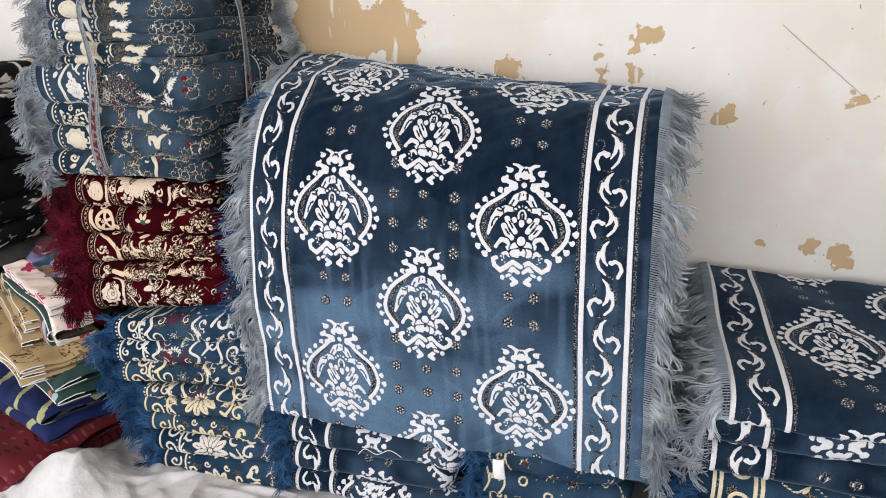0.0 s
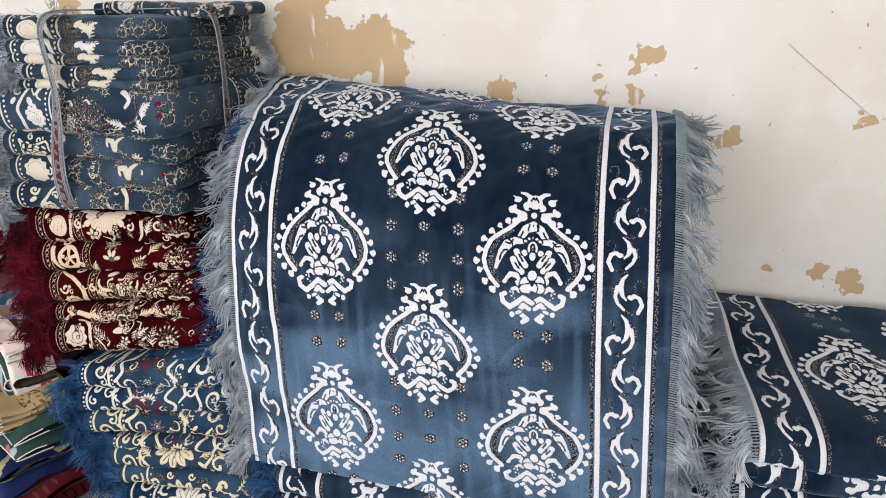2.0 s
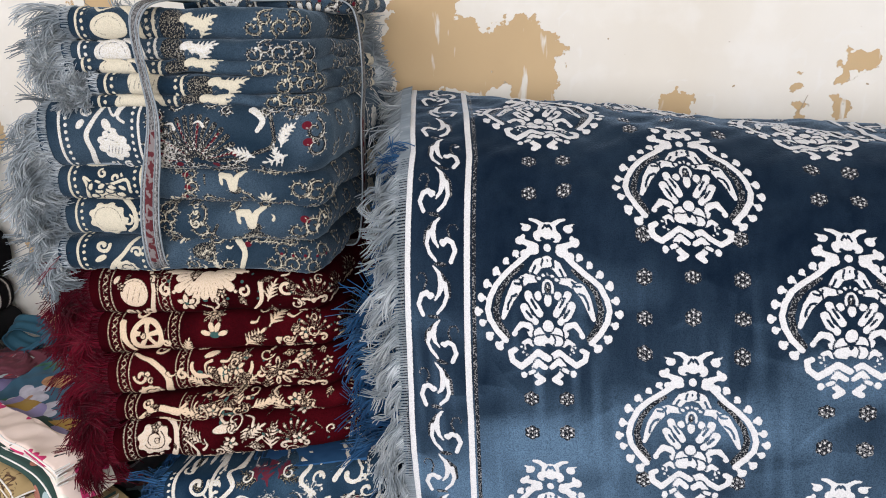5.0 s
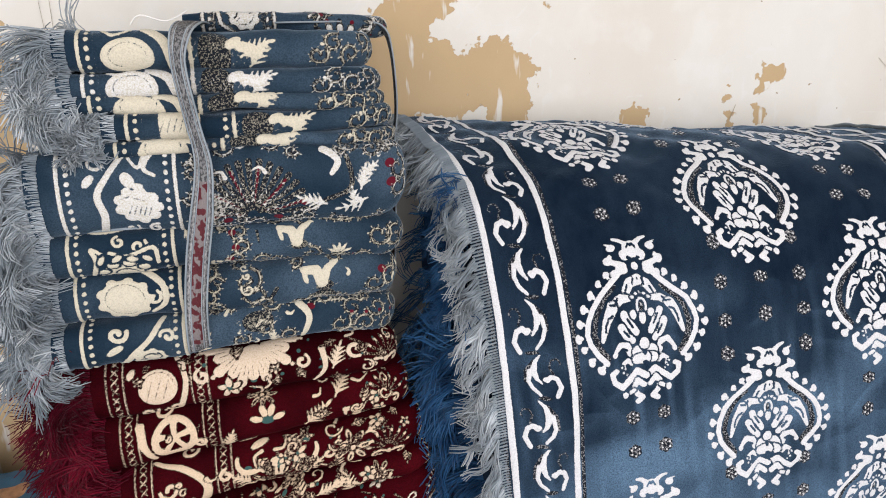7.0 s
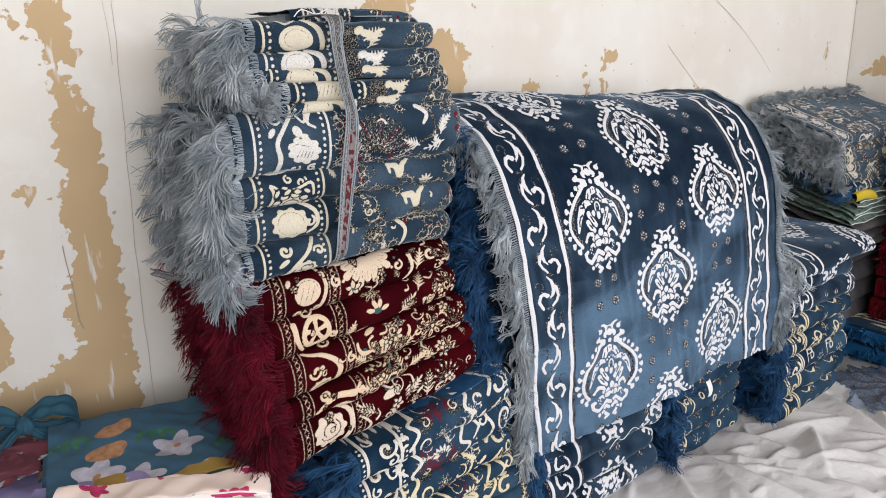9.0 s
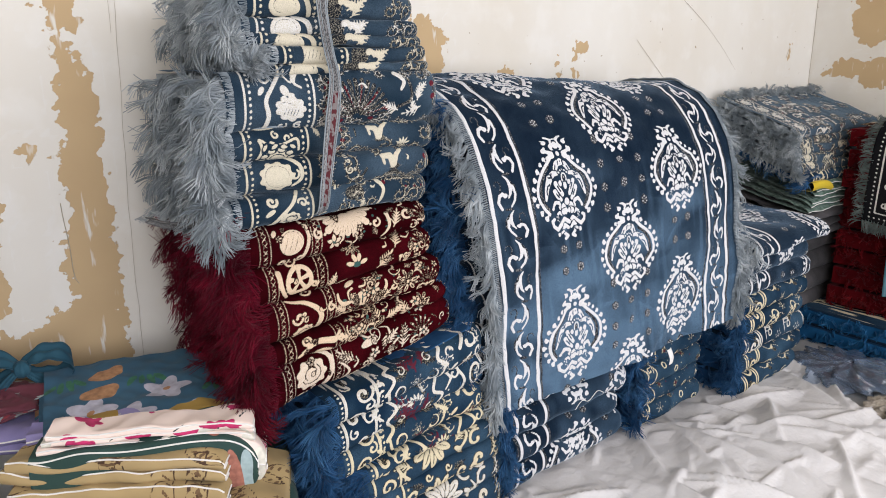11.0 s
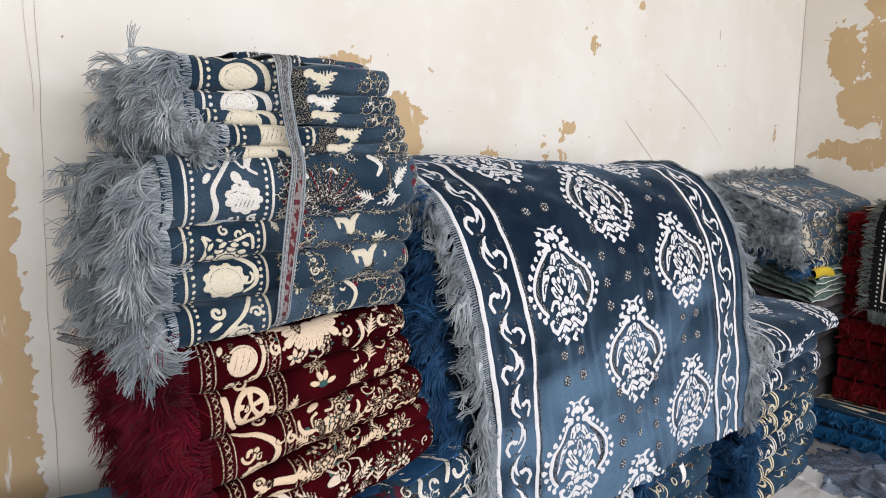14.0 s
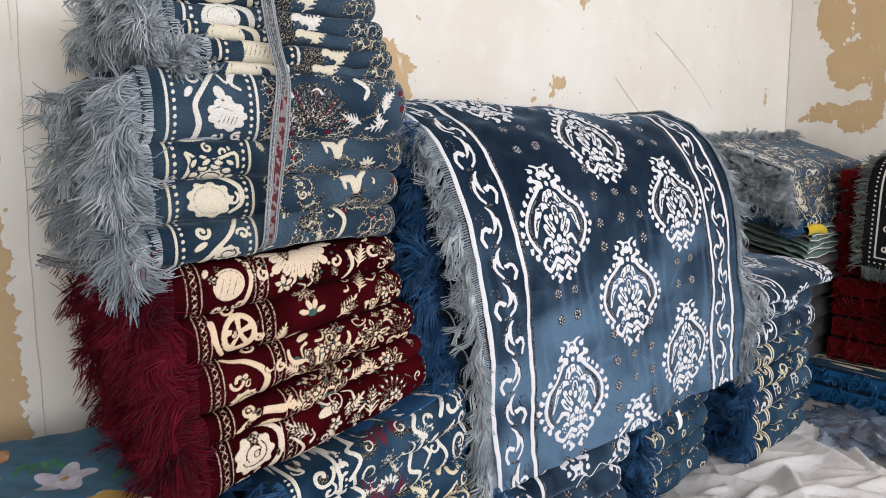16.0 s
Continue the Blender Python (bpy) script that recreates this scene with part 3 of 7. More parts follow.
        for k in range(11):
            y = 0.02 + 0.058 * k
            t.spiral("c", 0.052, y, 0.003, 0.017, 0, 400 * (-1) ** k, 0.0034, 0.003, 22)
            for j, cx in enumerate((0.13, 0.20, 0.27, 0.345)):
                yy = y + 0.029 * (j % 2)
                if (k + j) % 3 == 0:
                    t.spiral("c", cx, yy, 0.011, 0.011, 0, 360, 0.0034, 0.0034, 18)
                elif (k + j) % 3 == 1:
                    blossom(t, cx, yy, 0.022, 6)
                else:
                    lace(t, cx, yy, 0.020, rng, 1)
                t.blob("c", cx + 0.034, yy + 0.010, 0.0036)
                t.blob("r", cx + 0.030, yy - 0.010, 0.0034)
            spray(t, 0.40, y, 0.05, 60, rng)
    elif style == "gold":
        for x in (0.045, 0.060, 0.135, 0.150, 0.9, 0.95):
            t.line("c", [(x, -0.01), (x, h)], 0.005)
        for k in range(8):
            s, y = (-1) ** k, 0.02 + 0.08 * k
            t.spiral("c", 0.098, y, 0.004, 0.030, 0, 420 * s, 0.006, 0.005, 24)
            t.blob("d", 0.098 + 0.012 * s, y + 0.02, 0.014, 0.018)
            for cx in (0.22, 0.36, 0.5, 0.64, 0.8):
                t.spiral("c", cx, y + 0.02 * s, 0.004, 0.034, 90 * k, 90 * k + 400 * s, 0.0045, 0.003, 22)
                blossom(t, cx + 0.065, y, 0.026, 6)
                t.blob("d", cx + 0.03, y + 0.04, 0.02, 0.008, 30 * s)
                t.curve("c", [(cx - 0.03, y + 0.06), (cx, y + 0.045), (cx + 0.03, y + 0.06), (cx + 0.06, y + 0.045)], 0.0032, 0.0024)
                t.blob("c", cx + 0.02, y - 0.03, 0.012, 0.005, 50 * s)
    if style in ("steel", "red", "shell"):
        t.field["d"] = np.maximum(t.field["d"], t.field["c"] + 0.0016)
    return t


def edge_lines(t, x0, x1):
    """The two rails of a border band: a line and a row of dots beside each."""
    for x, e in ((x0, 1), (x1, -1)):
        t.line("c", [(x, -0.01), (x, t.h + 0.01)], 0.0032)
        t.line("c", [(x + e * 0.0215, -0.01), (x + e * 0.0215, t.h + 0.01)], 0.0007)
        for k in range(int(t.h / 0.0135) + 1):
            t.blob("c", x + e * 0.0125, 0.0135 * k + 0.004, 0.0040, 0.0044)


def lattice(t, x, y, rx, ry):
    """A patch of dark yarn with a fine pale net on it."""
    t.blob("d", x, y, rx, ry)
    for k in range(-6, 7):
        o = 0.0085 * k
        for e in (1, -1):
            a = max(0.0, 1 - (o / (rx + ry)) ** 2)
            t.line("c", [(x + o - e * 0.6 * rx * a, y - 0.6 * ry * a), (x + o + e * 0.6 * rx * a, y + 0.6 * ry * a)], 0.0007)


def berry_curl(t, x, y, r, turn, way=1):
    """A curl of pale dashes on dark yarn, as the black lacework has."""
    pts = [(x + (0.25 + 0.75 * k / 18) * r * math.cos(radians(turn + way * 22 * k)), y + (0.25 + 0.75 * k / 18) * r * math.sin(radians(turn + way * 22 * k))) for k in range(19)]
    t.line("d", pts, 0.0036, 0.0042)
    t.line("c", pts, 0.0013, 0.0016)
    for k in range(2, 19, 2):
        t.blob("c", pts[k][0] + 0.005 * math.cos(radians(turn + way * 22 * k)), pts[k][1] + 0.005 * math.sin(radians(turn + way * 22 * k)), 0.0030, 0.0018, turn + way * 22 * k)


def frond(t, x, y, size, turn, n=4, ch="c"):
    """A feathered leaf: a stem with pairs of pointed lobes that shrink to the tip."""
    c, s = math.cos(radians(turn)), math.sin(radians(turn))
    t.line(ch, [(x, y), (x + size * c, y + size * s)], 0.0024, 0.0016)
    for k in range(n):
        q, l = size * (0.18 + 0.75 * k / n), 0.42 * size * (1 - 0.6 * k / n)
        for e in (50, -50):
            a = radians(turn + e)
            px, py = x + q * c, y + q * s
            t.line(ch, [(px, py), (px + l * math.cos(a), py + l * math.sin(a))], 0.0034, 0.0014)
    t.blob(ch, x + size * c, y + size * s, 0.15 * size, 0.06 * size, turn)


def feather_fan(t, x, y, r, s):
    """A fan of dark and wine-red feathers with pale dashes between them."""
    for k in range(17):
        a = radians(90 * s + 176 * (k / 16 - 0.5))
        c, q = math.cos(a), math.sin(a)
        t.line("d", [(x + 0.10 * r * c, y + 0.10 * r * q), (x + r * c, y + r * q)], 0.002, 0.0058)
        if k % 3 == 1:
            t.line("r", [(x + 0.2 * r * c, y + 0.2 * r * q), (x + 0.9 * r * c, y + 0.9 * r * q)], 0.0012, 0.0026)
        for j in range(2, 9):
            l = (0.11 * j + 0.05) * r
            b = a + (0.5 if k % 2 else -0.5)
            t.line("c", [(x + l * c, y + l * q), (x + l * c + 0.008 * math.cos(b), y + l * q + 0.008 * math.sin(b))], 0.0015, 0.0009)
    for e in (1, -1):
        t.blob("r", x + e * 0.95 * r, y + s * 0.2 * r, 0.008, 0.007)
        t.blob("r", x + e * 0.45 * r, y - s * 0.1 * r, 0.008, 0.006)
        berry_curl(t, x + e * 0.6 * r, y - s * 0.35 * r, 0.30 * r, 90 - 60 * e, e)


def lily(t, x, y, r, e=1):
    """A cream flower with two bent petals over a dark checkered cup."""
    lattice(t, x + e * 0.25 * r, y - 0.65 * r, 0.55 * r, 0.35 * r)
    t.line("c", [(x - e * 0.9 * r, y + 0.5 * r), (x - e * 0.2 * r, y + 0.35 * r), (x + e * 0.1 * r, y - 0.4 * r)], 0.22 * r, 0.36 * r)
    t.line("c", [(x + e * 0.1 * r, y - 0.4 * r), (x + e * 0.45 * r, y + 0.35 * r), (x + e * 1.0 * r, y + 0.75 * r)], 0.34 * r, 0.14 * r)
    t.blob("c", x - e * 0.85 * r, y + 0.05 * r, 0.16 * r, 0.42 * r, 15)


def thicket(t, x0, x1, h, rng, n, size=0.022):
    """Small leaves, curls, florets and bent stems grown through one another, each parted from the last by a thin line of pile."""
    for k in range(n):
        x, y, a, s = rng.uniform(x0, x1), rng.uniform(0, h), rng.uniform(0, 360), size * rng.uniform(0.6, 1.2)
        kind = rng.choice("llcsfdb")
        if kind == "l":
            frond(t, x, y, s, a, 3)
        elif kind == "c":
            t.spiral("c", x, y, 0.15 * s, 0.55 * s, a, a + rng.choice((330, -330)), 0.0024, 0.0020, 14)
        elif kind == "s":
            b = radians(a)
            t.curve("c", [(x, y), (x + 0.6 * s * math.cos(b), y + 0.6 * s * math.sin(b)), (x + 1.1 * s * math.cos(b + 0.6), y + 1.1 * s * math.sin(b + 0.6))], 0.0038, 0.0016)
        elif kind == "f":
            for j in range(5):
                b = radians(a + 72 * j)
                t.blob("c", x + 0.28 * s * math.cos(b), y + 0.28 * s * math.sin(b), 0.26 * s, 0.15 * s, a + 72 * j)
            t.blob("r", x, y, 0.12 * s)
        elif kind == "d":
            t.line("d", [(x, y), (x + s * math.cos(radians(a)), y + s * math.sin(radians(a)))], 0.003, 0.002)
        else:
            t.blob("r", x, y, 0.20 * s, 0.12 * s, a)


def steel_fold(kind, h, seed):
    """The strip of the flowered steel-blue rug that shows on one fold, h metres of cloth from crease to crease."""
    rng = random.Random(seed)
    t = Tile(1.25, h, 0.0015)
    Y = lambda f: h * (0.5 + math.asin(2 * f - 1) / math.pi)
    if kind == "thick":
        edge_lines(t, 0.030, 0.192)
        t.curve("c", [(0.078, Y(0.02)), (0.086, Y(0.22)), (0.080, Y(0.48)), (0.100, Y(0.74)), (0.135, Y(0.98))], 0.0066, 0.0044)
        t.blob("c", 0.136, Y(0.34), 0.030, 0.025, 10)
        for k in range(9):
            t.blob("c", 0.136 + 0.027 * math.cos(0.7 * k), Y(0.34) + 0.022 * math.sin(0.7 * k), 0.0095, 0.0080)
        for k in range(5):
            t.line("c", [(0.121 + 0.007 * k, Y(0.34) - 0.014), (0.127 + 0.007 * k, Y(0.34) + 0.001)], 0.0003, cut=True)
        t.line("c", [(0.110, Y(0.34) + 0.008), (0.125, Y(0.34) + 0.014), (0.150, Y(0.34) + 0.008)], 0.0003, cut=True)
        t.blob("c", 0.124, Y(0.66), 0.010, 0.012, 30)
        t.blob("c", 0.138, Y(0.59), 0.009, 0.006)
        t.curve("c", [(0.158, Y(0.93)), (0.148, Y(0.80)), (0.163, Y(0.72))], 0.0048, 0.0030)
        t.curve("c", [(0.120, Y(0.94)), (0.140, Y(0.80)), (0.150, Y(0.95))], 0.0030, 0.0030)
        t.spiral("c", 0.080, Y(0.86), 0.003, 0.013, 0, 330, 0.0032, 0.0030)
        t.blob("c", 0.070, Y(0.66), 0.012, 0.0065, 50)
        t.spiral("c", 0.120, Y(0.06), 0.003, 0.012, 90, 400, 0.0032, 0.0026)
        t.spiral("c", 0.155, Y(0.08), 0.003, 0.010, 90, -300, 0.0032, 0.0026)
        feather_fan(t, 0.300, Y(0.16), 0.085, 1)
        for k in range(8):
            berry_curl(t, 0.215 + 0.014 * (k % 3), Y(0.14 + 0.10 * k), 0.015, 75 * k, (-1) ** k)
            t.blob("r", 0.222 + 0.012 * (k % 2), Y(0.18 + 0.09 * k), 0.0045)
        for k in range(3):
            berry_curl(t, 0.225 + 0.015 * k, Y(0.12 + 0.10 * k), 0.018, 120 * k)
        t.curve("c", [(0.415, Y(0.90)), (0.436, Y(0.78)), (0.425, Y(0.62))], 0.0080, 0.0040)
        frond(t, 0.415, Y(0.22), 0.045, 160)
        frond(t, 0.462, Y(0.18), 0.034, 100, 3)
        frond(t, 0.470, Y(0.40), 0.040, 75, 4)
        frond(t, 0.474, Y(0.58), 0.034, 40, 3)
        frond(t, 0.480, Y(0.28), 0.050, 200, 3)
        t.curve("d", [(0.37, Y(0.10)), (0.41, Y(0.25)), (0.455, Y(0.45)), (0.45, Y(0.85))], 0.0045, 0.0045)
        t.curve("c", [(0.37, Y(0.10)), (0.41, Y(0.25)), (0.455, Y(0.45)), (0.45, Y(0.85))], 0.0011, 0.0011)
        for f in (0.45, 0.70):
            t.blob("r", 0.52, Y(f), 0.010, 0.008)
            berry_curl(t, 0.535, Y(f) - 0.01, 0.022, 30)
        for k in range(4):
            berry_curl(t, 0.49 + 0.03 * k, Y(0.90), 0.016, 80 * k, (-1) ** k)
    elif kind == "cups":
        edge_lines(t, 0.030, 0.180)
        t.gap = 0.0016
        rose(t, 0.108, Y(0.10), 0.038, 0.026)
        t.blob("c", 0.082, Y(0.97), 0.028, 0.012)
        t.curve("c", [(0.060, Y(0.12)), (0.068, Y(0.42)), (0.062, Y(0.66)), (0.080, Y(0.52))], 0.0042, 0.0028)
        t.spiral("c", 0.130, Y(0.66), 0.003, 0.013, 0, 400, 0.0030, 0.0028)
        t.spiral("c", 0.102, Y(0.74), 0.003, 0.010, 90, -260, 0.0030, 0.0026)
        t.curve("c", [(0.088, Y(0.55)), (0.112, Y(0.48)), (0.150, Y(0.62)), (0.156, Y(0.30))], 0.0032, 0.0036)
        for k in range(4):
            t.blob("c", 0.075 + 0.022 * k, Y(0.42), 0.009, 0.0045, 60 - 30 * k)
        t.gap = 0.0
        frond(t, 0.198, Y(0.85), 0.025, -60, 3)
        for f, x in ((0.75, 0.268), (0.45, 0.272), (0.20, 0.262)):
            t.blob("r", x, Y(f), 0.007, 0.006)
            berry_curl(t, x + 0.012, Y(f), 0.014, 200)
        lily(t, 0.365, Y(0.62), 0.026)
        for k in range(5):
            t.blob("c", 0.435 + 0.012 * math.cos(0.6 * k + 0.4), Y(0.22) + 0.012 * math.sin(0.6 * k + 0.4), 0.010, 0.003, 34 * k + 20)
        berry_curl(t, 0.39, Y(0.15), 0.018, 60)
        for k in range(4):
            berry_curl(t, 0.50 + 0.03 * k, Y(0.60 - 0.1 * k), 0.022, 90 * k, (-1) ** k)
    elif kind == "rose":
        edge_lines(t, 0.030, 0.182)
        t.blob("c", 0.100, Y(0.50), 0.037, 0.032)
        for k in range(9):
            t.blob("c", 0.100 + 0.034 * math.cos(0.7 * k), Y(0.50) + 0.029 * math.sin(0.7 * k), 0.009, 0.008)
        t.line("c", [(0.100 + 0.029 * math.cos(0.35 * k), Y(0.50) + 0.025 * math.sin(0.35 * k)) for k in range(16)], 0.0002, cut=True)
        t.curve("c", [(0.130, Y(0.92)), (0.157, Y(0.70)), (0.158, Y(0.40)), (0.138, Y(0.22))], 0.0060, 0.0040)
        t.spiral("c", 0.142, Y(0.50), 0.003, 0.012, 90, 420, 0.0034, 0.003)
        for k in range(4):
            berry_curl(t, 0.222 + 0.012 * (k % 2), Y(0.85 - 0.22 * k), 0.017, 70 * k, (-1) ** k)
        for k in range(3):
            berry_curl(t, 0.285 + 0.012 * k, Y(0.70 - 0.26 * k), 0.024, 100 * k + 40, (-1) ** k)
        t.line("d", [(0.265, Y(0.1)), (0.31, Y(0.20)), (0.33, Y(0.5))], 0.004, 0.004)
        lily(t, 0.400, Y(0.60), 0.028)
        lattice(t, 0.405, Y(0.18), 0.020, 0.014)
        t.blob("r", 0.505, Y(0.62), 0.010, 0.008)
        for k in range(4):
            berry_curl(t, 0.49 + 0.03 * k, Y(0.35 + 0.12 * k), 0.020, 80 * k, (-1) ** k)
    elif kind == "stem":
        edge_lines(t, 0.030, 0.180)
        t.curve("c", [(0.080, Y(0.05)), (0.100, Y(0.30)), (0.130, Y(0.60)), (0.150, Y(0.95))], 0.0055, 0.0045)
        t.spiral("c", 0.080, Y(0.72), 0.003, 0.015, 0, 380, 0.0044, 0.004)
        t.spiral("c", 0.155, Y(0.62), 0.003, 0.012, 180, 540, 0.0036, 0.003)
        rose(t, 0.125, Y(0.20), 0.024, 0.015)
        t.blob("c", 0.075, Y(0.40), 0.016, 0.006, 30)
        frond(t, 0.198, Y(0.15), 0.040, 60, 3)
        lattice(t, 0.295, Y(0.62), 0.026, 0.018)
        for k in range(3):
            berry_curl(t, 0.265 + 0.04 * k, Y(0.25 + 0.2 * (k % 2)), 0.016, 120 * k)
        frond(t, 0.318, Y(0.10), 0.028, 90, 3)
        t.curve("c", [(0.362, Y(0.85)), (0.378, Y(0.55)), (0.365, Y(0.15))], 0.0066, 0.0050)
        t.blob("r", 0.382, Y(0.75), 0.008, 0.007)
        for k in range(6):
            berry_curl(t, 0.43 + 0.022 * k, Y(0.3 + 0.35 * (k % 2)), 0.019, 75 * k, (-1) ** k)
            t.blob("r", 0.45 + 0.025 * k, Y(0.55), 0.004)
    else:
        edge_lines(t, 0.026, 0.178)
        if kind == "block":
            t.line("c", [(0.100, -0.01), (0.100, h + 0.01)], 0.030)
            for k in range(7):
                t.line("c", [(0.072 + 0.009 * k, Y(0.3)), (0.079 + 0.009 * k, Y(0.75))], 0.0002, cut=True)
        else:
            t.blob("c", 0.092, Y(0.40 if kind == "upper" else 0.15), 0.037, 0.027)
            t.line("c", [(0.092 + 0.026 * math.cos(0.4 * k), Y(0.42) + 0.017 * math.sin(0.4 * k)) for k in range(12)], 0.0002, cut=True)
            t.curve("c", [(0.118, Y(0.95)), (0.143, Y(0.70)), (0.152, Y(0.15))], 0.0085, 0.0060)
            t.curve("c", [(0.060, Y(0.95)), (0.075, Y(0.85)), (0.098, Y(0.95))], 0.0040, 0.0030)
        lattice(t, 0.212, Y(0.45), 0.024, 0.45 * h)
        for k in range(3):
            t.blob("c", 0.240 + 0.014 * k, Y(0.70 - 0.10 * k), 0.014, 0.008, 30 - 40 * k)
        frond(t, 0.250, Y(0.40), 0.050, 20, 4)
        frond(t, 0.262, Y(0.15), 0.045, 50, 3)
        for k in range(5):
            berry_curl(t, 0.365 + 0.026 * k, Y(0.35 + 0.3 * (k % 2)), 0.017, 100 * k, (-1) ** k)
        t.blob("c", 0.372, Y(0.6), 0.004, 0.003)
    if kind in ("thick", "cups", "rose", "stem"):
        for k in range(16):
            x, f = rng.uniform(0.205, 0.54), rng.choice((0.04, 0.10, 0.90, 0.96))
            berry_curl(t, x, Y(f), rng.uniform(0.010, 0.018), rng.uniform(0, 360), rng.choice((1, -1)))
        t.gap = 0.0014
        thicket(t, 0.21, 0.345, h, rng, 10, 0.018)
        thicket(t, 0.44, 0.55, h, rng, 8, 0.018)
        t.gap = 0.0
    # the folded side carries the far border's roses and more lacework
    for k in range(7):
        berry_curl(t, 0.60 + 0.035 * k, Y(0.3 + 0.4 * (k % 2)), 0.020, 70 * k, (-1) ** k)
    rose(t, 0.90, Y(0.45), 0.034, 0.026)
    edge_lines(t, 0.835, 0.975)
    return t


def red_fold(kind, h, seed):
    """The strip of the burgundy rug that shows on one fold."""
    rng = random.Random(seed)
    t = Tile(1.25, h, 0.0015)
    Y = lambda f: h * (0.5 + math.asin(2 * f - 1) / math.pi)
    for x0, x1 in ((0.042, 0.198), (0.93, 1.06)):
        for x in (x0, x0 + 0.026, x1 - 0.026, x1):
            t.line("c", [(x, -0.01), (x, h + 0.01)], 0.0016)
        for k in range(int(h / 0.0145) + 1):
            for x in (x0 + 0.013, x1 - 0.013):
                for e in (1, -1):
                    t.line("c", [(x - 0.005, 0.0145 * k - e * 0.005), (x + 0.005, 0.0145 * k + e * 0.005)], 0.0014, 0.0014)
    m = 0.120
    if kind == "swirl":
        t.blob("c", m, Y(0.55), 0.031, 0.030)
        t.curve("c", [(m + 0.030, Y(0.95)), (m + 0.044, Y(0.60)), (m + 0.030, Y(0.12))], 0.0040, 0.0055)
        t.blob("c", m - 0.040, Y(0.80), 0.010, 0.006, 60)
        for k in range(3):
            t.line("c", [(m - 0.020 + 0.013 * k, Y(0.55) - 0.020), (m - 0.008 + 0.013 * k, Y(0.55) + 0.012)], 0.0002, cut=True)
        t.line("c", [(m + 0.026 * math.cos(0.4 * k), Y(0.55) + 0.025 * math.sin(0.4 * k)) for k in range(9)], 0.0002, cut=True)
        t.spiral("c", m - 0.02, Y(0.12), 0.004, 0.015, 0, 380, 0.0040, 0.0032)
        t.spiral("c", m + 0.022, Y(0.14), 0.004, 0.013, 180, -180, 0.0036, 0.0032)
        for k in range(11):
            a = radians(-90 + 172 * (k / 10 - 0.5))
            l = 0.070 if k % 2 == 0 else 0.058
            t.line("c", [(0.272 + 0.018 * math.cos(a), Y(0.97) + 0.018 * math.sin(a)), (0.272 + l * math.cos(a), Y(0.97) + l * math.sin(a))], 0.0034, 0.0092)
            t.line("c", [(0.272 + 0.040 * math.cos(a), Y(0.97) + 0.040 * math.sin(a)), (0.272 + 0.058 * math.cos(a), Y(0.97) + 0.058 * math.sin(a))], 0.0002, cut=True)
            t.blob("r" if k % 2 else "c", 0.272 + 0.083 * math.cos(a), Y(0.97) + 0.083 * math.sin(a), 0.0042)
        t.blob("c", 0.272, Y(0.93), 0.015, 0.011)
        for e in (1, -1):
            t.spiral("c", 0.272 + e * 0.082, Y(0.62), 0.004, 0.013, 90, 90 + e * 330, 0.0040, 0.0030)
        t.curve("c", [(0.372, Y(0.20)), (0.392, Y(0.45)), (0.388, Y(0.80))], 0.0030, 0.0060)
        frond(t, 0.405, Y(0.40), 0.048, 70, 4)
        t.spiral("c", 0.445, Y(0.7), 0.004, 0.016, 0, 300, 0.0050, 0.0036)
        palmette(t, 0.50, Y(0.5), 0.040, 1, 7)
    elif kind == "wheel":
        t.spiral("c", m + 0.004, Y(0.50), 0.031, 0.031, 0, 360, 0.0062, 0.0062, 30)
        for k in range(5):
            a = 1.257 * k + 0.3
            t.line("c", [(m + 0.004, Y(0.5)), (m + 0.004 + 0.030 * math.cos(a), Y(0.5) + 0.030 * math.sin(a))], 0.0038, 0.0064)
        t.curve("c", [(m - 0.048, Y(0.80)), (m - 0.043, Y(0.45)), (m - 0.030, Y(0.20))], 0.0075, 0.0045)
        t.spiral("c", m - 0.010, Y(0.93), 0.004, 0.015, 0, 380, 0.0036, 0.0030)
        t.spiral("c", m + 0.044, Y(0.35), 0.003, 0.010, 0, 380, 0.0036, 0.0030)
        blossom(t, 0.272, Y(0.92), 0.026, 8)
        t.blob("r", 0.278, Y(0.50), 0.012, 0.008)
        for a in (20, 70, 110, 160):
            t.blob("c", 0.278 + 0.020 * math.cos(radians(a)), Y(0.48) + 0.020 * math.sin(radians(a)), 0.012, 0.006, a)
        frond(t, 0.205, Y(0.10), 0.040, 70, 4)
        frond(t, 0.225, Y(0.06), 0.030, 20, 3)
        frond(t, 0.340, Y(0.20), 0.060, 45, 5)
        frond(t, 0.395, Y(0.70), 0.050, 60, 4)
        lily(t, 0.43, Y(0.30), 0.022)
        palmette(t, 0.49, Y(0.55), 0.040, 1, 8)
    elif kind == "heart":
        t.curve("c", [(m - 0.045, Y(0.95)), (m + 0.005, Y(0.78)), (m + 0.035, Y(0.45)), (m + 0.028, Y(0.12))], 0.0040, 0.0090)
        t.spiral("c", m - 0.025, Y(0.55), 0.004, 0.016, 180, -180, 0.0040, 0.0034)
        rose(t, m - 0.012, Y(0.16), 0.026, 0.018)
        t.spiral("c", m + 0.010, Y(0.98), 0.004, 0.015, 0, 380, 0.0034, 0.0034)
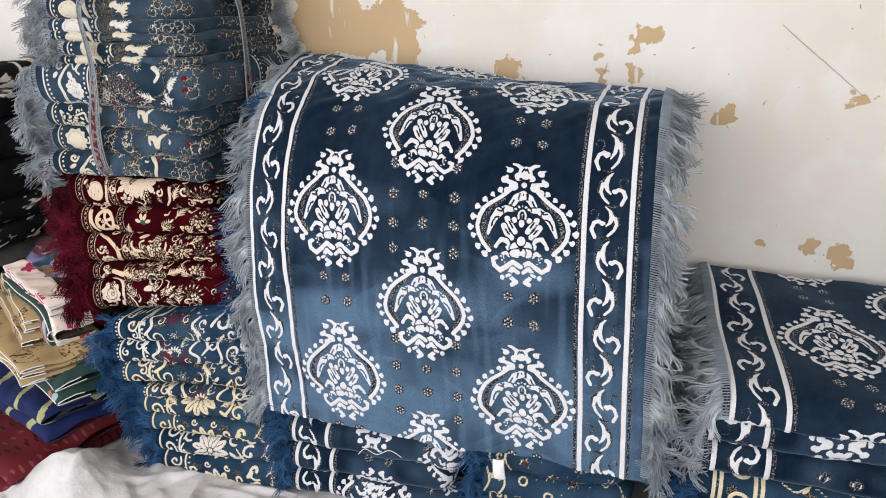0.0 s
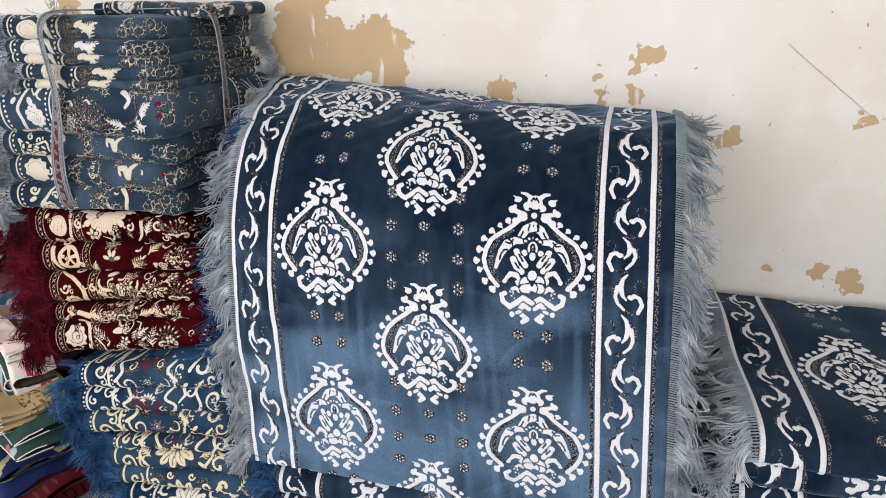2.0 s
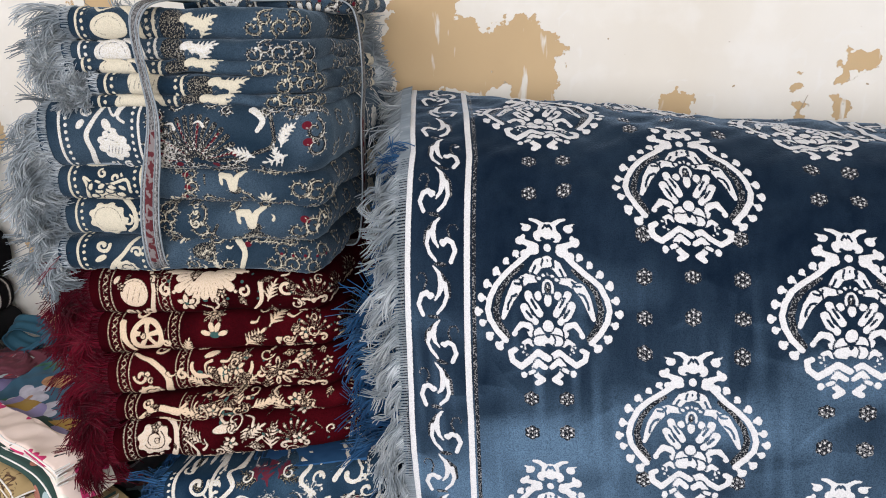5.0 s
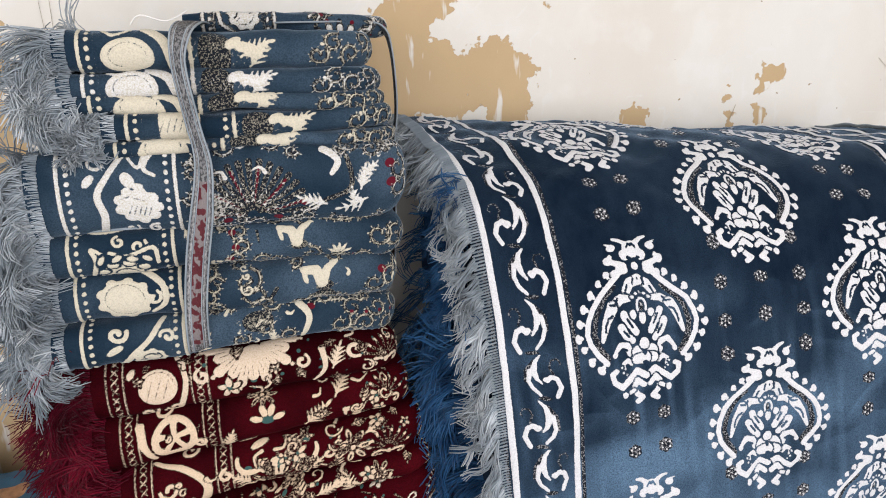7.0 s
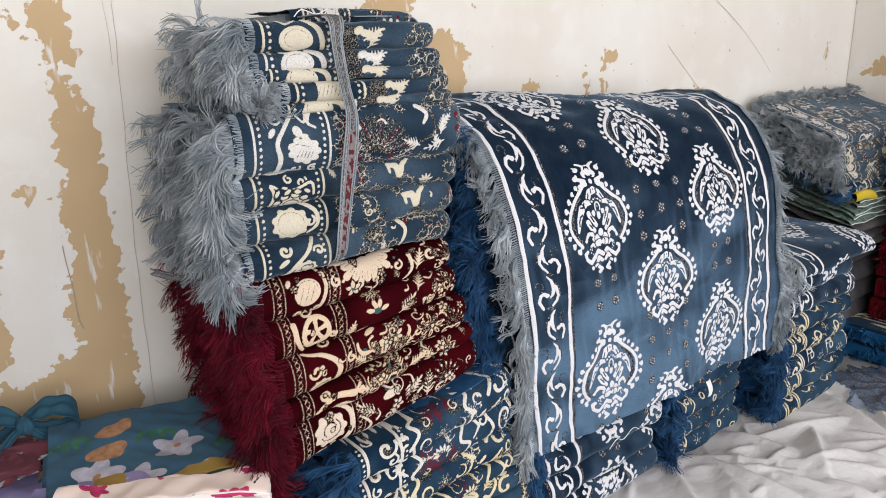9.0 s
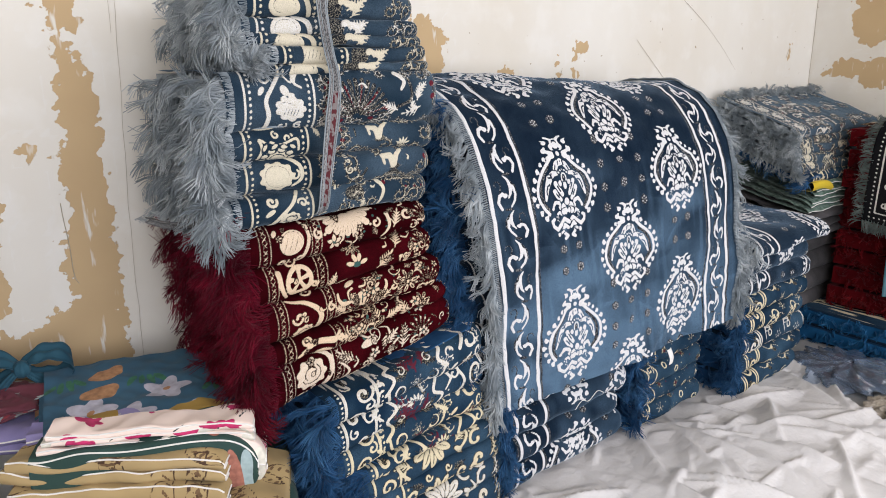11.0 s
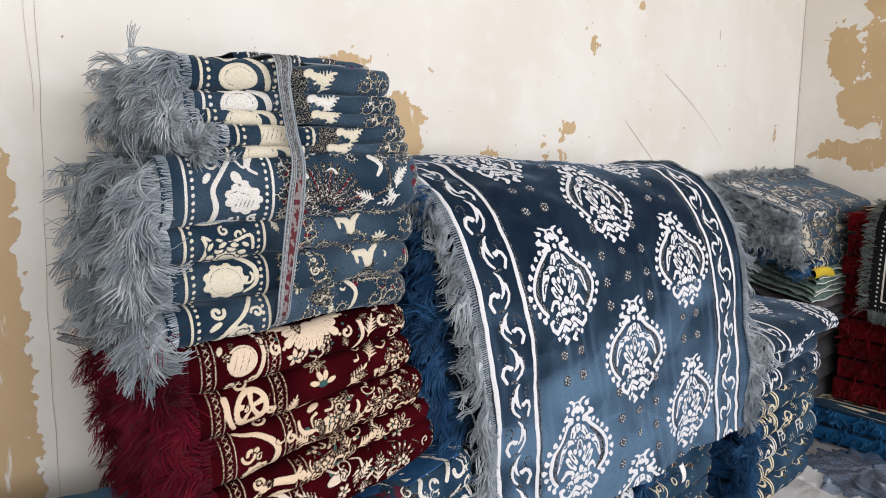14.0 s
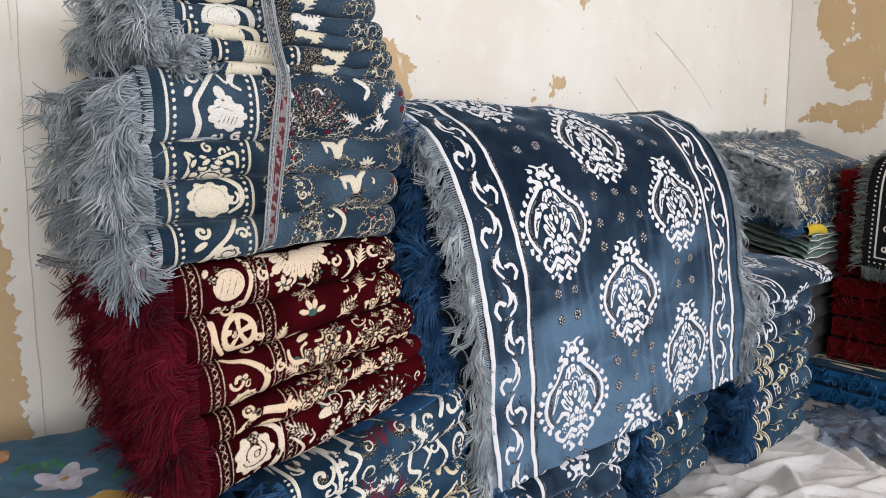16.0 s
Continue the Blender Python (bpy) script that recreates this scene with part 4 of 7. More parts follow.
        for e in (1, -1):
            t.spiral("c", 0.275 + e * 0.045, Y(0.66), 0.020, 0.024, 200 if e > 0 else 340, 360 + 20 if e > 0 else 160, 0.0075, 0.0035, 16)
            t.line("d", [(0.275 + e * 0.03, Y(0.5)), (0.275 + e * 0.06, Y(0.42))], 0.005)
            frond(t, 0.275 + e * 0.045, Y(0.20), 0.042, 90 - e * 50, 4)
            t.spiral("c", 0.275 + e * 0.088, Y(0.52), 0.003, 0.012, 90, 90 + e * 360, 0.0034, 0.0030)
            t.blob("c", 0.275 + e * 0.028, Y(0.88), 0.018, 0.007, -e * 25)
        t.blob("c", 0.275, Y(0.45), 0.018, 0.020)
        t.blob("r", 0.275, Y(0.50), 0.008, 0.010)
        palmette(t, 0.275, Y(0.12), 0.048, 1, 9)
        blossom(t, 0.405, Y(0.55), 0.034, 7)
        frond(t, 0.375, Y(0.15), 0.035, 80, 3)
        frond(t, 0.43, Y(0.75), 0.040, 20, 3)
        palmette(t, 0.47, Y(0.35), 0.040, 1, 8)
    elif kind == "leaf":
        t.curve("c", [(m - 0.045, Y(0.30)), (m, Y(0.60)), (m + 0.045, Y(0.55))], 0.0045, 0.0090)
        t.spiral("c", m - 0.025, Y(0.75), 0.003, 0.011, 0, 380, 0.0034, 0.0034)
        t.blob("c", m + 0.02, Y(0.15), 0.026, 0.012)
        palmette(t, 0.275, Y(0.85), 0.050, -1, 9)
        for e in (1, -1):
            frond(t, 0.275 + e * 0.05, Y(0.35), 0.045, 90 - e * 70, 4)
            t.spiral("c", 0.275 + e * 0.09, Y(0.6), 0.003, 0.011, 90, 90 + e * 360, 0.0034, 0.0030)
        t.blob("r", 0.275, Y(0.25), 0.014, 0.006)
        frond(t, 0.39, Y(0.10), 0.050, 100, 4)
        blossom(t, 0.44, Y(0.55), 0.026, 7)
    else:
        rose(t, m - 0.008, Y(0.55), 0.036, 0.033)
        t.curve("c", [(m - 0.02, Y(0.98)), (m + 0.038, Y(0.85)), (m + 0.046, Y(0.50)), (m + 0.030, Y(0.15))], 0.0050, 0.0075)
        t.spiral("c", m - 0.03, Y(0.10), 0.004, 0.014, 0, 380, 0.0040, 0.0032)
        t.blob("c", 0.275, Y(0.75), 0.026, 0.010, 8)
        for e in (1, -1):
            frond(t, 0.275 + e * 0.045, Y(0.50), 0.050, 90 - e * 55, 4)
            t.curve("c", [(0.275 + e * 0.075, Y(0.05)), (0.275 + e * 0.062, Y(0.30)), (0.275 + e * 0.085, Y(0.55))], 0.0050, 0.0030)
        frond(t, 0.275, Y(0.05), 0.050, 90, 5)
        frond(t, 0.375, Y(0.25), 0.055, 85, 4)
        palmette(t, 0.43, Y(0.45), 0.040, 1, 8)
    t.gap = 0.0016
    if kind != "wheel":
        thicket(t, 0.215, 0.340, h, rng, 10 if kind == "swirl" else 26, 0.032)
    thicket(t, 0.355, 0.520, h, rng, 20, 0.028)
    thicket(t, 0.075, 0.165, h, rng, 5, 0.014)
    t.gap = 0.0
    for cx in (0.58, 0.70, 0.82):
        palmette(t, cx, Y(0.4), 0.042, 1, 8)
    t.field["d"] = np.maximum(t.field["d"], t.field["c"] + 0.0010)
    return t


MEDALLION, SCROLL, FLOWER = medallion_tile(), scroll_tile(), flower_tile()


def medallion_rug(p, q, first=0.98, width=1.10):
    """The medallion rug's yarns at places p across and q along it."""
    out = np.zeros((*p.shape, 3))

    def lay(tile, x, y):
        np.maximum(out, tile.sample(p - x + tile.w / 2, y - q + tile.h / 2), out=out)

    for col, x in enumerate((0.285, 0.537, 0.790)):
        for k in range(-5, 4):
            y = first + 0.45 * k + (0.225 if col == 1 else 0)
            lay(MEDALLION, x, y)
            gap = y + 0.225
            for dy in (-0.034, 0.034):
                for dx in ((0.0,) if col == 1 else (-0.032, 0.032)):
                    lay(FLOWER, x + dx, gap + dy)
            if col == 1:
                for dy in (-0.11, -0.035, 0.035, 0.10):
                    for dx in (-0.082, 0.082):
                        lay(FLOWER, x + dx, gap + dy)
    for x0, x1 in ((0.023, 0.138), (0.934, 1.038)):
        mid = (x0 + x1) / 2
        band_q = np.mod(q, 0.18)
        np.maximum(out, np.where((abs(p - mid) < 0.048)[..., None], SCROLL.sample(p - mid + 0.05, band_q), 0), out=out)
        for x in (x0, x1):
            out[..., 0] = np.maximum(out[..., 0], np.clip(0.5 + (0.0058 - abs(p - x)) / 0.008, 0, 1))
            out[..., 1] = np.maximum(out[..., 1], np.clip(0.5 + (0.0036 - abs(p - x + (0.0125 if x == x0 else -0.0125))) / 0.008, 0, 1))
    return out


TILES = {s: rug_tile(s, k + 3) for k, s in enumerate(("steel", "red", "blue", "shell", "gold", "ring"))}

# ---- mesh helpers ----


def link(name, verts, faces, material, parent=None, label="", weave=None, smooth=True):
    me = bpy.data.meshes.new(name)
    verts = np.asarray(verts, dtype=np.float32).reshape(-1, 3)
    if isinstance(faces, np.ndarray):
        me.vertices.add(len(verts))
        me.vertices.foreach_set("co", verts.ravel())
        n, k = faces.shape
        me.loops.add(n * k)
        me.loops.foreach_set("vertex_index", faces.astype(np.int32).ravel())
        me.polygons.add(n)
        me.polygons.foreach_set("loop_start", np.arange(0, n * k, k, dtype=np.int32))
        me.polygons.foreach_set("use_smooth", np.full(n, smooth))
        me.update(calc_edges=True)
    else:
        me.from_pydata(verts.tolist(), [], faces)
        me.polygons.foreach_set("use_smooth", [smooth] * len(me.polygons))
    if weave is not None:
        at = me.attributes.new("weave", "FLOAT_COLOR", "POINT")
        weave = weave.reshape(len(verts), -1)
        rgba = np.zeros((len(verts), 4), dtype=np.float32)
        rgba[:, :weave.shape[1]] = weave
        at.data.foreach_set("color", rgba.ravel())
    me.materials.append(material)
    ob = new(name, me)
    if parent:
        ob.parent = parent
        ob.matrix_parent_inverse = parent.matrix_basis.inverted()
    if label:
        tagged(ob, label)
    return ob


def part(name, bm, material, parent, label="", smooth=True):
    me = bpy.data.meshes.new(name)
    bm.to_mesh(me)
    bm.free()
    me.polygons.foreach_set("use_smooth", [smooth] * len(me.polygons))
    me.materials.append(material)
    ob = new(name, me)
    if parent:
        ob.parent = parent
        ob.matrix_parent_inverse = parent.matrix_basis.inverted()
    return tagged(ob, label)


def thing(name, place, label, category, group=""):
    ob = new(name)
    ob.empty_display_size = 0.05
    ob.matrix_basis = pose(*place)
    return tagged(ob, label, category, group)


def grid_faces(n, m, close=False):
    i, j = np.meshgrid(np.arange(n - 1), np.arange(m - (0 if close else 1)), indexing="ij")
    j2 = (j + 1) % m
    return np.stack([i * m + j, (i + 1) * m + j, (i + 1) * m + j2, i * m + j2], -1).reshape(-1, 4)


def wave(x, y, seed, scale):
    """Smooth pseudo-random relief from -1 to 1."""
    r = np.random.RandomState(seed)
    out = np.zeros(np.broadcast(x, y).shape)
    for k in range(6):
        a, b, c = r.uniform(-1, 1), r.uniform(-1, 1), r.uniform(0, 6.28)
        out = out + np.sin((a * x + b * y) * scale * (0.7 + 0.4 * k) + c) / 6 * 1.6
    return out


def normals(P):
    du, dv = np.gradient(P, axis=0), np.gradient(P, axis=1)
    n = np.cross(du, dv)
    return n / np.maximum(np.linalg.norm(n, axis=-1, keepdims=True), 1e-9)


def strands(name, roots, dirs, length, droop, radius, material, parent, seed, per=4, seg=5, spread=0.35, curl=1.0, label="", floor=None, loose=0.13, wide=0.004):
    """Yarn tufts: from each root a lock of three-sided strands that curl over together, mostly downwards. curl: radians by which a lock turns."""
    r = np.random.RandomState(seed)
    k = len(roots)
    n = k * per
    lock = lambda v: np.repeat(v, per, 0)
    unit = lambda v: v / np.maximum(np.linalg.norm(v, axis=-1, keepdims=True), 1e-9)
    # neighbouring locks flow together
    flow = np.stack([wave(roots[:, 1] + 0.7 * roots[:, 0], roots[:, 2], seed + e, 85.0) for e in range(3)], 1)
    d0 = unit(dirs + r.normal(0, 0.6 * spread, (k, 3)) + 0.7 * spread * flow)
    side = (r.normal(0, 0.60, (k, 3)) + 0.8 * np.roll(flow, 1, 1)) * (0.4, 1, 1) + np.array((0, 0, -droop))
    d0, side = lock(d0) + r.normal(0, loose, (n, 3)), lock(side) + r.normal(0, 0.16, (n, 3))
    d0 = unit(d0)
    side = unit(side - d0 * (side * d0).sum(1, keepdims=True))
    L = (length * lock(r.uniform(0.72, 1.12, k)) * r.uniform(0.92, 1.04, n))[:, None, None]
    turn = (np.clip(lock(r.normal(curl, 0.40 * curl, k)), 0.42 * curl, None) + r.normal(0, 0.06 * curl, n) + 0.05)[:, None, None]
    s = np.linspace(0, 1, seg + 1)[None, :, None]
    P = lock(roots)[:, None] + r.normal(0, wide, (n, 1, 3)) * (1.15 - 0.25 * np.sin(3.1 * s) - 0.45 * s) + L / turn * (np.sin(turn * s) * d0[:, None] + (1 - np.cos(turn * s)) * side[:, None])
    third = np.cross(d0, side)[:, None]
    P = P + third * (0.17 * L * np.sin(5.8 * s + lock(r.uniform(0, 6.28, (k, 1)))[:, None]) * s) * lock(r.uniform(-1, 1, (k, 1)))[:, None]
    crimp = r.normal(0, 1, (n, 1, 3)) * np.sin(r.uniform(6, 11, (n, 1, 1)) * s + r.uniform(0, 6.28, (n, 1, 1)))
    P = P + 0.020 * L * crimp * s
    if floor is not None:
        P[..., 2] = np.maximum(P[..., 2], floor)
    ref = r.normal(0, 1, (n, 1, 3))
    tang = np.gradient(P, axis=1)
    a = np.cross(tang, ref)
    a /= np.maximum(np.linalg.norm(a, axis=-1, keepdims=True), 1e-9)
    b = np.cross(tang, a)
    b /= np.maximum(np.linalg.norm(b, axis=-1, keepdims=True), 1e-9)
    w = radius * (1 - 0.35 * s)
    ring = np.stack([P + w * (a * math.cos(q) + b * math.sin(q)) for q in (0, 2.094, 4.189)], 2)
    F = grid_faces(seg + 1, 3, True)
    faces = (F[None] + (np.arange(n) * (seg + 1) * 3)[:, None, None]).reshape(-1, 4)
    tone = np.repeat(lock(r.uniform(0, 1, (k, 1))), 3 * (seg + 1), 0) * np.ones(3)
    return tagged(link(name, ring, faces, material, parent, label, weave=tone), kind="stuff")


def folded_rug(x0, x1, yf, yb, z0, z1, style, material, yarn, label, seed, group="", right=(0.0, 0.0), shift=None, nose=None,
               tufts=(70, 0), length=0.10, step=0.0042, category="folded rug", far_fringe=False, tile=None, uoff=0.0, droop=0.55, lift=0.0, side_step=None, ahead=1.0, rings=0, curl=1.75, thick=0.0013, stroked=0.0, fold=""):
    """A rug folded flat: the fold runs along the front and round the right-hand side, fringe hangs from the end at x0. right: how much bottom and top rise towards x1."""
    r = np.random.RandomState(seed)
    th = z1 - z0
    d = nose or min(0.6 * th, 0.05)
    top = thing("folded_rug", ((x0 + x1) / 2, (yf + yb) / 2, z0), label, category, group)
    rad = 0.06
    front, arc, side = x1 - rad - x0, rad * math.pi / 2, yb - yf - rad
    U = np.concatenate([np.arange(0, front + arc, step), np.arange(front + arc, front + arc + side, side_step or step * 3), [front + arc + side]])
    px, py, nx, ny = [np.zeros_like(U) for _ in range(4)]
    a = np.clip((U - front) / rad, 0, math.pi / 2)
    px = x0 + np.minimum(U, front) + rad * np.sin(a)
    py = yf + rad * (1 - np.cos(a)) + np.maximum(U - front - arc, 0)
    nx, ny = np.sin(a), -np.cos(a)
    m = max(14, int(math.pi / 2 * th / step))
    phi = np.linspace(-math.pi / 2, math.pi / 2, m)
    inner = np.linspace(0.985, 0.05, rings) if rings else np.array([0.93, 0.85, 0.75, 0.6, 0.45, 0.3, 0.08])
    K = np.concatenate([[0.08, 0.35, 0.6, 0.8], np.ones(m), inner])
    PHI = np.concatenate([np.full(4, -math.pi / 2), phi, np.full(len(inner), math.pi / 2)])
    inset = d * (1 - np.maximum(np.cos(PHI), 0) ** 0.75)
    zz = 0.5 + 0.5 * np.sign(np.sin(PHI)) * abs(np.sin(PHI)) ** 0.9
    wob = 0.010 * wave(U, 0 * U, seed, 14)
    C = np.array((x0, yb))
    P = np.zeros((len(U), len(K), 3))
    fx = px[:, None] - nx[:, None] * (inset[None] - wob[:, None])
    fy = py[:, None] - ny[:, None] * (inset[None] - wob[:, None])
    P[..., 0] = C[0] + (fx - C[0]) * np.where(fx < x0 + 0.02, 1, K[None])
    P[..., 0] = np.where(K[None] < 1, C[0] + (fx - C[0]) * (1 - (1 - K[None]) * np.clip((fx - x0) / (x1 - x0), 0, 1)), fx)
    P[..., 1] = C[1] + (fy - C[1]) * K[None]
    run = np.clip((P[..., 0] - x0) / (x1 - x0), 0, 1)
    P[..., 2] = (z0 + right[0] * run) * (1 - zz[None]) + (z1 + right[1] * run) * zz[None]
    P[..., 2] += 0.005 * wave(P[..., 0] * 1.3, P[..., 1], seed + 5, 11) + 0.0025 * wave(P[..., 0], P[..., 1], seed + 9, 45)
    P[..., 2] += lift * np.clip((P[..., 1] - yf) / (yb - yf), 0, 1)
    # distance along the cloth's section
    flat = np.concatenate([[0.0], np.cumsum(np.linalg.norm(np.diff(P[len(U) // 3], axis=0), axis=1))])
    if fold:
        shift, tile = 0.0, (red_fold if style == "red" else steel_fold)(fold, flat[3 + m] - flat[4], seed)
    v = flat - flat[4] + (shift if shift is not None else r.uniform(0.02, 0.25))
    uu, vv = [g.copy() for g in np.broadcast_arrays(U[:, None] + uoff, v[None])]
    uu[:, 4 + m:], vv[:, 4 + m:] = P[:, 4 + m:, 0] - x0 + uoff, v[3 + m] + P[:, 4 + m:, 1] - yf - d
    if style == "medallion":
        w = medallion_rug(uu, vv, 0.2 + r.uniform(0, 0.3))
    else:
        w = (tile or TILES[style]).sample(uu, np.mod(vv, 0.6))
    N = normals(P)
    P += N * (0.0022 * np.clip(4 * (w[..., :1] - 0.35), 0, 1) - 0.0012 * np.clip(4 * (w[..., 1:2] - 0.4), 0, 1) * (w[..., :1] < 0.4))
    n, k = len(U), len(K)
    faces = grid_faces(n, k)
    verts = P.reshape(-1, 3)
    # the pile lies darker in the border band and paler where a fold has been stroked
    lie = np.clip((uu - 0.19) / 0.02, 0, 1) * (0.06 + r.uniform(0, 0.16) + 0.16 * wave(uu, vv, seed + 31, 17)) + 0.12 * wave(uu, vv, seed + 32, 40) + stroked
    face = link("velvet_face", verts, faces, material, top, weave=np.concatenate([w, lie[..., None]], -1))
    if tufts[0] and step < 0.005:
        # overlocked edge beside the fringe
        rows = np.arange(4, 4 + m)
        i = np.searchsorted(U, 0.017)
        strands("hem_stitching", P[i, rows] + N[i, rows] * 0.0012, P[0, rows] - P[i, rows], 0.019, 0.1, 0.0012, yarn, face, seed + 55, per=1, seg=2, spread=0.002, curl=0.05, loose=0.02, wide=0.0003)
    # plain back that closes the fold's open end and the far side
    core = np.array([(x, y, z) for x in (x0 + 0.004, x1 - 0.05) for y in (yf + 0.03, yb - 0.004) for z in (z0 + 0.006, z1 - 0.008)])
    core[[2, 3, 6, 7], 2] += lift
    core[4:, 2] += np.where(np.arange(4) % 2, right[1], right[0])
    box = np.array([(0, 1, 3, 2), (4, 6, 7, 5), (0, 4, 5, 1), (2, 3, 7, 6), (0, 2, 6, 4), (1, 5, 7, 3)])
    link("lining", core, box, yarn, top, smooth=False)
    if tufts[0]:
        q = r.uniform(0, 1, tufts[0]) ** ahead
        h = r.uniform(0.06, 0.94, tufts[0])
        nose_in = d * (1 - np.sqrt(np.clip(1 - (2 * h - 1) ** 2, 0, 1)))
        depth = np.where(q < 0.35, 0, (q - 0.35) / 0.65)
        roots = np.stack([np.full(len(q), x0 + 0.004), yf + nose_in + 0.004 + depth * (yb - yf - 0.03), z0 + h * th + lift * depth], 1)
        dirs = np.stack([np.full(len(q), -1.0), np.where(q < 0.35, 0.02, -0.3), r.uniform(-0.4, 0.32, len(q))], 1) * np.where(q < 0.35, 1.5, 1.0)[:, None]
        strands("fringe", roots, dirs, length, droop, thick, yarn, top, seed + 21, per=tufts[1] or 9, seg=5 if step < 0.0022 else 4, curl=curl, spread=0.55, loose=0.045, wide=0.0042)
    if far_fringe:
        h = r.uniform(0.1, 0.9, 40)
        roots = np.stack([np.full(40, x1 - 0.01) - d * (1 - np.sqrt(1 - (2 * h - 1) ** 2)), np.full(40, yb - 0.004), z0 + h * th + right[1]], 1)
        dirs = np.stack([r.uniform(0.1, 0.8, 40), np.full(40, 0.9), r.uniform(-0.1, 0.3, 40)], 1)
        far = strands("fringe", roots, dirs, 0.06, 0.5, 0.0019, yarn, top, seed + 33, per=6, curl=0.8, seg=4)
    return top


def curve_tube(name, path, radius, material, parent=None, sides=6):
    path = np.asarray(path, float)
    t = np.gradient(path, axis=0)
    ref = np.array((0.13, 0.2, 0.97))
    a = np.cross(t, ref)
    a /= np.maximum(np.linalg.norm(a, axis=1, keepdims=True), 1e-9)
    b = np.cross(t, a)
    b /= np.maximum(np.linalg.norm(b, axis=1, keepdims=True), 1e-9)
    k = np.arange(sides) * 2 * math.pi / sides
    ring = path[:, None] + radius * (a[:, None] * np.cos(k)[None, :, None] + b[:, None] * np.sin(k)[None, :, None])
    return link(name, ring, grid_faces(len(path), sides, True), material, parent)

# ---- the room ----
BACK, RIGHT, LEFT = 2.165, 1.735, -4.2


def wall_material():
    m, nt, b = nodes_of("peeling_paint", 0.72)
    at = nt.nodes.new("ShaderNodeAttribute")
    at.attribute_name = "weave"
    sp = nt.nodes.new("ShaderNodeSeparateColor")
    nt.links.new(at.outputs["Color"], sp.inputs[0])
    stain = ramp(nt, tex_noise(nt, 1.6, 5.0, (1, 1, 0.6)), 0.35, 0.7)
    col = mix(nt, stain, (0.74, 0.708, 0.64), (0.665, 0.61, 0.515))
    blot = ramp(nt, tex_noise(nt, 7.0, 5.0), 0.52, 0.66)
    col = mix(nt, ramp(nt, blot, 0.0, 2.2), col, (0.78, 0.755, 0.70))
    speck = ramp(nt, tex_noise(nt, 38.0, 2.0), 0.735, 0.75)
    col = mix(nt, speck, col, (0.34, 0.26, 0.16))
    under = mix(nt, tex_noise(nt, 5.0, 4.0), (0.56, 0.405, 0.225), (0.47, 0.33, 0.18))
    under = mix(nt, ramp(nt, tex_noise(nt, 30.0, 3.0, (1, 1, 0.2)), 0.62, 0.68), under, (0.70, 0.66, 0.58))
    ragged = node(nt, "ShaderNodeMath")
    ragged.operation = "MULTIPLY_ADD"
    nt.links.new(tex_noise(nt, 34.0, 5.0), ragged.inputs[0])
    ragged.inputs[1].default_value = 0.9
    nt.links.new(sp.outputs["Red"], ragged.inputs[2])
    bare = ramp(nt, ragged.outputs[0], 0.94, 0.965)
    col = mix(nt, bare, col, under)
    primer = ramp(nt, sp.outputs["Green"], 0.45, 0.6)
    col = mix(nt, primer, col, (0.76, 0.745, 0.71))
    col = mix(nt, ramp(nt, sp.outputs["Blue"], 0.48, 0.53), col, (0.30, 0.235, 0.16))
    nt.links.new(col, b.inputs["Base Color"])
    inv = node(nt, "ShaderNodeMath")
    inv.operation = "SUBTRACT"
    inv.inputs[0].default_value = 1.0
    nt.links.new(bare, inv.inputs[1])
    bump(nt, b, inv.outputs[0], 0.5, 0.0025)
    return m


WALL = wall_material()
SCRATCH = cloth("scratched_board", (0.36, 0.30, 0.22), (0.50, 0.44, 0.34), 60)
BACKING = cloth("woven_backing", (0.10, 0.14, 0.17), (0.16, 0.20, 0.23), 40)
CONCRETE = cloth("bare_concrete", (0.22, 0.21, 0.20), (0.30, 0.29, 0.27), 5.0, 0.9)
PLAIN_PAINT = cloth("plain_cream_paint", (0.66, 0.62, 0.54), (0.72, 0.68, 0.61), 2.0, 0.8)


def spline(points, n):
    """Evenly spaced points on a smooth curve through the points, and the length along it."""
    pts = np.array([points[0], *points, points[-1]], float)
    out = []
    for k in range(len(pts) - 3):
        a, b, c, d = pts[k:k + 4]
        for t in np.linspace(0, 1, 40, endpoint=False):
            out.append(0.5 * (2 * b + (c - a) * t + (2 * a - 5 * b + 4 * c - d) * t * t + (3 * b - a - 3 * c + d) * t ** 3))
    out = np.array([*out, points[-1]])
    s = np.concatenate([[0], np.cumsum(np.linalg.norm(np.diff(out, axis=0), axis=1))])
    q = np.linspace(0, s[-1], n)
    return np.stack([np.interp(q, s, out[:, k]) for k in range(out.shape[1])], 1), q


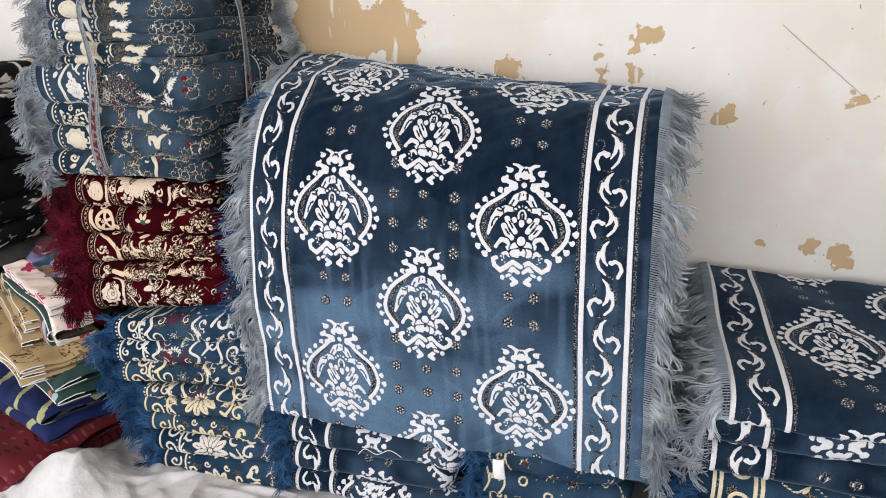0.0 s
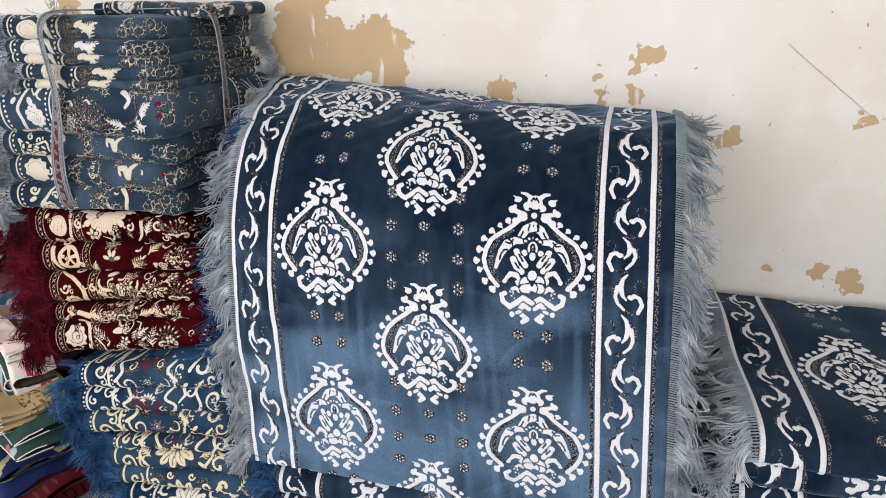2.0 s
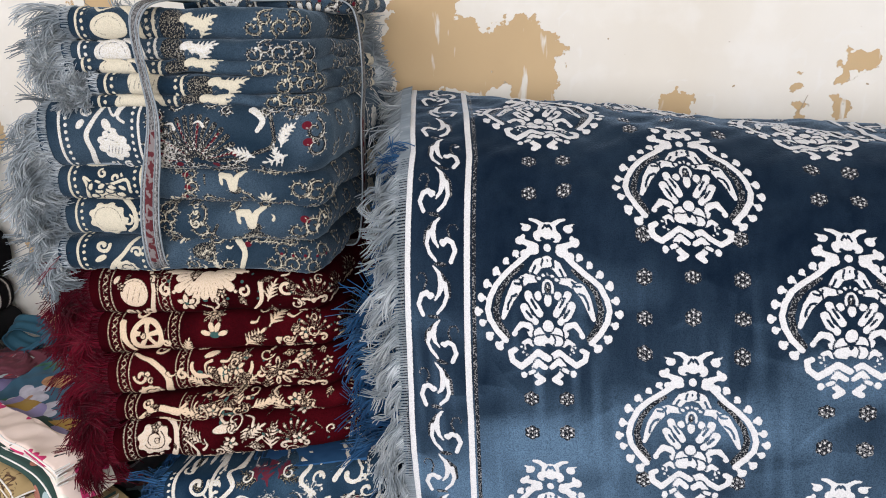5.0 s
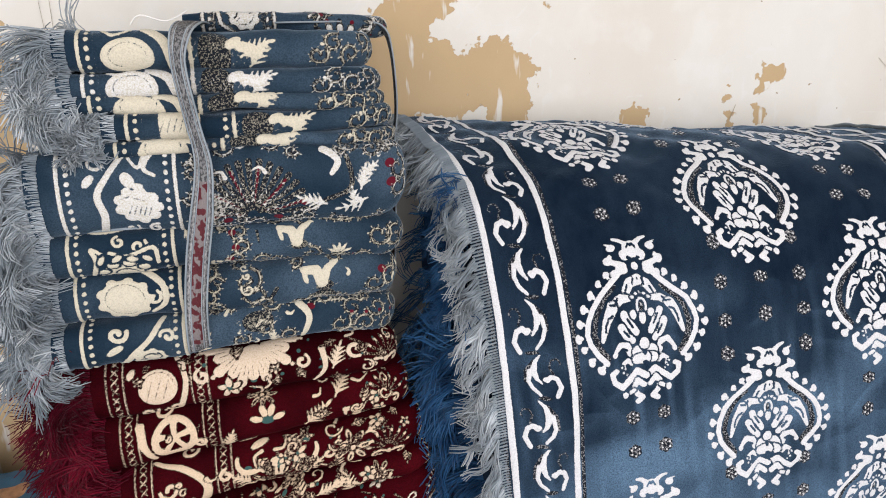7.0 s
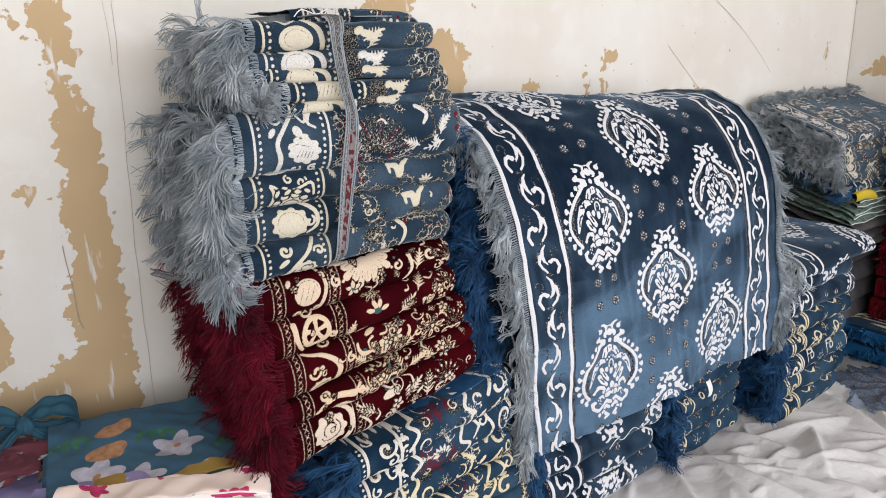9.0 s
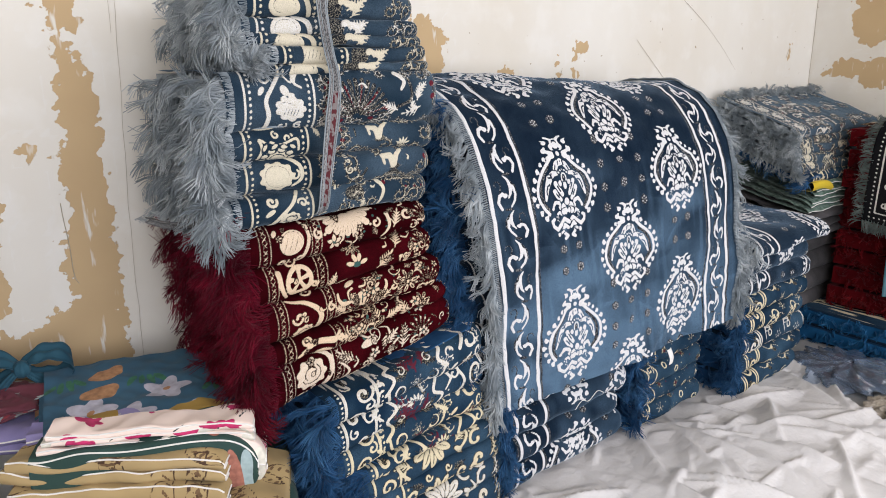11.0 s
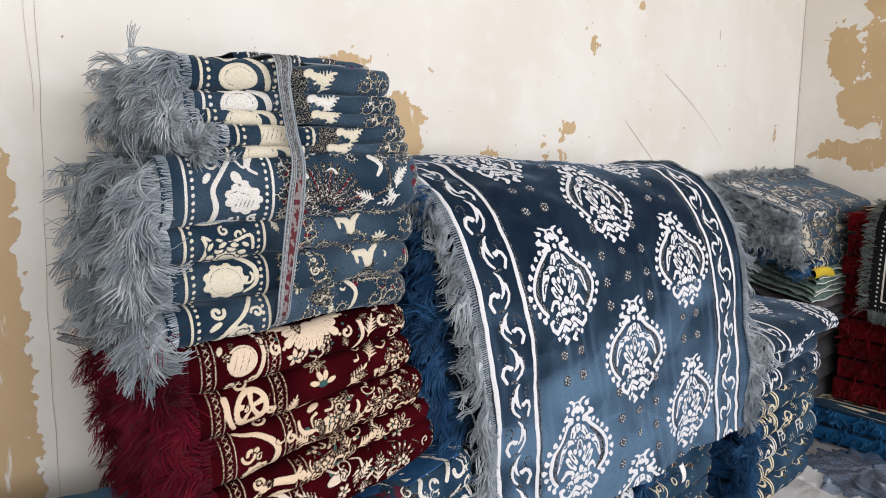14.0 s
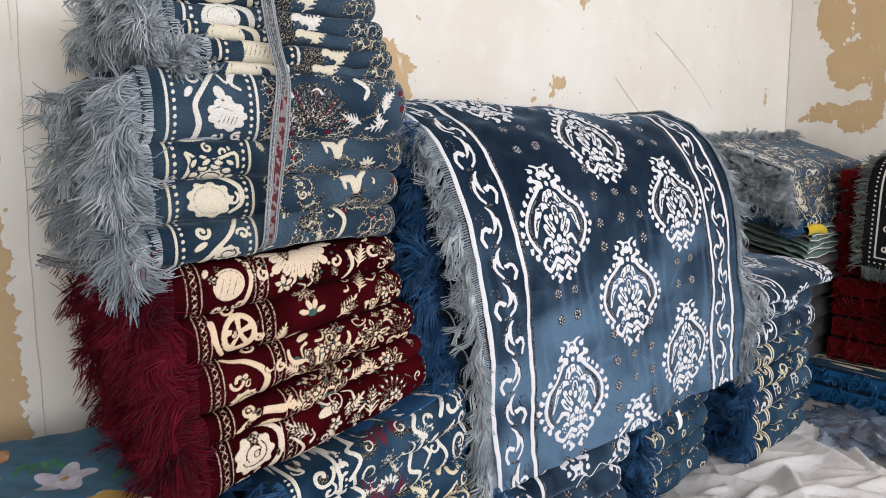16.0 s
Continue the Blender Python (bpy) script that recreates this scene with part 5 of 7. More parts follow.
def painted_wall(name, step, patches, scratches, u0, u1, v0, v1, place):
    """A board wall with peeled paint; along it u runs, v is the height."""
    t = Tile(u1 - u0, v1 - v0, step)
    X, Z = np.meshgrid(t.xs + u0, t.ys + v0)
    soft = np.full(X.shape, -1.0)
    for x, z, rx, rz, turn in patches:
        c, s = math.cos(radians(turn)), math.sin(radians(turn))
        a, b = (X - x) * c + (Z - z) * s, -(X - x) * s + (Z - z) * c
        soft = np.maximum(soft, (1 - np.hypot(a / rx, b / rz)) * min(rx, rz))
    soft = soft + 0.012 * wave(X, Z, 4, 60) + 0.008 * wave(X, Z, 8, 140)
    peel = np.clip(0.5 + soft / 0.09, 0, 1)
    weave = np.zeros((*X.shape, 3))
    weave[..., 0], weave[..., 1] = peel, 0.50 * np.exp(-((soft + 0.030) / 0.020) ** 2)
    P = np.stack([X, 0 * X, Z], -1)
    P[..., 1] = 0.0015 * wave(X, Z, 3, 2.5)
    ob = link(name, P, grid_faces(len(t.ys), len(t.xs)), WALL, weave=weave)
    board = np.array([(x, y, z) for x in (u0, u1) for y in (0.006, 0.10) for z in (v0, v1)])
    box = np.array([(0, 1, 3, 2), (4, 6, 7, 5), (0, 4, 5, 1), (2, 3, 7, 6), (0, 2, 6, 4), (1, 5, 7, 3)])
    ob.matrix_basis = place
    core = link("board", board, box, PLAIN_PAINT, smooth=False)
    core.parent = ob
    for pts, w in scratches:
        line, _ = spline([(x, -0.0030, z) for x, z in pts], 24)
        line[:, 0] += 0.0016 * np.sin(31 * line[:, 2])
        curve_tube("scratch", line, w * 0.27, SCRATCH, ob).matrix_parent_inverse = Matrix()
    return ob


back_patches = [
    (-1.17, 1.40, 0.10, 0.14, 0), (-1.05, 1.36, 0.07, 0.10, 20), (-0.93, 1.37, 0.11, 0.085, -10), (-0.88, 1.30, 0.05, 0.06, 0), (-1.12, 1.53, 0.09, 0.05, 10),
    (-0.54, 1.25, 0.045, 0.035, 0), (-0.14, 1.36, 0.035, 0.022, 0), (-0.165, 1.27, 0.022, 0.065, 8), (0.10, 1.145, 0.042, 0.022, 25), (0.18, 1.19, 0.022, 0.016, 10),
    (0.42, 1.20, 0.024, 0.012, 10), (0.37, 0.77, 0.020, 0.04, 15), (0.45, 0.755, 0.03, 0.032, 0), (0.23, 0.77, 0.014, 0.014, 0), (0.0, 1.665, 0.02, 0.03, 0), (-0.10, 1.70, 0.03, 0.010, 30),
    (-2.02, 1.52, 0.035, 0.12, 8), (-2.02, 1.36, 0.022, 0.07, 0), (-2.00, 1.22, 0.050, 0.12, 0), (-2.01, 1.02, 0.055, 0.20, 2), (-2.02, 0.80, 0.065, 0.18, 2), (-2.06, 0.58, 0.11, 0.14, 0),
    (-2.27, 0.98, 0.06, 0.10, 0), (-2.29, 0.80, 0.07, 0.12, 0), (-2.20, 0.57, 0.15, 0.085, 0), (-2.12, 1.12, 0.022, 0.018, 0), (-2.10, 1.50, 0.012, 0.05, 20), (-2.42, 1.20, 0.06, 0.12, 0),
    (-0.83, 1.505, 0.02, 0.008, 40), (-0.80, 1.53, 0.012, 0.006, 60), (0.30, 1.86, 0.012, 0.02, 0), (1.50, 1.34, 0.008, 0.03, 0), (-0.165, 1.32, 0.012, 0.03, 0), (-0.26, 1.255, 0.008, 0.028, 10),
]
back_scratches = [([(0.21, 1.39), (0.33, 1.29), (0.43, 1.21)], 0.003), ([(0.48, 1.585), (0.60, 1.52), (0.71, 1.455)], 0.0032), ([(0.71, 1.455), (0.85, 1.36), (0.98, 1.25)], 0.0018), ([(1.46, 1.30), (1.49, 1.36)], 0.004),
                  ([(-2.075, 0.98), (-2.07, 0.80), (-2.06, 0.76)], 0.004), ([(-1.886, 2.1), (-1.882, 1.55), (-1.915, 0.9), (-1.925, 0.45)], 0.0018), ([(-0.26, 1.24), (-0.245, 1.28)], 0.003),
                  ([(-1.905, 1.95), (-1.90, 1.4)], 0.0015), ([(0.9, 1.80), (0.905, 1.76)], 0.004)]
wall_back = painted_wall("wall_back", 0.018, back_patches, back_scratches, LEFT, RIGHT, 0.0, 3.0, pose(0, BACK, 0))
tagged(wall_back, "cream painted board wall with tan peeled patches", "wall", kind="structure")
right_patches = [(0.44, 1.60, 0.07, 0.26, 0), (0.42, 1.98, 0.12, 0.10, 10), (0.46, 1.34, 0.05, 0.12, 0), (0.22, 1.72, 0.09, 0.16, 10), (0.30, 1.48, 0.10, 0.12, 0), (0.36, 1.75, 0.05, 0.16, 0), (0.20, 1.24, 0.11, 0.05, 10), (0.36, 1.22, 0.10, 0.08, 0), (0.8, 1.4, 0.2, 0.3, 0)]
wall_right = painted_wall("wall_right", 0.022, right_patches, [([(0.004, 0.1), (0.004, 2.9)], 0.0035)], 0.0, 4.2, 0.0, 3.0, pose(RIGHT, BACK, 0, 0, 0, -90))
tagged(wall_right, "cream painted side wall with large tan peeled patches", "wall", kind="structure")


def slab(name, lo, hi, material, label, category):
    bm = bmesh.new()
    bmesh.ops.create_cube(bm, size=1)
    for v in bm.verts:
        v.co = [lo[k] + (v.co[k] + 0.5) * (hi[k] - lo[k]) for k in range(3)]
    ob = part(name, bm, material, None, label, False)
    return tagged(ob, category=category, kind="structure")


slab("wall_left", (LEFT - 0.1, -2.0, 0), (LEFT, BACK + 0.1, 3.0), PLAIN_PAINT, "plain cream painted side wall of the stall", "wall")
slab("ceiling", (LEFT - 0.1, -2.0, 3.0), (RIGHT + 0.1, BACK + 0.1, 3.1), PLAIN_PAINT, "plain cream painted ceiling of the stall", "ceiling")
slab("ground", (-400, -400, -0.2), (400, 400, -0.004), CONCRETE, "bare grey concrete ground running outside", "ground")

# ---- the draped medallion rug ----


def lay_rug(name, profile, xl, width, step, label, place_fn, first_z, material, yarn, full=1.10, sides=(1, 1), fringe_len=0.086, seed=1, nap_fn=None):
    """A medallion rug lying over a pile: its section is a curve in y and z, and place_fn moves every point for the drape."""
    length = np.linalg.norm(np.diff(np.array(profile), axis=0), axis=1).sum()
    sec, q = spline(profile, int(length / step))
    p = np.linspace(0, width, int(width / step))
    zq = np.argmin(abs(sec[:, 1] - first_z) + (sec[:, 0] > 1.85))
    P = np.zeros((len(p), len(q), 3))
    P[..., 0], P[..., 1], P[..., 2] = xl + p[:, None], sec[None, :, 0], sec[None, :, 1]
    pp, qq = np.broadcast_arrays(p[:, None], q[None])
    P = place_fn(P, pp, qq)
    w = medallion_rug(pp, qq, q[zq])
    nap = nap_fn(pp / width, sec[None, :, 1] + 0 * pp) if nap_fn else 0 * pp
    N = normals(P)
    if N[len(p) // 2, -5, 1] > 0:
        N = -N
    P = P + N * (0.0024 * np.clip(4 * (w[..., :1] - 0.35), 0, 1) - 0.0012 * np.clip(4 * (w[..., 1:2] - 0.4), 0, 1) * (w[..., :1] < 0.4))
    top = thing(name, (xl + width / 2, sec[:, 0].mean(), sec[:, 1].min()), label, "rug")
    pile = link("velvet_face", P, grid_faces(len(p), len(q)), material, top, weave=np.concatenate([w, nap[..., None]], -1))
    ia, ja = [np.unique(np.append(np.arange(0, n, 7), n - 1)) for n in P.shape[:2]]
    under = (P - N * 0.007)[np.ix_(ia, ja)]
    link("backing", under, grid_faces(len(ia), len(ja)), BACKING, top)
    for side, i in ((-1, 0), (1, -1)):
        if not sides[0 if side < 0 else 1]:
            continue
        rr = np.random.RandomState(seed + side)
        edge = P[i]
        pick = np.sort(rr.randint(2, len(edge) - 2, int(length / 0.0042)))
        dirs = np.stack([np.full(len(pick), side * (0.62 if side > 0 else 0.75)), np.full(len(pick), 0.10 if side > 0 else -0.12), np.full(len(pick), -0.55)], 1)
        strands("fringe", edge[pick], dirs, fringe_len, 0.9, 0.0014, yarn, top, seed + 40 + side, per=7, curl=0.9, spread=0.24, loose=0.06, wide=0.0019)
        # overlocked edge: short stitches across the hem
        k = np.arange(4, len(edge) - 4, max(1, int(0.007 / step)))
        out = edge[k] + np.array((side * 0.004, 0, 0)) + N[i][k] * 0.002
        a, b = out, out + np.array((-side * 0.022, 0, 0.004)) + N[i][k] * 0.002
        d = np.array((0, 0, 0.0018))
        h = N[i][k] * 0.003
        V = np.stack([a - d, a + d, b + d, b - d, a + h, b + h], 1)
        F = np.array([(0, 3, 5, 4), (1, 4, 5, 2), (0, 4, 1, 1), (3, 2, 5, 5)])
        tri = [tuple(f[:3] if f[2] == f[3] else f) for f in F.tolist()]
        link("hem_stitching", V, [tuple(int(x) + 6 * n for x in f) for n in range(len(k)) for f in tri], yarn, pile, smooth=False)
    return top


def drape_main(P, p, q):
    u = p / 1.10
    front = np.clip((1.25 - P[..., 2]) / 0.9, 0, 1)
    back = np.clip((P[..., 1] - 1.7) / 0.4, 0, 1)
    P[..., 0] += 0.05 * (1.0 - P[..., 2]) - 0.06 * back * (1 - u)
    P[..., 2] += 0.05 * (u - 0.5) * np.clip(front * 3, 0, 1) + 0.05 * back * (1 - u) ** 2 - 0.02 * back * u
    P[..., 1] += 0.045 * (0.5 - u) + 1.2 * np.clip(0.14 - u, 0, 1) ** 2 * np.clip(1 - back, 0, 1)
    P[..., 1] += front * (0.015 * wave(p, q, 12, 7) + 0.008 * wave(p, q * 0.5, 15, 22) + 0.0050 * wave(p, q * 0.35, 21, 46) + 0.0030 * wave(p, q, 19, 70))
    P[..., 2] += (1 - front) * (0.011 * wave(p, q, 17, 9) + 0.006 * wave(p, q, 18, 26) + 0.0025 * wave(p * 0.5, q, 20, 60))
    return P


def painted_nap_sheen(u, z):
    """Sheen of stroked pile, painted into the colour: paler towards the bottom, plus streaks."""
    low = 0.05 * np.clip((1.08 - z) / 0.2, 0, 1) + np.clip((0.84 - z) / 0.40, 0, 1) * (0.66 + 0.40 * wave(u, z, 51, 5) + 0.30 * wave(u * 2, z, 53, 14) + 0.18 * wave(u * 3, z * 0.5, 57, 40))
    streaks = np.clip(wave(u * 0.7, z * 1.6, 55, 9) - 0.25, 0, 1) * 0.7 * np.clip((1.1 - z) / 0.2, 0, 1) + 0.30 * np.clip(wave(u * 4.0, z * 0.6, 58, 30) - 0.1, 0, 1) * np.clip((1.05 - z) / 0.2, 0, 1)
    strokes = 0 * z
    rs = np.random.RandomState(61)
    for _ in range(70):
        # a bowed painted highlight where a palm brushed the pile, sharp on one side and fading on the other
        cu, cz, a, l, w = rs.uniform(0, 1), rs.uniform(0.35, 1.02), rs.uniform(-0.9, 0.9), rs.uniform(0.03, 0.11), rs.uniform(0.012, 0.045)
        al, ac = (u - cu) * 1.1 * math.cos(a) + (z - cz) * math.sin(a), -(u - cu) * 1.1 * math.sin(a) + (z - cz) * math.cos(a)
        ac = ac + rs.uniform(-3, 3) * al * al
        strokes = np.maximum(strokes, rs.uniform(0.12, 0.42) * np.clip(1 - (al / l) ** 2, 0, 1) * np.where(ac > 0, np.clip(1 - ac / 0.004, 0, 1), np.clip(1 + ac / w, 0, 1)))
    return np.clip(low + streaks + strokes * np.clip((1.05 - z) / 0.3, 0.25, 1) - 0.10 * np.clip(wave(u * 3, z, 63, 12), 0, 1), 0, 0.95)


main_profile = [(2.10, 1.245), (1.95, 1.25), (1.83, 1.245), (1.75, 1.225), (1.68, 1.185), (1.62, 1.12), (1.57, 1.03), (1.54, 0.93), (1.518, 0.76), (1.505, 0.5), (1.50, 0.345)]
lay_rug("medallion_rug", main_profile, -1.135, 1.10, 0.0026, "navy velvet rug with white medallions draped over a pile", drape_main, 0.98, VELVET_NAVY, GREY_YARN, seed=5, nap_fn=painted_nap_sheen)


def drape_second(P, p, q):
    P[..., 0] += 0.06 * np.clip((2.1 - P[..., 1]) / 0.6, 0, 1)
    P[..., 2] += 0.008 * wave(p, q, 22, 10) - 0.05 * np.clip(p - 0.5, 0, 1)
    P[..., 1] += 0.01 * wave(p, q, 25, 9)
    return P


second_profile = [(2.12, 0.70), (1.95, 0.69), (1.78, 0.665), (1.60, 0.655), (1.525, 0.645), (1.485, 0.615), (1.485, 0.585), (1.52, 0.572)]
lay_rug("medallion_rug", second_profile, 0.075, 0.555, 0.0032, "navy velvet rug with white medallions folded over a lower pile", drape_second, 0.6651, VELVET_NAVY, GREY_YARN, sides=(1, 0), fringe_len=0.09, seed=9)

# ---- the strapped bundles and the pile under them ----
STEEL = "folded steel-blue velvet rug with cream flowers in a strapped bundle"
levels = [0.970, 1.039, 1.114, 1.180, 1.304]
for k in range(4):
    folded_rug(-1.830 + 0.004 * (k == 3), -1.255 - 0.010 * (3 - k), 1.60 + 0.012 * (k != 3), 2.09, levels[k], levels[k + 1] + 0.003, "steel", VELVET_STEEL, GREY_YARN, STEEL, 100 + k, "rugs of the lower bundle",
               fold=("stem", "rose", "cups", "thick")[k], uoff=-0.013, tufts=(155, 10), length=0.110, droop=1.5, far_fringe=True, step=0.0021, side_step=0.005)
upper = [1.304, 1.323, 1.357, 1.381, 1.418, 1.474]
for k in range(5):
    folded_rug((-1.735, -1.715, -1.762, -1.768, -1.768)[k], -1.268 - 0.008 * k, 1.61 + 0.006 * k, 2.08, upper[k], upper[k + 1] + 0.002, "steel", VELVET_STEEL, GREY_YARN, "folded steel-blue velvet rug in the upper strapped bundle", 120 + k,
               "rugs of the upper bundle", fold=("thin", "block", "thin", "upper", "upper")[k], uoff=-0.009, tufts=(100, 10), length=(0.06, 0.075, 0.09, 0.10, 0.10)[k], droop=(0.2, 0.3, 0.7, 1.2, 1.5)[k], far_fringe=True, step=0.0021, side_step=0.005)
folded_rug(-1.60, -1.24, 1.80, 2.08, 1.474, 1.508, "steel", VELVET_STEEL, GREY_YARN, "dark steel-blue rug folded on the bundle's top", 131, tufts=(0, 0), shift=0.4)

RED = "folded burgundy velvet rug with cream flowers under the bundle"
reds = [0.517, 0.620, 0.676, 0.770, 0.862, 0.962]
rise = [0.090, 0.073, 0.060, 0.042, 0.024, 0.0]
for k in range(5):
    folded_rug((-1.787, -1.777, -1.787, -1.80, -1.81)[k], -1.215 - 0.017 * k, 1.59 + 0.008 * k, 2.08, reds[k], reds[k + 1] + 0.002, "red", VELVET_RED, RED_YARN, RED, 140 + k, "burgundy rugs in the pile",
               right=(rise[k], rise[k + 1]), fold=("foot", "leaf", "heart", "wheel", "swirl")[k], tufts=(200, 9), length=0.118, droop=1.5, step=0.0024, thick=0.0012)

BLUE = "folded teal-blue velvet rug with cream scrolls in the pile"
blues = [0.0, 0.065, 0.140, 0.208]
for k in range(4):
    hi = (0.065, 0.140, 0.208, 0.272)[k]
    folded_rug(-1.55 - 0.012 * k, -1.07, 1.53, 2.05, blues[k], hi, "shell", VELVET_BLUE, TEAL_YARN, "folded teal-blue rug with cream shell flowers at the pile's foot", 160 + k, "teal rugs at the pile's foot",
               right=(0.05 * min(k, 1), 0.05), shift=(0.42, 0.02, 0.085, 0.15)[k], tufts=(70, 9), length=0.10, step=0.0030)
blues2 = [0.272, 0.305, 0.375, 0.448, 0.520]
rise = [0.050, 0.056, 0.066, 0.078, 0.095]
for k in range(4):
    folded_rug((-1.58, -1.65, -1.66, -1.655)[k], -1.15 + 0.01 * (k == 0), 1.535, 2.06, blues2[k], blues2[k + 1], "blue", VELVET_BLUE, TEAL_YARN, BLUE, 170 + k, "teal rugs in the pile",
               right=(rise[k], rise[k + 1]), shift=(0.33, 0.05, 0.125, 0.21)[k], tufts=(80, 9), length=0.11, step=0.0027, droop=1.0)


def strap_material():
    m, nt, b = nodes_of("webbing", 0.85, gloss=0.05)
    at = nt.nodes.new("ShaderNodeAttribute")
    at.attribute_name = "weave"
    sp = nt.nodes.new("ShaderNodeSeparateColor")
    nt.links.new(at.outputs["Color"], sp.inputs[0])
    thread = ramp(nt, tex_noise(nt, 420.0, 1.0, (1, 1, 0.5)), 0.4, 0.6)
    col = mix(nt, thread, (0.060, 0.060, 0.062), (0.20, 0.195, 0.19))
    col = mix(nt, sp.outputs["Green"], col, mix(nt, thread, (0.22, 0.215, 0.21), (0.38, 0.37, 0.36)))
    figure = ramp(nt, tex_noise(nt, 95.0, 1.0, (1.2, 1, 0.9)), 0.44, 0.50)
    red = mix(nt, figure, (0.20, 0.17, 0.165), (0.095, 0.024, 0.028))
    col = mix(nt, ramp(nt, sp.outputs["Red"], 0.45, 0.55), col, red)
    nt.links.new(col, b.inputs["Base Color"])
    bump(nt, b, thread, 0.6, 0.0012)
    return m


WEBBING = strap_material()


def strap(points, across, label, width=0.032):
    """A woven strap along a smooth line, bunched narrow towards its top; across is the direction of its width."""
    c, s = spline(points, 120)
    n, m = len(c), 17
    acr = np.array(across, float)[None] + np.stack([0 * s, 0.35 * np.sin(8 * s + 1), 0.12 * np.cos(7 * s)], 1)
    acr /= np.linalg.norm(acr, axis=1, keepdims=True)
    k = np.linspace(-1, 1, m)
    wide = width * (1 - 0.38 * np.clip((c[:, 2] - 1.20) / 0.12, 0, 1) * np.clip((1.49 - c[:, 2]) / 0.05, 0, 1))
    P = c[:, None] + acr[:, None] * (k[None, :, None] * wide[:, None, None] / 2)
    P[..., 1] -= (0.004 * np.cos(k * 2.2))[None]
    w = np.zeros((n, m, 3))
    w[..., 0] = np.where(abs(k) < 0.42, 1, 0)[None] * ((c[:, 2] < 1.26) & (c[:, 2] > 1.0))[:, None]
    w[..., 1] = np.where((abs(k) > 0.5) & (abs(k) < 0.75), 1, 0)[None]
    top = thing("strap", points[0], label, "strap", "straps round the bundles")
    ob = link("webbing", P, grid_faces(n, m), WEBBING, top, weave=w)
    sol = ob.modifiers.new("thickness", "SOLIDIFY")
    sol.thickness, sol.offset = 0.003, 0
    # raised pale threads along both edges and beside the figured middle
    for j, r0 in ((0, 0.0017), (m - 1, 0.0017), (4, 0.0010), (m - 5, 0.0010)):
        line = P[:, j].copy()
        line[:, 1] -= 0.0018
        curve_tube("edge_cord", line, r0, GREY_YARN, ob)
    return top


strap([(x - 0.034, y - 0.004, z) for x, y, z in ((-1.585, 1.66, 0.98), (-1.582, 1.605, 0.990), (-1.578, 1.585, 1.06), (-1.567, 1.58, 1.14), (-1.552, 1.582, 1.22), (-1.543, 1.583, 1.29), (-1.552, 1.588, 1.35), (-1.562, 1.59, 1.43), (-1.556, 1.602, 1.473), (-1.545, 1.65, 1.490), (-1.540, 1.78, 1.492))],
      (1, 0, 0), "grey and red woven strap tied round the rug bundles", 0.033)
strap([(-1.29, 1.83, 0.98), (-1.262, 1.83, 0.995), (-1.249, 1.83, 1.10), (-1.246, 1.83, 1.25), (-1.238, 1.82, 1.34), (-1.243, 1.82, 1.44), (-1.26, 1.82, 1.483), (-1.31, 1.82, 1.492), (-1.45, 1.79, 1.493)],
      (0, 1, 0), "dark woven strap round the bundles' folded side")

# ---- the piles under the draped rug ----
z = 0.02
for k in range(4):
    h = 0.088
    folded_rug(-1.05 + 0.01 * (k % 2), -0.50 - 0.03 * (k % 2), 1.545, 2.06, z, z + h, "medallion", VELVET_NAVY, TEAL_YARN, "folded navy rug with white medallions under the draped rug", 200 + k, "navy rugs under the draped rug", tufts=(60, 8), step=0.0050, length=0.095, right=(0.02, 0.02))
    z += h
for k in range(9):
    h, y = 0.091, 1.585 + 0.018 * k
    folded_rug(-1.15 + 0.008 * (k % 3), -0.58, y, 2.06, z + 0.02, z + h + 0.02, "medallion", VELVET_NAVY, TEAL_YARN, "folded navy rug hidden under the draped rug", 210 + k, "navy rugs under the draped rug", tufts=(50, 6), length=0.145 if z < 0.85 else 0.075, step=0.014, droop=1.0, ahead=1.8, curl=1.1, thick=0.0014)
    z += h
z = 0.02
for k in range(5):
    h = 0.078
    folded_rug(-0.43 + 0.012 * (k % 2), -0.045, 1.545, 2.05, z, z + h, "ring", VELVET_BLUE, TEAL_YARN, "folded blue rug with cream rings under the draped rug", 230 + k, "blue rugs under the draped rug", tufts=(60, 8), step=0.0050, length=0.10, right=(0.015, 0.015), uoff=0.02)
    z += h
for k in range(8):
    h, y = 0.094, 1.57 + 0.018 * k
    folded_rug(-0.44, -0.05, y, 2.05, z + 0.015, z + h + 0.015, "shell", VELVET_BLUE, GREY_YARN, "folded blue rug hidden under the draped rug", 240 + k, "blue rugs under the draped rug", tufts=(0, 0), step=0.010)
    z += h

# ---- the lower pile beside it ----
z = 0.0
for k in range(7):
    h = 0.083
    navy = k >= 5
    folded_rug(0.10 + 0.012 * (k % 2), 0.605 + 0.015 * ((k * 2) % 3), 1.49, 2.05, z, z + h - 0.001, "medallion" if navy else "gold", VELVET_NAVY if navy else VELVET_BLUE, GREY_YARN if navy else TEAL_YARN,
               "folded navy rug with white medallions near the pile's top" if navy else "folded blue rug with cream double lines in the low pile", 260 + k, "rugs of the low pile", tufts=(60, 8), step=0.0050, length=0.095, right=(0.0 if k == 0 else 0.01, 0.01))
    z += h

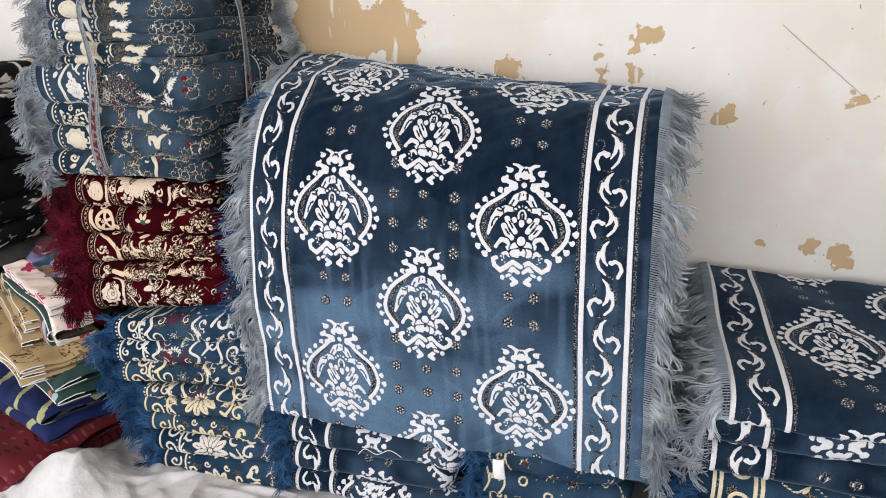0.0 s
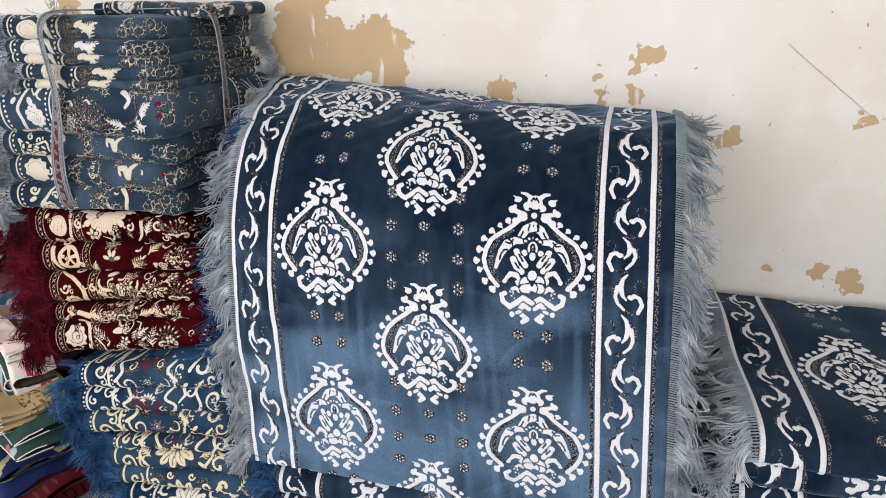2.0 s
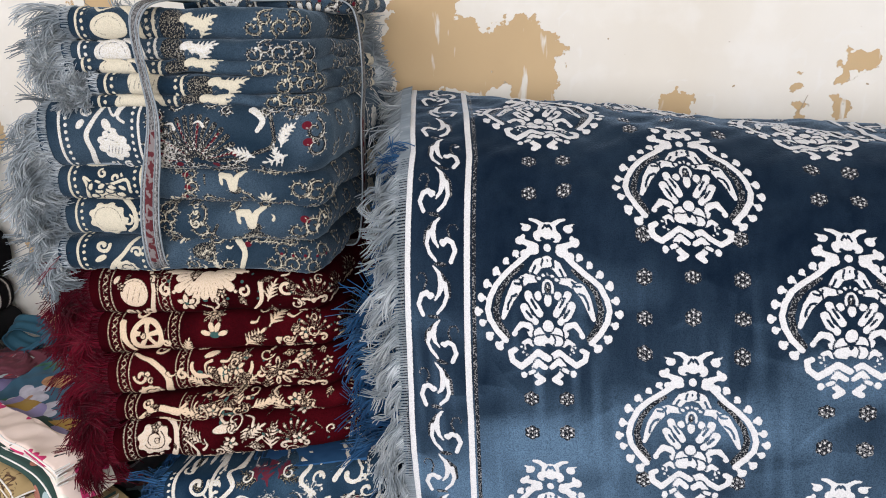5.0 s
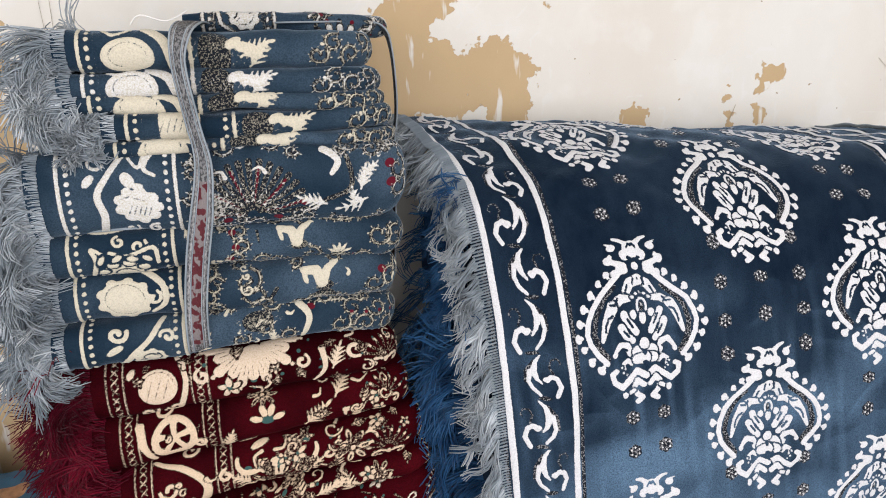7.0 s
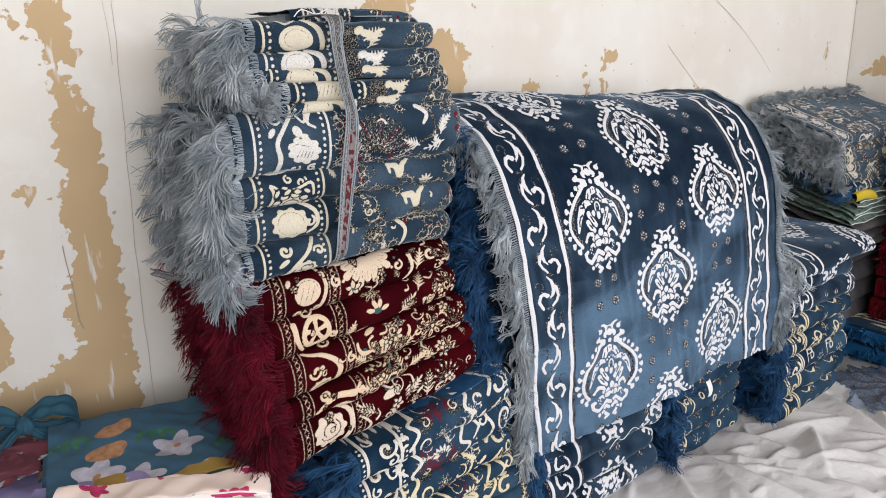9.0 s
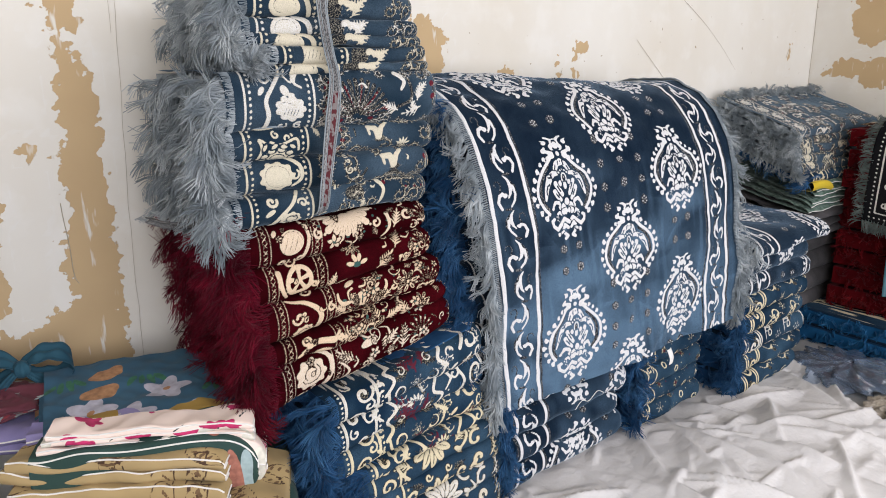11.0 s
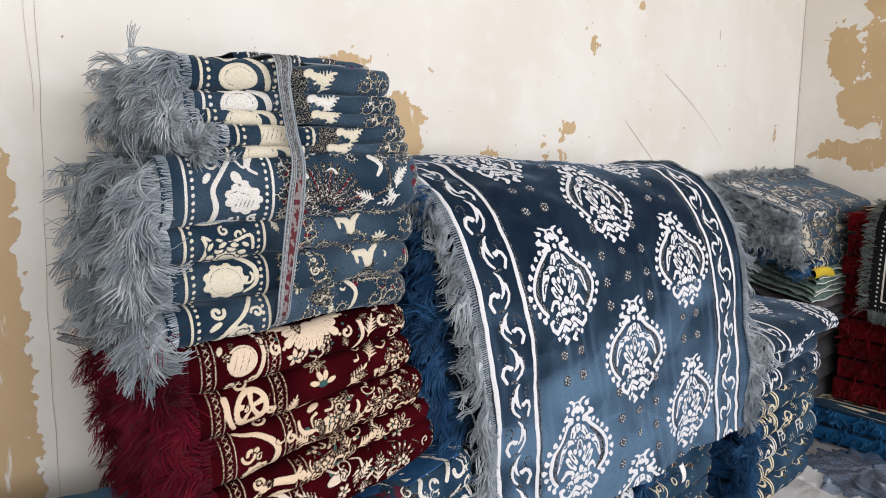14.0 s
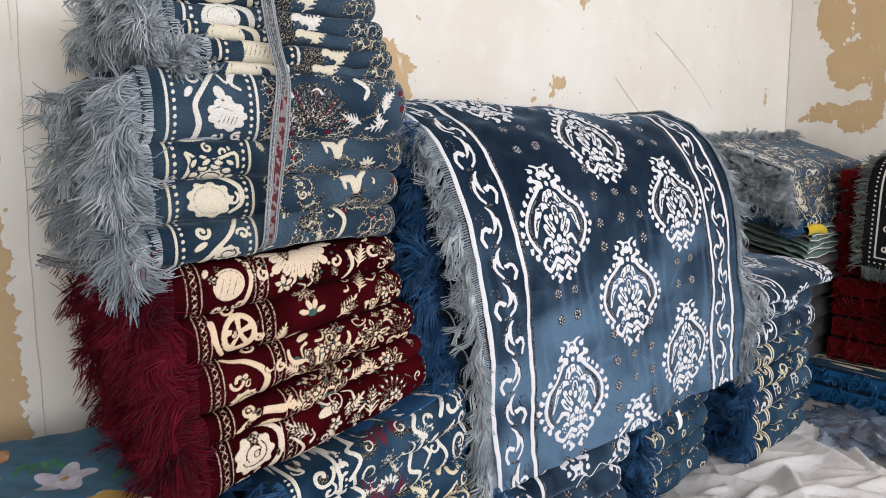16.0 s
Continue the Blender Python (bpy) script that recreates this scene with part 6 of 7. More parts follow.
# ---- far corner piles ----
z = 0.795
for k in range(5):
    h = (0.045, 0.038, 0.038, 0.038, 0.045)[k]
    folded_rug(0.77, 1.66, 1.67 + 0.012 * k, 2.12, z, z + h, "steel", VELVET_STEEL, GREY_YARN, "folded steel-blue rug with cream flowers in the corner", 300 + k, "steel rugs in the corner", tufts=(75, 7), length=0.066, thick=0.0011, step=0.0045, shift=0.05 + 0.1 * k, lift=0.135, rings=80 if k == 4 else 0, stroked=0.30)
    z += h
folded_rug(0.83, 1.6, 1.66, 2.1, 0.752, 0.800, "blue", VELVET_BLUE, TEAL_YARN, "folded teal rug under the corner bundle", 308, tufts=(70, 6), length=0.09, step=0.008, lift=0.12)
# the shaggy far edges of the corner bundle, along the wall
rr = np.random.RandomState(309)
edge = thing("rug_edge", (1.2, 2.10, 1.10), "grey-blue shaggy fringe of the rug against the wall", "rug")
roots = np.stack([np.sort(rr.uniform(0.80, 1.66, 260)), rr.uniform(2.06, 2.11, 260), 1.126 + rr.uniform(-0.012, 0.018, 260)], 1)
strands("fringe", roots, np.stack([rr.normal(-0.2, 0.4, 260), rr.normal(-0.1, 0.4, 260), np.full(260, 0.55)], 1), 0.042, 1.2, 0.0012, GREY_YARN, edge, 310, per=8, seg=4, curl=2.2, spread=0.4, loose=0.06)


def print_tile(seed, scale, n):
    r = random.Random(seed)
    t = Tile(1.25, 0.62, 0.003)
    for _ in range(n):
        x, y, s = r.uniform(0, 1.25), r.uniform(0, 0.62), scale * r.uniform(0.7, 1.2)
        kind = r.choice("fffls")
        if kind == "f":
            a = r.uniform(0, 70)
            for k in range(5):
                t.blob("c" if r.random() < 0.55 else "r", x + 0.6 * s * math.cos(radians(a + 72 * k)), y + 0.6 * s * math.sin(radians(a + 72 * k)), 0.55 * s, 0.36 * s, a + 72 * k)
            t.blob("d", x, y, 0.2 * s)
        elif kind == "l":
            for k in range(3):
                a = r.uniform(0, 360)
                t.blob("d", x + 0.5 * s * math.cos(radians(a)), y + 0.5 * s * math.sin(radians(a)), 0.6 * s, 0.15 * s, a)
        else:
            spray(t, x, y, 1.6 * s, r.uniform(0, 360), r, "d")
    return t


PINK = printed("pink_floral_cotton", (0.74, 0.60, 0.52), (0.75, 0.71, 0.60), (0.04, 0.05, 0.045), (0.60, 0.04, 0.15))
GREEN = printed("dark_green_floral_cotton", (0.022, 0.050, 0.042), (0.36, 0.46, 0.46), (0.05, 0.09, 0.07), (0.42, 0.17, 0.12))
NAVY_PRINT = printed("navy_floral_cotton", (0.034, 0.088, 0.135), (0.48, 0.46, 0.52), (0.05, 0.16, 0.09), (0.46, 0.24, 0.12))
TAN_PRINT = printed("tan_leaf_cotton", (0.34, 0.245, 0.115), (0.40, 0.30, 0.17), (0.085, 0.045, 0.025), (0.17, 0.10, 0.05))
LILAC = cloth("lilac_cotton", (0.22, 0.19, 0.36), (0.30, 0.26, 0.44))
PIPING = cloth("white_piping", (0.70, 0.67, 0.62), (0.78, 0.75, 0.70), 30)
OCHRE = cloth("ochre_cotton", (0.30, 0.17, 0.035), (0.38, 0.24, 0.06))
MINT = cloth("green_grey_cotton", (0.05, 0.10, 0.07), (0.20, 0.27, 0.22), 60)
MAUVE = cloth("mauve_grey_cotton", (0.045, 0.042, 0.042), (0.095, 0.085, 0.085), 8)
NAVY_PLUSH = printed("navy_plush", (0.007, 0.014, 0.07), (0.42, 0.42, 0.20), (0.02, 0.03, 0.12), (0.02, 0.03, 0.16))
WINE_PLUSH = printed("wine_plush", (0.095, 0.005, 0.010), (0.20, 0.05, 0.04), (0.02, 0.002, 0.003), (0.10, 0.01, 0.012))
TEAL_CLOTH = cloth("teal_cotton", (0.014, 0.055, 0.085), (0.03, 0.095, 0.13))
YELLOW = cloth("yellow_cotton", (0.55, 0.38, 0.02), (0.62, 0.46, 0.04))
PALE_TEAL = cloth("pale_teal_cotton", (0.08, 0.18, 0.22), (0.11, 0.23, 0.27))
TARP = cloth("white_sheeting", (0.56, 0.535, 0.515), (0.68, 0.655, 0.63), 3.0, 0.5, 14.0)
GREEN_T = print_tile(2, 0.050, 34)


def blossom_tile():
    """Cream-pink cotton: small magenta blossoms, thin dark stems, pale patches."""
    r = random.Random(12)
    t = Tile(1.25, 0.62, 0.003)
    for _ in range(26):
        x, y = r.uniform(0, 1.25), r.uniform(0, 0.62)
        t.blob("c", x, y, r.uniform(0.02, 0.05), r.uniform(0.01, 0.03), r.uniform(0, 180))
    for _ in range(80):
        x, y, a = r.uniform(0.05, 1.2), r.uniform(0.03, 0.59), r.uniform(20, 90)
        t.line("d", [(x, y), (x + 0.035 * math.cos(radians(a)), y + 0.035 * math.sin(radians(a)))], 0.0030, 0.0022)
    for _ in range(75):
        x, y, a = r.uniform(0.05, 1.2), r.uniform(0.03, 0.59), r.uniform(0, 360)
        for k in range(5):
            t.blob("r", x + 0.017 * math.cos(radians(a + 50 * k)), y + 0.014 * math.sin(radians(a + 50 * k)), 0.018, 0.0085, a + 50 * k)
    return t


def vine_tile():
    """Tan cotton: brown leaf outlines drawn in thin curved strokes."""
    r = random.Random(21)
    t = Tile(1.25, 0.62, 0.003)
    for _ in range(70):
        x, y, a, s = r.uniform(0.05, 1.2), r.uniform(0.04, 0.58), r.uniform(0, 6.28), r.uniform(0.03, 0.06)
        for bow in (-0.45, 0.45):
            t.curve("d", [(x, y), (x + s * math.cos(a + bow), y + s * math.sin(a + bow)), (x + 1.9 * s * math.cos(a), y + 1.9 * s * math.sin(a))], 0.0032, 0.0022)
        for k in range(4):
            q = 0.4 * s * (k + 1)
            t.line("r", [(x + q * math.cos(a), y + q * math.sin(a)), (x + q * math.cos(a) + 0.3 * s * math.cos(a + 1), y + q * math.sin(a) + 0.3 * s * math.sin(a + 1))], 0.004, 0.003)
    for _ in range(8):
        t.blob("r", r.uniform(0, 1.25), r.uniform(0, 0.62), 0.03, 0.016, r.uniform(0, 180))
    return t


def leafy_tile():
    """Navy cotton: broad orange petals, pale flowers with a dark eye, green leaves."""
    r = random.Random(5)
    t = Tile(1.25, 0.62, 0.003)
    spots = [(0.62, 0.50, "d"), (0.84, 0.40, "c"), (0.67, 0.36, "c"), (0.69, 0.43, "r"), (0.71, 0.505, "r"), (0.75, 0.305, "c"), (0.80, 0.47, "d"), (0.64, 0.33, "d"), (0.58, 0.27, "c")]
    spots += [(r.uniform(0.02, 1.2), r.uniform(0.02, 0.6), r.choice("rcdd")) for _ in range(60)]
    for n, (x, y, ch) in enumerate(spots):
        if n > 8 and min(math.hypot(x - a, y - b) for a, b, _ in spots[:n]) < 0.085:
            continue
        if ch == "r":
            t.blob("r", x, y, 0.042, 0.026, r.uniform(-10, 25))
            t.blob("r", x + 0.02, y + 0.012, 0.028, 0.018, r.uniform(0, 60))
        elif ch == "c":
            for k in range(5):
                t.blob("c", x + 0.030 * math.cos(1.2566 * k), y + 0.026 * math.sin(1.2566 * k), 0.030, 0.018, 72 * k)
            t.blob("r", x, y, 0.010, 0.008)
        else:
            for k in range(4):
                t.blob("d", x + 0.022 * (k - 1.5), y - 0.010, 0.026, 0.0075, 60 + 22 * k)
    return t


PINK_T, NAVY_T, TAN_T = blossom_tile(), leafy_tile(), vine_tile()

CURVES_T, DASHES_T = Tile(1.25, 0.62, 0.003), Tile(1.25, 0.62, 0.003)
for n in range(9):
    CURVES_T.curve("c", [(0.14 * n, 0.02), (0.14 * n + 0.05, 0.14), (0.14 * n + 0.01, 0.27), (0.14 * n + 0.07, 0.40), (0.14 * n + 0.02, 0.60)], 0.012, 0.008)
    for e in range(20):
        DASHES_T.blob("c", 0.14 * n + 0.04 + 0.01 * math.sin(e), 0.03 * e, 0.013, 0.006, 20)
        DASHES_T.blob("d", 0.14 * n + 0.10, 0.03 * e + 0.01, 0.03, 0.006, -15)


def folded_cloth(corner, size, turn, z0, z1, material, label, seed, tile=None, piping=True, group="", bend=0.0, layers=2, rim=24):
    """A folded sheet: rounded layers one over the other, a print on them and piping along the open edges. corner: its front right corner on the plan."""
    top = thing("folded_sheet", (corner[0], corner[1], z0), label, "bed linen", group)
    h = (z1 - z0) / layers
    c, s = math.cos(radians(turn)), math.sin(radians(turn))
    for k in range(layers):
        W, D = size[0] - 0.012 * k, size[1] - 0.01 * k
        n = 46 if tile is None else int(np.clip(W / 0.0055, 40, 90))
        rows = 18 if tile is None else int(np.clip(0.85 * D / 0.0055, 18, 55))
        a = np.linspace(0, 1, n)
        th = np.linspace(0, 1, 26)
        # closed section round the layer's edge: bottom, rounded rim, top
        X, V = np.meshgrid(np.linspace(-W, 0, n), np.concatenate([np.linspace(0.95, 0.1, 18), 0.1 * (1 - np.sin(np.linspace(0, math.pi, 15)[1:-1])), np.linspace(0.1, 0.95, rows)]), indexing="ij")
        m = X.shape[1]
        zz = np.concatenate([np.zeros(18), (1 - np.cos(np.linspace(0, math.pi, 15)[1:-1])) / 2, np.ones(rows)])
        Y = V * D
        edge = np.clip(1 - (-X) / (0.5 * h + 1e-6), 0, 1)
        sq = np.sqrt(1 - np.clip(edge, 0, 1) ** 2 * 0.96)
        zloc = (zz - 0.5)[None] * sq + 0.5
        Z = z0 + k * h + zloc * h + 0.008 * wave(X + seed, Y, seed + k, 15) + bend * (Y / D) + 0.004 * wave(X, Y, seed + 3 + k, 38) * zz[None] + 0.0035 * (1 - 2 * np.abs(wave(X + 0.4 * Y, Y, seed + 7 + k, 24))) * zz[None] - 0.02 * np.clip(1 + X / 0.12, 0, 1) ** 2
        Y = Y + 0.006 * wave(X, 0 * X, seed + 11 + k, 21)
        P = np.stack([corner[0] + X * c - Y * s, corner[1] + X * s + Y * c, Z], -1)
        w = tile.sample(np.mod(X + 2 + 0.1 * k, 1.2), np.mod(Y + 0.13 * k + zz[None] * 0.03, 0.6)) if tile else None
        ob = link("layer", P, grid_faces(n, m), material, top, weave=w)
        if piping:
            curve_tube("piping", P[::2, rim], 0.0020, PIPING, ob)
            curve_tube("piping", P[-1, 14:40:2], 0.0020, PIPING, ob)
    return top


# ---- fabric piles by the wall ----
G = "folded bed linen beside the rugs"
folded_cloth((-1.85, 1.24), (0.95, 0.60), -12, 0.0, 0.13, WINE_PLUSH, "dark wine-red plush blanket at the pile's foot", 400, DASHES_T, False, G)
folded_cloth((-1.84, 1.38), (0.72, 0.46), -14, 0.13, 0.25, NAVY_PLUSH, "navy plush blanket folded in the linen pile", 401, CURVES_T, False, G)
folded_cloth((-1.80, 1.42), (0.62, 0.42), -20, 0.25, 0.36, GREEN, "dark green sheet with salmon flowers and white piping", 402, GREEN_T, True, G)
folded_cloth((-1.86, 1.36), (0.50, 0.30), -26, 0.36, 0.425, TAN_PRINT, "folded tan leaf-print sheets with pale piping", 403, TAN_T, True, G, layers=3)
folded_cloth((-1.845, 1.495), (0.10, 0.13), -24, 0.40, 0.535, PINK, "end of the pink floral sheet round the green one", 413, PINK_T, True, G, layers=1)
folded_cloth((-1.868, 1.485), (0.46, 0.15), -26, 0.40, 0.545, GREEN, "dark green floral sheet with white piping on top", 405, GREEN_T, True, G, layers=1, rim=29)
folded_cloth((-1.862, 1.510), (0.44, 0.10), -25, 0.535, 0.580, PINK, "pink floral bed sheet folded on the linen pile", 404, PINK_T, True, G, layers=3, rim=27)
folded_cloth((-1.950, 1.462), (0.44, 0.13), -31, 0.425, 0.475, TAN_PRINT, "tan leaf-print sheet folded in front of the green one", 414, TAN_T, True, G, layers=1, rim=29)
folded_cloth((-1.945, 1.475), (0.46, 0.12), -33, 0.475, 0.525, TAN_PRINT, "tan leaf-print sheet with pale piping on top", 406, TAN_T, True, G, layers=2, rim=29)
folded_cloth((-1.84, 1.72), (0.50, 0.36), -10, 0.0, 0.485, MAUVE, "grey folded cloths under the floral sheets", 407, None, False, G, layers=6)
folded_cloth((-1.862, 1.62), (0.45, 0.07), -22, 0.485, 0.548, LILAC, "lilac cotton sheet folded beside the pink one", 412, None, True, G, layers=2)
folded_cloth((-1.865, 1.645), (0.34, 0.06), -20, 0.485, 0.552, OCHRE, "ochre cotton sheet showing beside the navy one", 411, None, False, G, layers=2)
folded_cloth((-1.82, 1.675), (0.45, 0.33), -10, 0.485, 0.548, NAVY_PRINT, "navy sheet with orange and white flowers", 408, NAVY_T, True, G, bend=0.035, layers=3)
folded_cloth((-2.04, 1.90), (0.13, 0.10), -28, 0.545, 0.556, NAVY_PRINT, "corner of a navy sheet edged with white piping", 415, None, True, G, layers=1)
folded_cloth((-2.15, 1.80), (0.35, 0.30), -24, 0.46, 0.525, LILAC, "lilac cotton sheet folded by the wall", 409, None, True, G)

# ---- the white sheeting on the floor ----
xs, ys = np.arange(-1.95, 1.45, 0.0095), np.arange(0.35, 1.66, 0.0095)
X, Y = np.meshgrid(xs, ys, indexing="ij")
ridge = np.zeros_like(X)
rr = np.random.RandomState(77)
for k in range(520):
    # one straight crease each: sharp on the crest, fading to both ends
    cx, cy, a, L, h, w = rr.uniform(-1.95, 1.45), rr.uniform(0.35, 1.66), rr.uniform(0, math.pi), rr.uniform(0.06, 0.30), rr.uniform(0.006, 0.040), rr.uniform(0.010, 0.040)
    s, d = (X - cx) * math.cos(a) + (Y - cy) * math.sin(a), -(X - cx) * math.sin(a) + (Y - cy) * math.cos(a)
    d = d + 0.10 * s * s
    ridge = np.maximum(ridge, h * np.clip(1 - abs(d) / (w * (1 + 2 * (d > 0))), 0, 1) ** 1.4 * np.clip(1 - (s / L) ** 2, 0, 1))
ridge = ridge + 0.004 * wave(X, Y, 41, 14)
heap = 0.14 * np.exp(-(((X + 1.72) / 0.14) ** 2 + ((Y - 1.34) / 0.13) ** 2)) + 0.05 * np.exp(-(((X + 0.2) / 0.5) ** 2 + ((Y - 1.15) / 0.3) ** 2))
Z = 0.006 + ridge * np.clip((1.62 - Y) / 0.12, 0.1, 1) + heap
quads = grid_faces(len(xs), len(ys))
# its rumpled right-hand border runs aslant; bare floor lies beyond
inside = (X - 0.30 - 0.62 * (Y - 1.03) - 0.02 * wave(X, Y, 44, 22)).ravel() < 0
sheet = link("white_sheeting", np.stack([X, Y, Z], -1), quads[inside[quads].all(1)], TARP)
sol = sheet.modifiers.new("thickness", "SOLIDIFY")
sol.thickness, sol.offset = 0.003, -1
tagged(sheet, "crumpled white plastic sheeting spread on the floor", "sheeting")

# ---- more in the far corner ----
G2 = "folded cloths in the corner"
folded_cloth((1.45, 1.64), (0.62, 0.44), 0, 0.62, 0.755, MINT, "grey-green folded cloths under the corner rugs", 420, None, True, G2, layers=6, bend=0.10)
folded_cloth((1.50, 1.62), (0.68, 0.44), 0, 0.50, 0.615, MAUVE, "mauve-grey folded cloths under the green ones", 421, None, False, G2, layers=3, bend=0.10)
folded_cloth((1.50, 1.68), (0.66, 0.42), 0, 0.0, 0.50, MAUVE, "dark folded cloths at the foot of the corner pile", 422, None, False, G2, layers=5, bend=0.05)
folded_cloth((1.02, 1.63), (0.19, 0.12), 0, 0.728, 0.765, YELLOW, "bright yellow folded cloth among the corner rugs", 423, None, False, layers=1)

z = 0.15
for k in range(9):
    h = 0.094
    folded_rug(1.10 + 0.012 * (k % 3), 1.68, 0.95, 1.64 - 0.01 * (k % 2), z, z + h, "red", VELVET_RED, SCARLET_YARN, "folded scarlet rug with shaggy fringe by the side wall", 500 + k, "scarlet rugs by the side wall", tufts=(130, 3), length=0.060, step=0.016, thick=0.0030)
    z += h
z = 0.0
for k in range(2):
    folded_rug(0.93 + 0.02 * k, 1.66, 0.92, 1.76 - 0.02 * k, z, z + 0.072, "blue", VELVET_BLUE, BRIGHT_BLUE_YARN, "folded bright blue rug on the floor by the side wall", 520 + k, "blue rugs by the side wall", tufts=(150, 3), length=0.050, step=0.016, thick=0.0026)
    z += 0.072


def hanging_rug():
    """Black rug with a cream border, hung over the scarlet pile."""
    sec, q = spline([(1.48, 1.035), (1.24, 1.045), (1.11, 1.03), (1.035, 0.95), (1.015, 0.80), (1.005, 0.60)], 150)
    p = np.linspace(0, 0.55, 150)
    t = Tile(0.55, 0.95, 0.003)
    for inset, w in ((0.05, 0.004), (0.12, 0.004), (0.145, 0.008)):
        t.line("c", [(inset, 0.0), (inset, 0.95 - inset), (0.55, 0.95 - inset)], w)
    for k in range(42):
        t.blob("c", 0.030, 0.022 * k, 0.0055)
        t.blob("c", 0.022 * k + 0.03, 0.925, 0.0055)
    rng = random.Random(5)
    for k in range(9):
        t.spiral("c", 0.086, 0.06 + 0.10 * k, 0.004, 0.022, 0, 420 * (-1) ** k, 0.0045, 0.003, 22)
        t.spiral("c", 0.10 + 0.10 * k, 0.862, 0.004, 0.022, 0, 420 * (-1) ** k, 0.0045, 0.003, 22)
        palmette(t, 0.25 + 0.12 * (k % 3), 0.72 - 0.14 * (k // 3), 0.05, 1, 8)
        t.spiral("c", 0.31 + 0.12 * (k % 3), 0.66 - 0.14 * (k // 3), 0.004, 0.03, 0, 400, 0.005, 0.003, 20)
        t.blob("r", 0.20 + 0.11 * (k % 3), 0.78 - 0.14 * (k // 3), 0.012)
    P = np.zeros((150, 150, 3))
    P[..., 0], P[..., 2] = sec[None, :, 0], sec[None, :, 1]
    P[..., 1] = 1.49 - p[:, None]
    P[..., 2] -= 0.10 * p[:, None] * np.linspace(0, 1, 150)[None]
    P[..., 0] += 0.012 * wave(P[..., 1], P[..., 2], 61, 9)
    scale = 0.95 / q[-1]
    w = t.sample(np.broadcast_to(p[:, None], (150, 150)), np.broadcast_to((q * scale)[None], (150, 150)))
    top = thing("hanging_rug", (1.2, 1.2, 0.5), "black rug with cream border hung over scarlet rugs", "rug")
    face = link("velvet_face", P, grid_faces(150, 150), VELVET_BLACK, top, weave=w)
    sol = face.modifiers.new("thickness", "SOLIDIFY")
    sol.thickness, sol.offset = 0.008, 0
    for edge, d in ((P[0], (0, 0.8, -0.1)), (P[:, -1], (-0.1, 0, -1))):
        pick = np.linspace(1, 148, 90).astype(int)
        strands("fringe", edge[pick], np.tile(np.array(d), (90, 1)), 0.055, 0.4, 0.0017, OLIVE_YARN, top, 71, per=6, curl=0.8, spread=0.2)


hanging_rug()


def strip(name, points, across, width, material, label, category):
    c, s = spline(points, 50)
    k = np.linspace(-1, 1, 9)
    P = c[:, None] + np.array(across)[None, None] * (k[None, :, None] * width / 2)
    P[..., 0] += 0.008 * np.sin(5 * k)[None]
    ob = link(name, P, grid_faces(50, 9), material)
    sol = ob.modifiers.new("thickness", "SOLIDIFY")
    sol.thickness, sol.offset = 0.003, 0
    return tagged(ob, label, category)


strip("cloth_strip", [(1.04, 1.33, 0.60), (1.025, 1.33, 0.50), (1.015, 1.325, 0.38), (1.015, 1.32, 0.27)], (0, 1, 0), 0.075, PALE_TEAL, "pale teal cloth strip hanging from the scarlet pile", "cloth")

# ---- black rugs beyond the linen ----
BLACK = "folded black velvet rug beyond the linen pile"
folded_cloth((-2.40, 1.76), (0.7, 0.38), 0, 0.0, 0.58, MAUVE, "dark folded cloths under the black rugs", 430, None, False, layers=6)
for k, (lo, hi, style) in enumerate(((0.58, 0.66, "gold"), (0.66, 0.76, "gold"), (0.76, 0.90, ""), (0.90, 1.06, ""), (1.06, 1.15, "shell"), (1.15, 1.24, "shell"))):
    folded_rug(-3.0, -2.38 - 0.02 * (k % 2), 1.74, 2.13, lo, hi, style or "gold", VELVET_BLACK, BLACK_YARN, BLACK, 540 + k, "black rugs beyond the linen", tufts=(0, 0), step=0.008, tile=None if style else Tile(1.25, 0.62, 0.02))

# ---- teal cloth tossed by the wall ----


def crumpled(name, centre, size, material, label, seed, folds=9):
    """A loosely bunched cloth: a lumpy closed form with deep folds."""
    u, v = np.meshgrid(np.linspace(0, 2 * math.pi, 96), np.linspace(0.03, math.pi - 0.03, 60), indexing="ij")
    rad = 1 + 0.24 * wave(np.cos(u) * 2, v * 1.4 + np.sin(u) * 2, seed, 2.6) + 0.10 * wave(np.cos(u) * 3, v * 2 + np.sin(u) * 3, seed + 2, 6.0) + 0.13 * np.sin(folds * u + 3 * np.sin(2 * v) + 2 * v) * np.sin(v)
    P = np.stack([rad * np.sin(v) * np.cos(u) * size[0], rad * np.sin(v) * np.sin(u) * size[1], np.maximum(rad * np.cos(v), -0.55) * size[2]], -1) + np.array(centre)
    return tagged(link(name, P, grid_faces(96, 60), material, weave=print_tile(9, 0.016, 260).sample(np.mod(u * 0.1, 1.2), np.mod(v * 0.12, 0.6)) if folds == 7 else None), label, "cloth")


SCARF_PRINT = printed("woven_scarf", (0.10, 0.025, 0.035), (0.32, 0.36, 0.34), (0.03, 0.05, 0.09), (0.30, 0.05, 0.06))


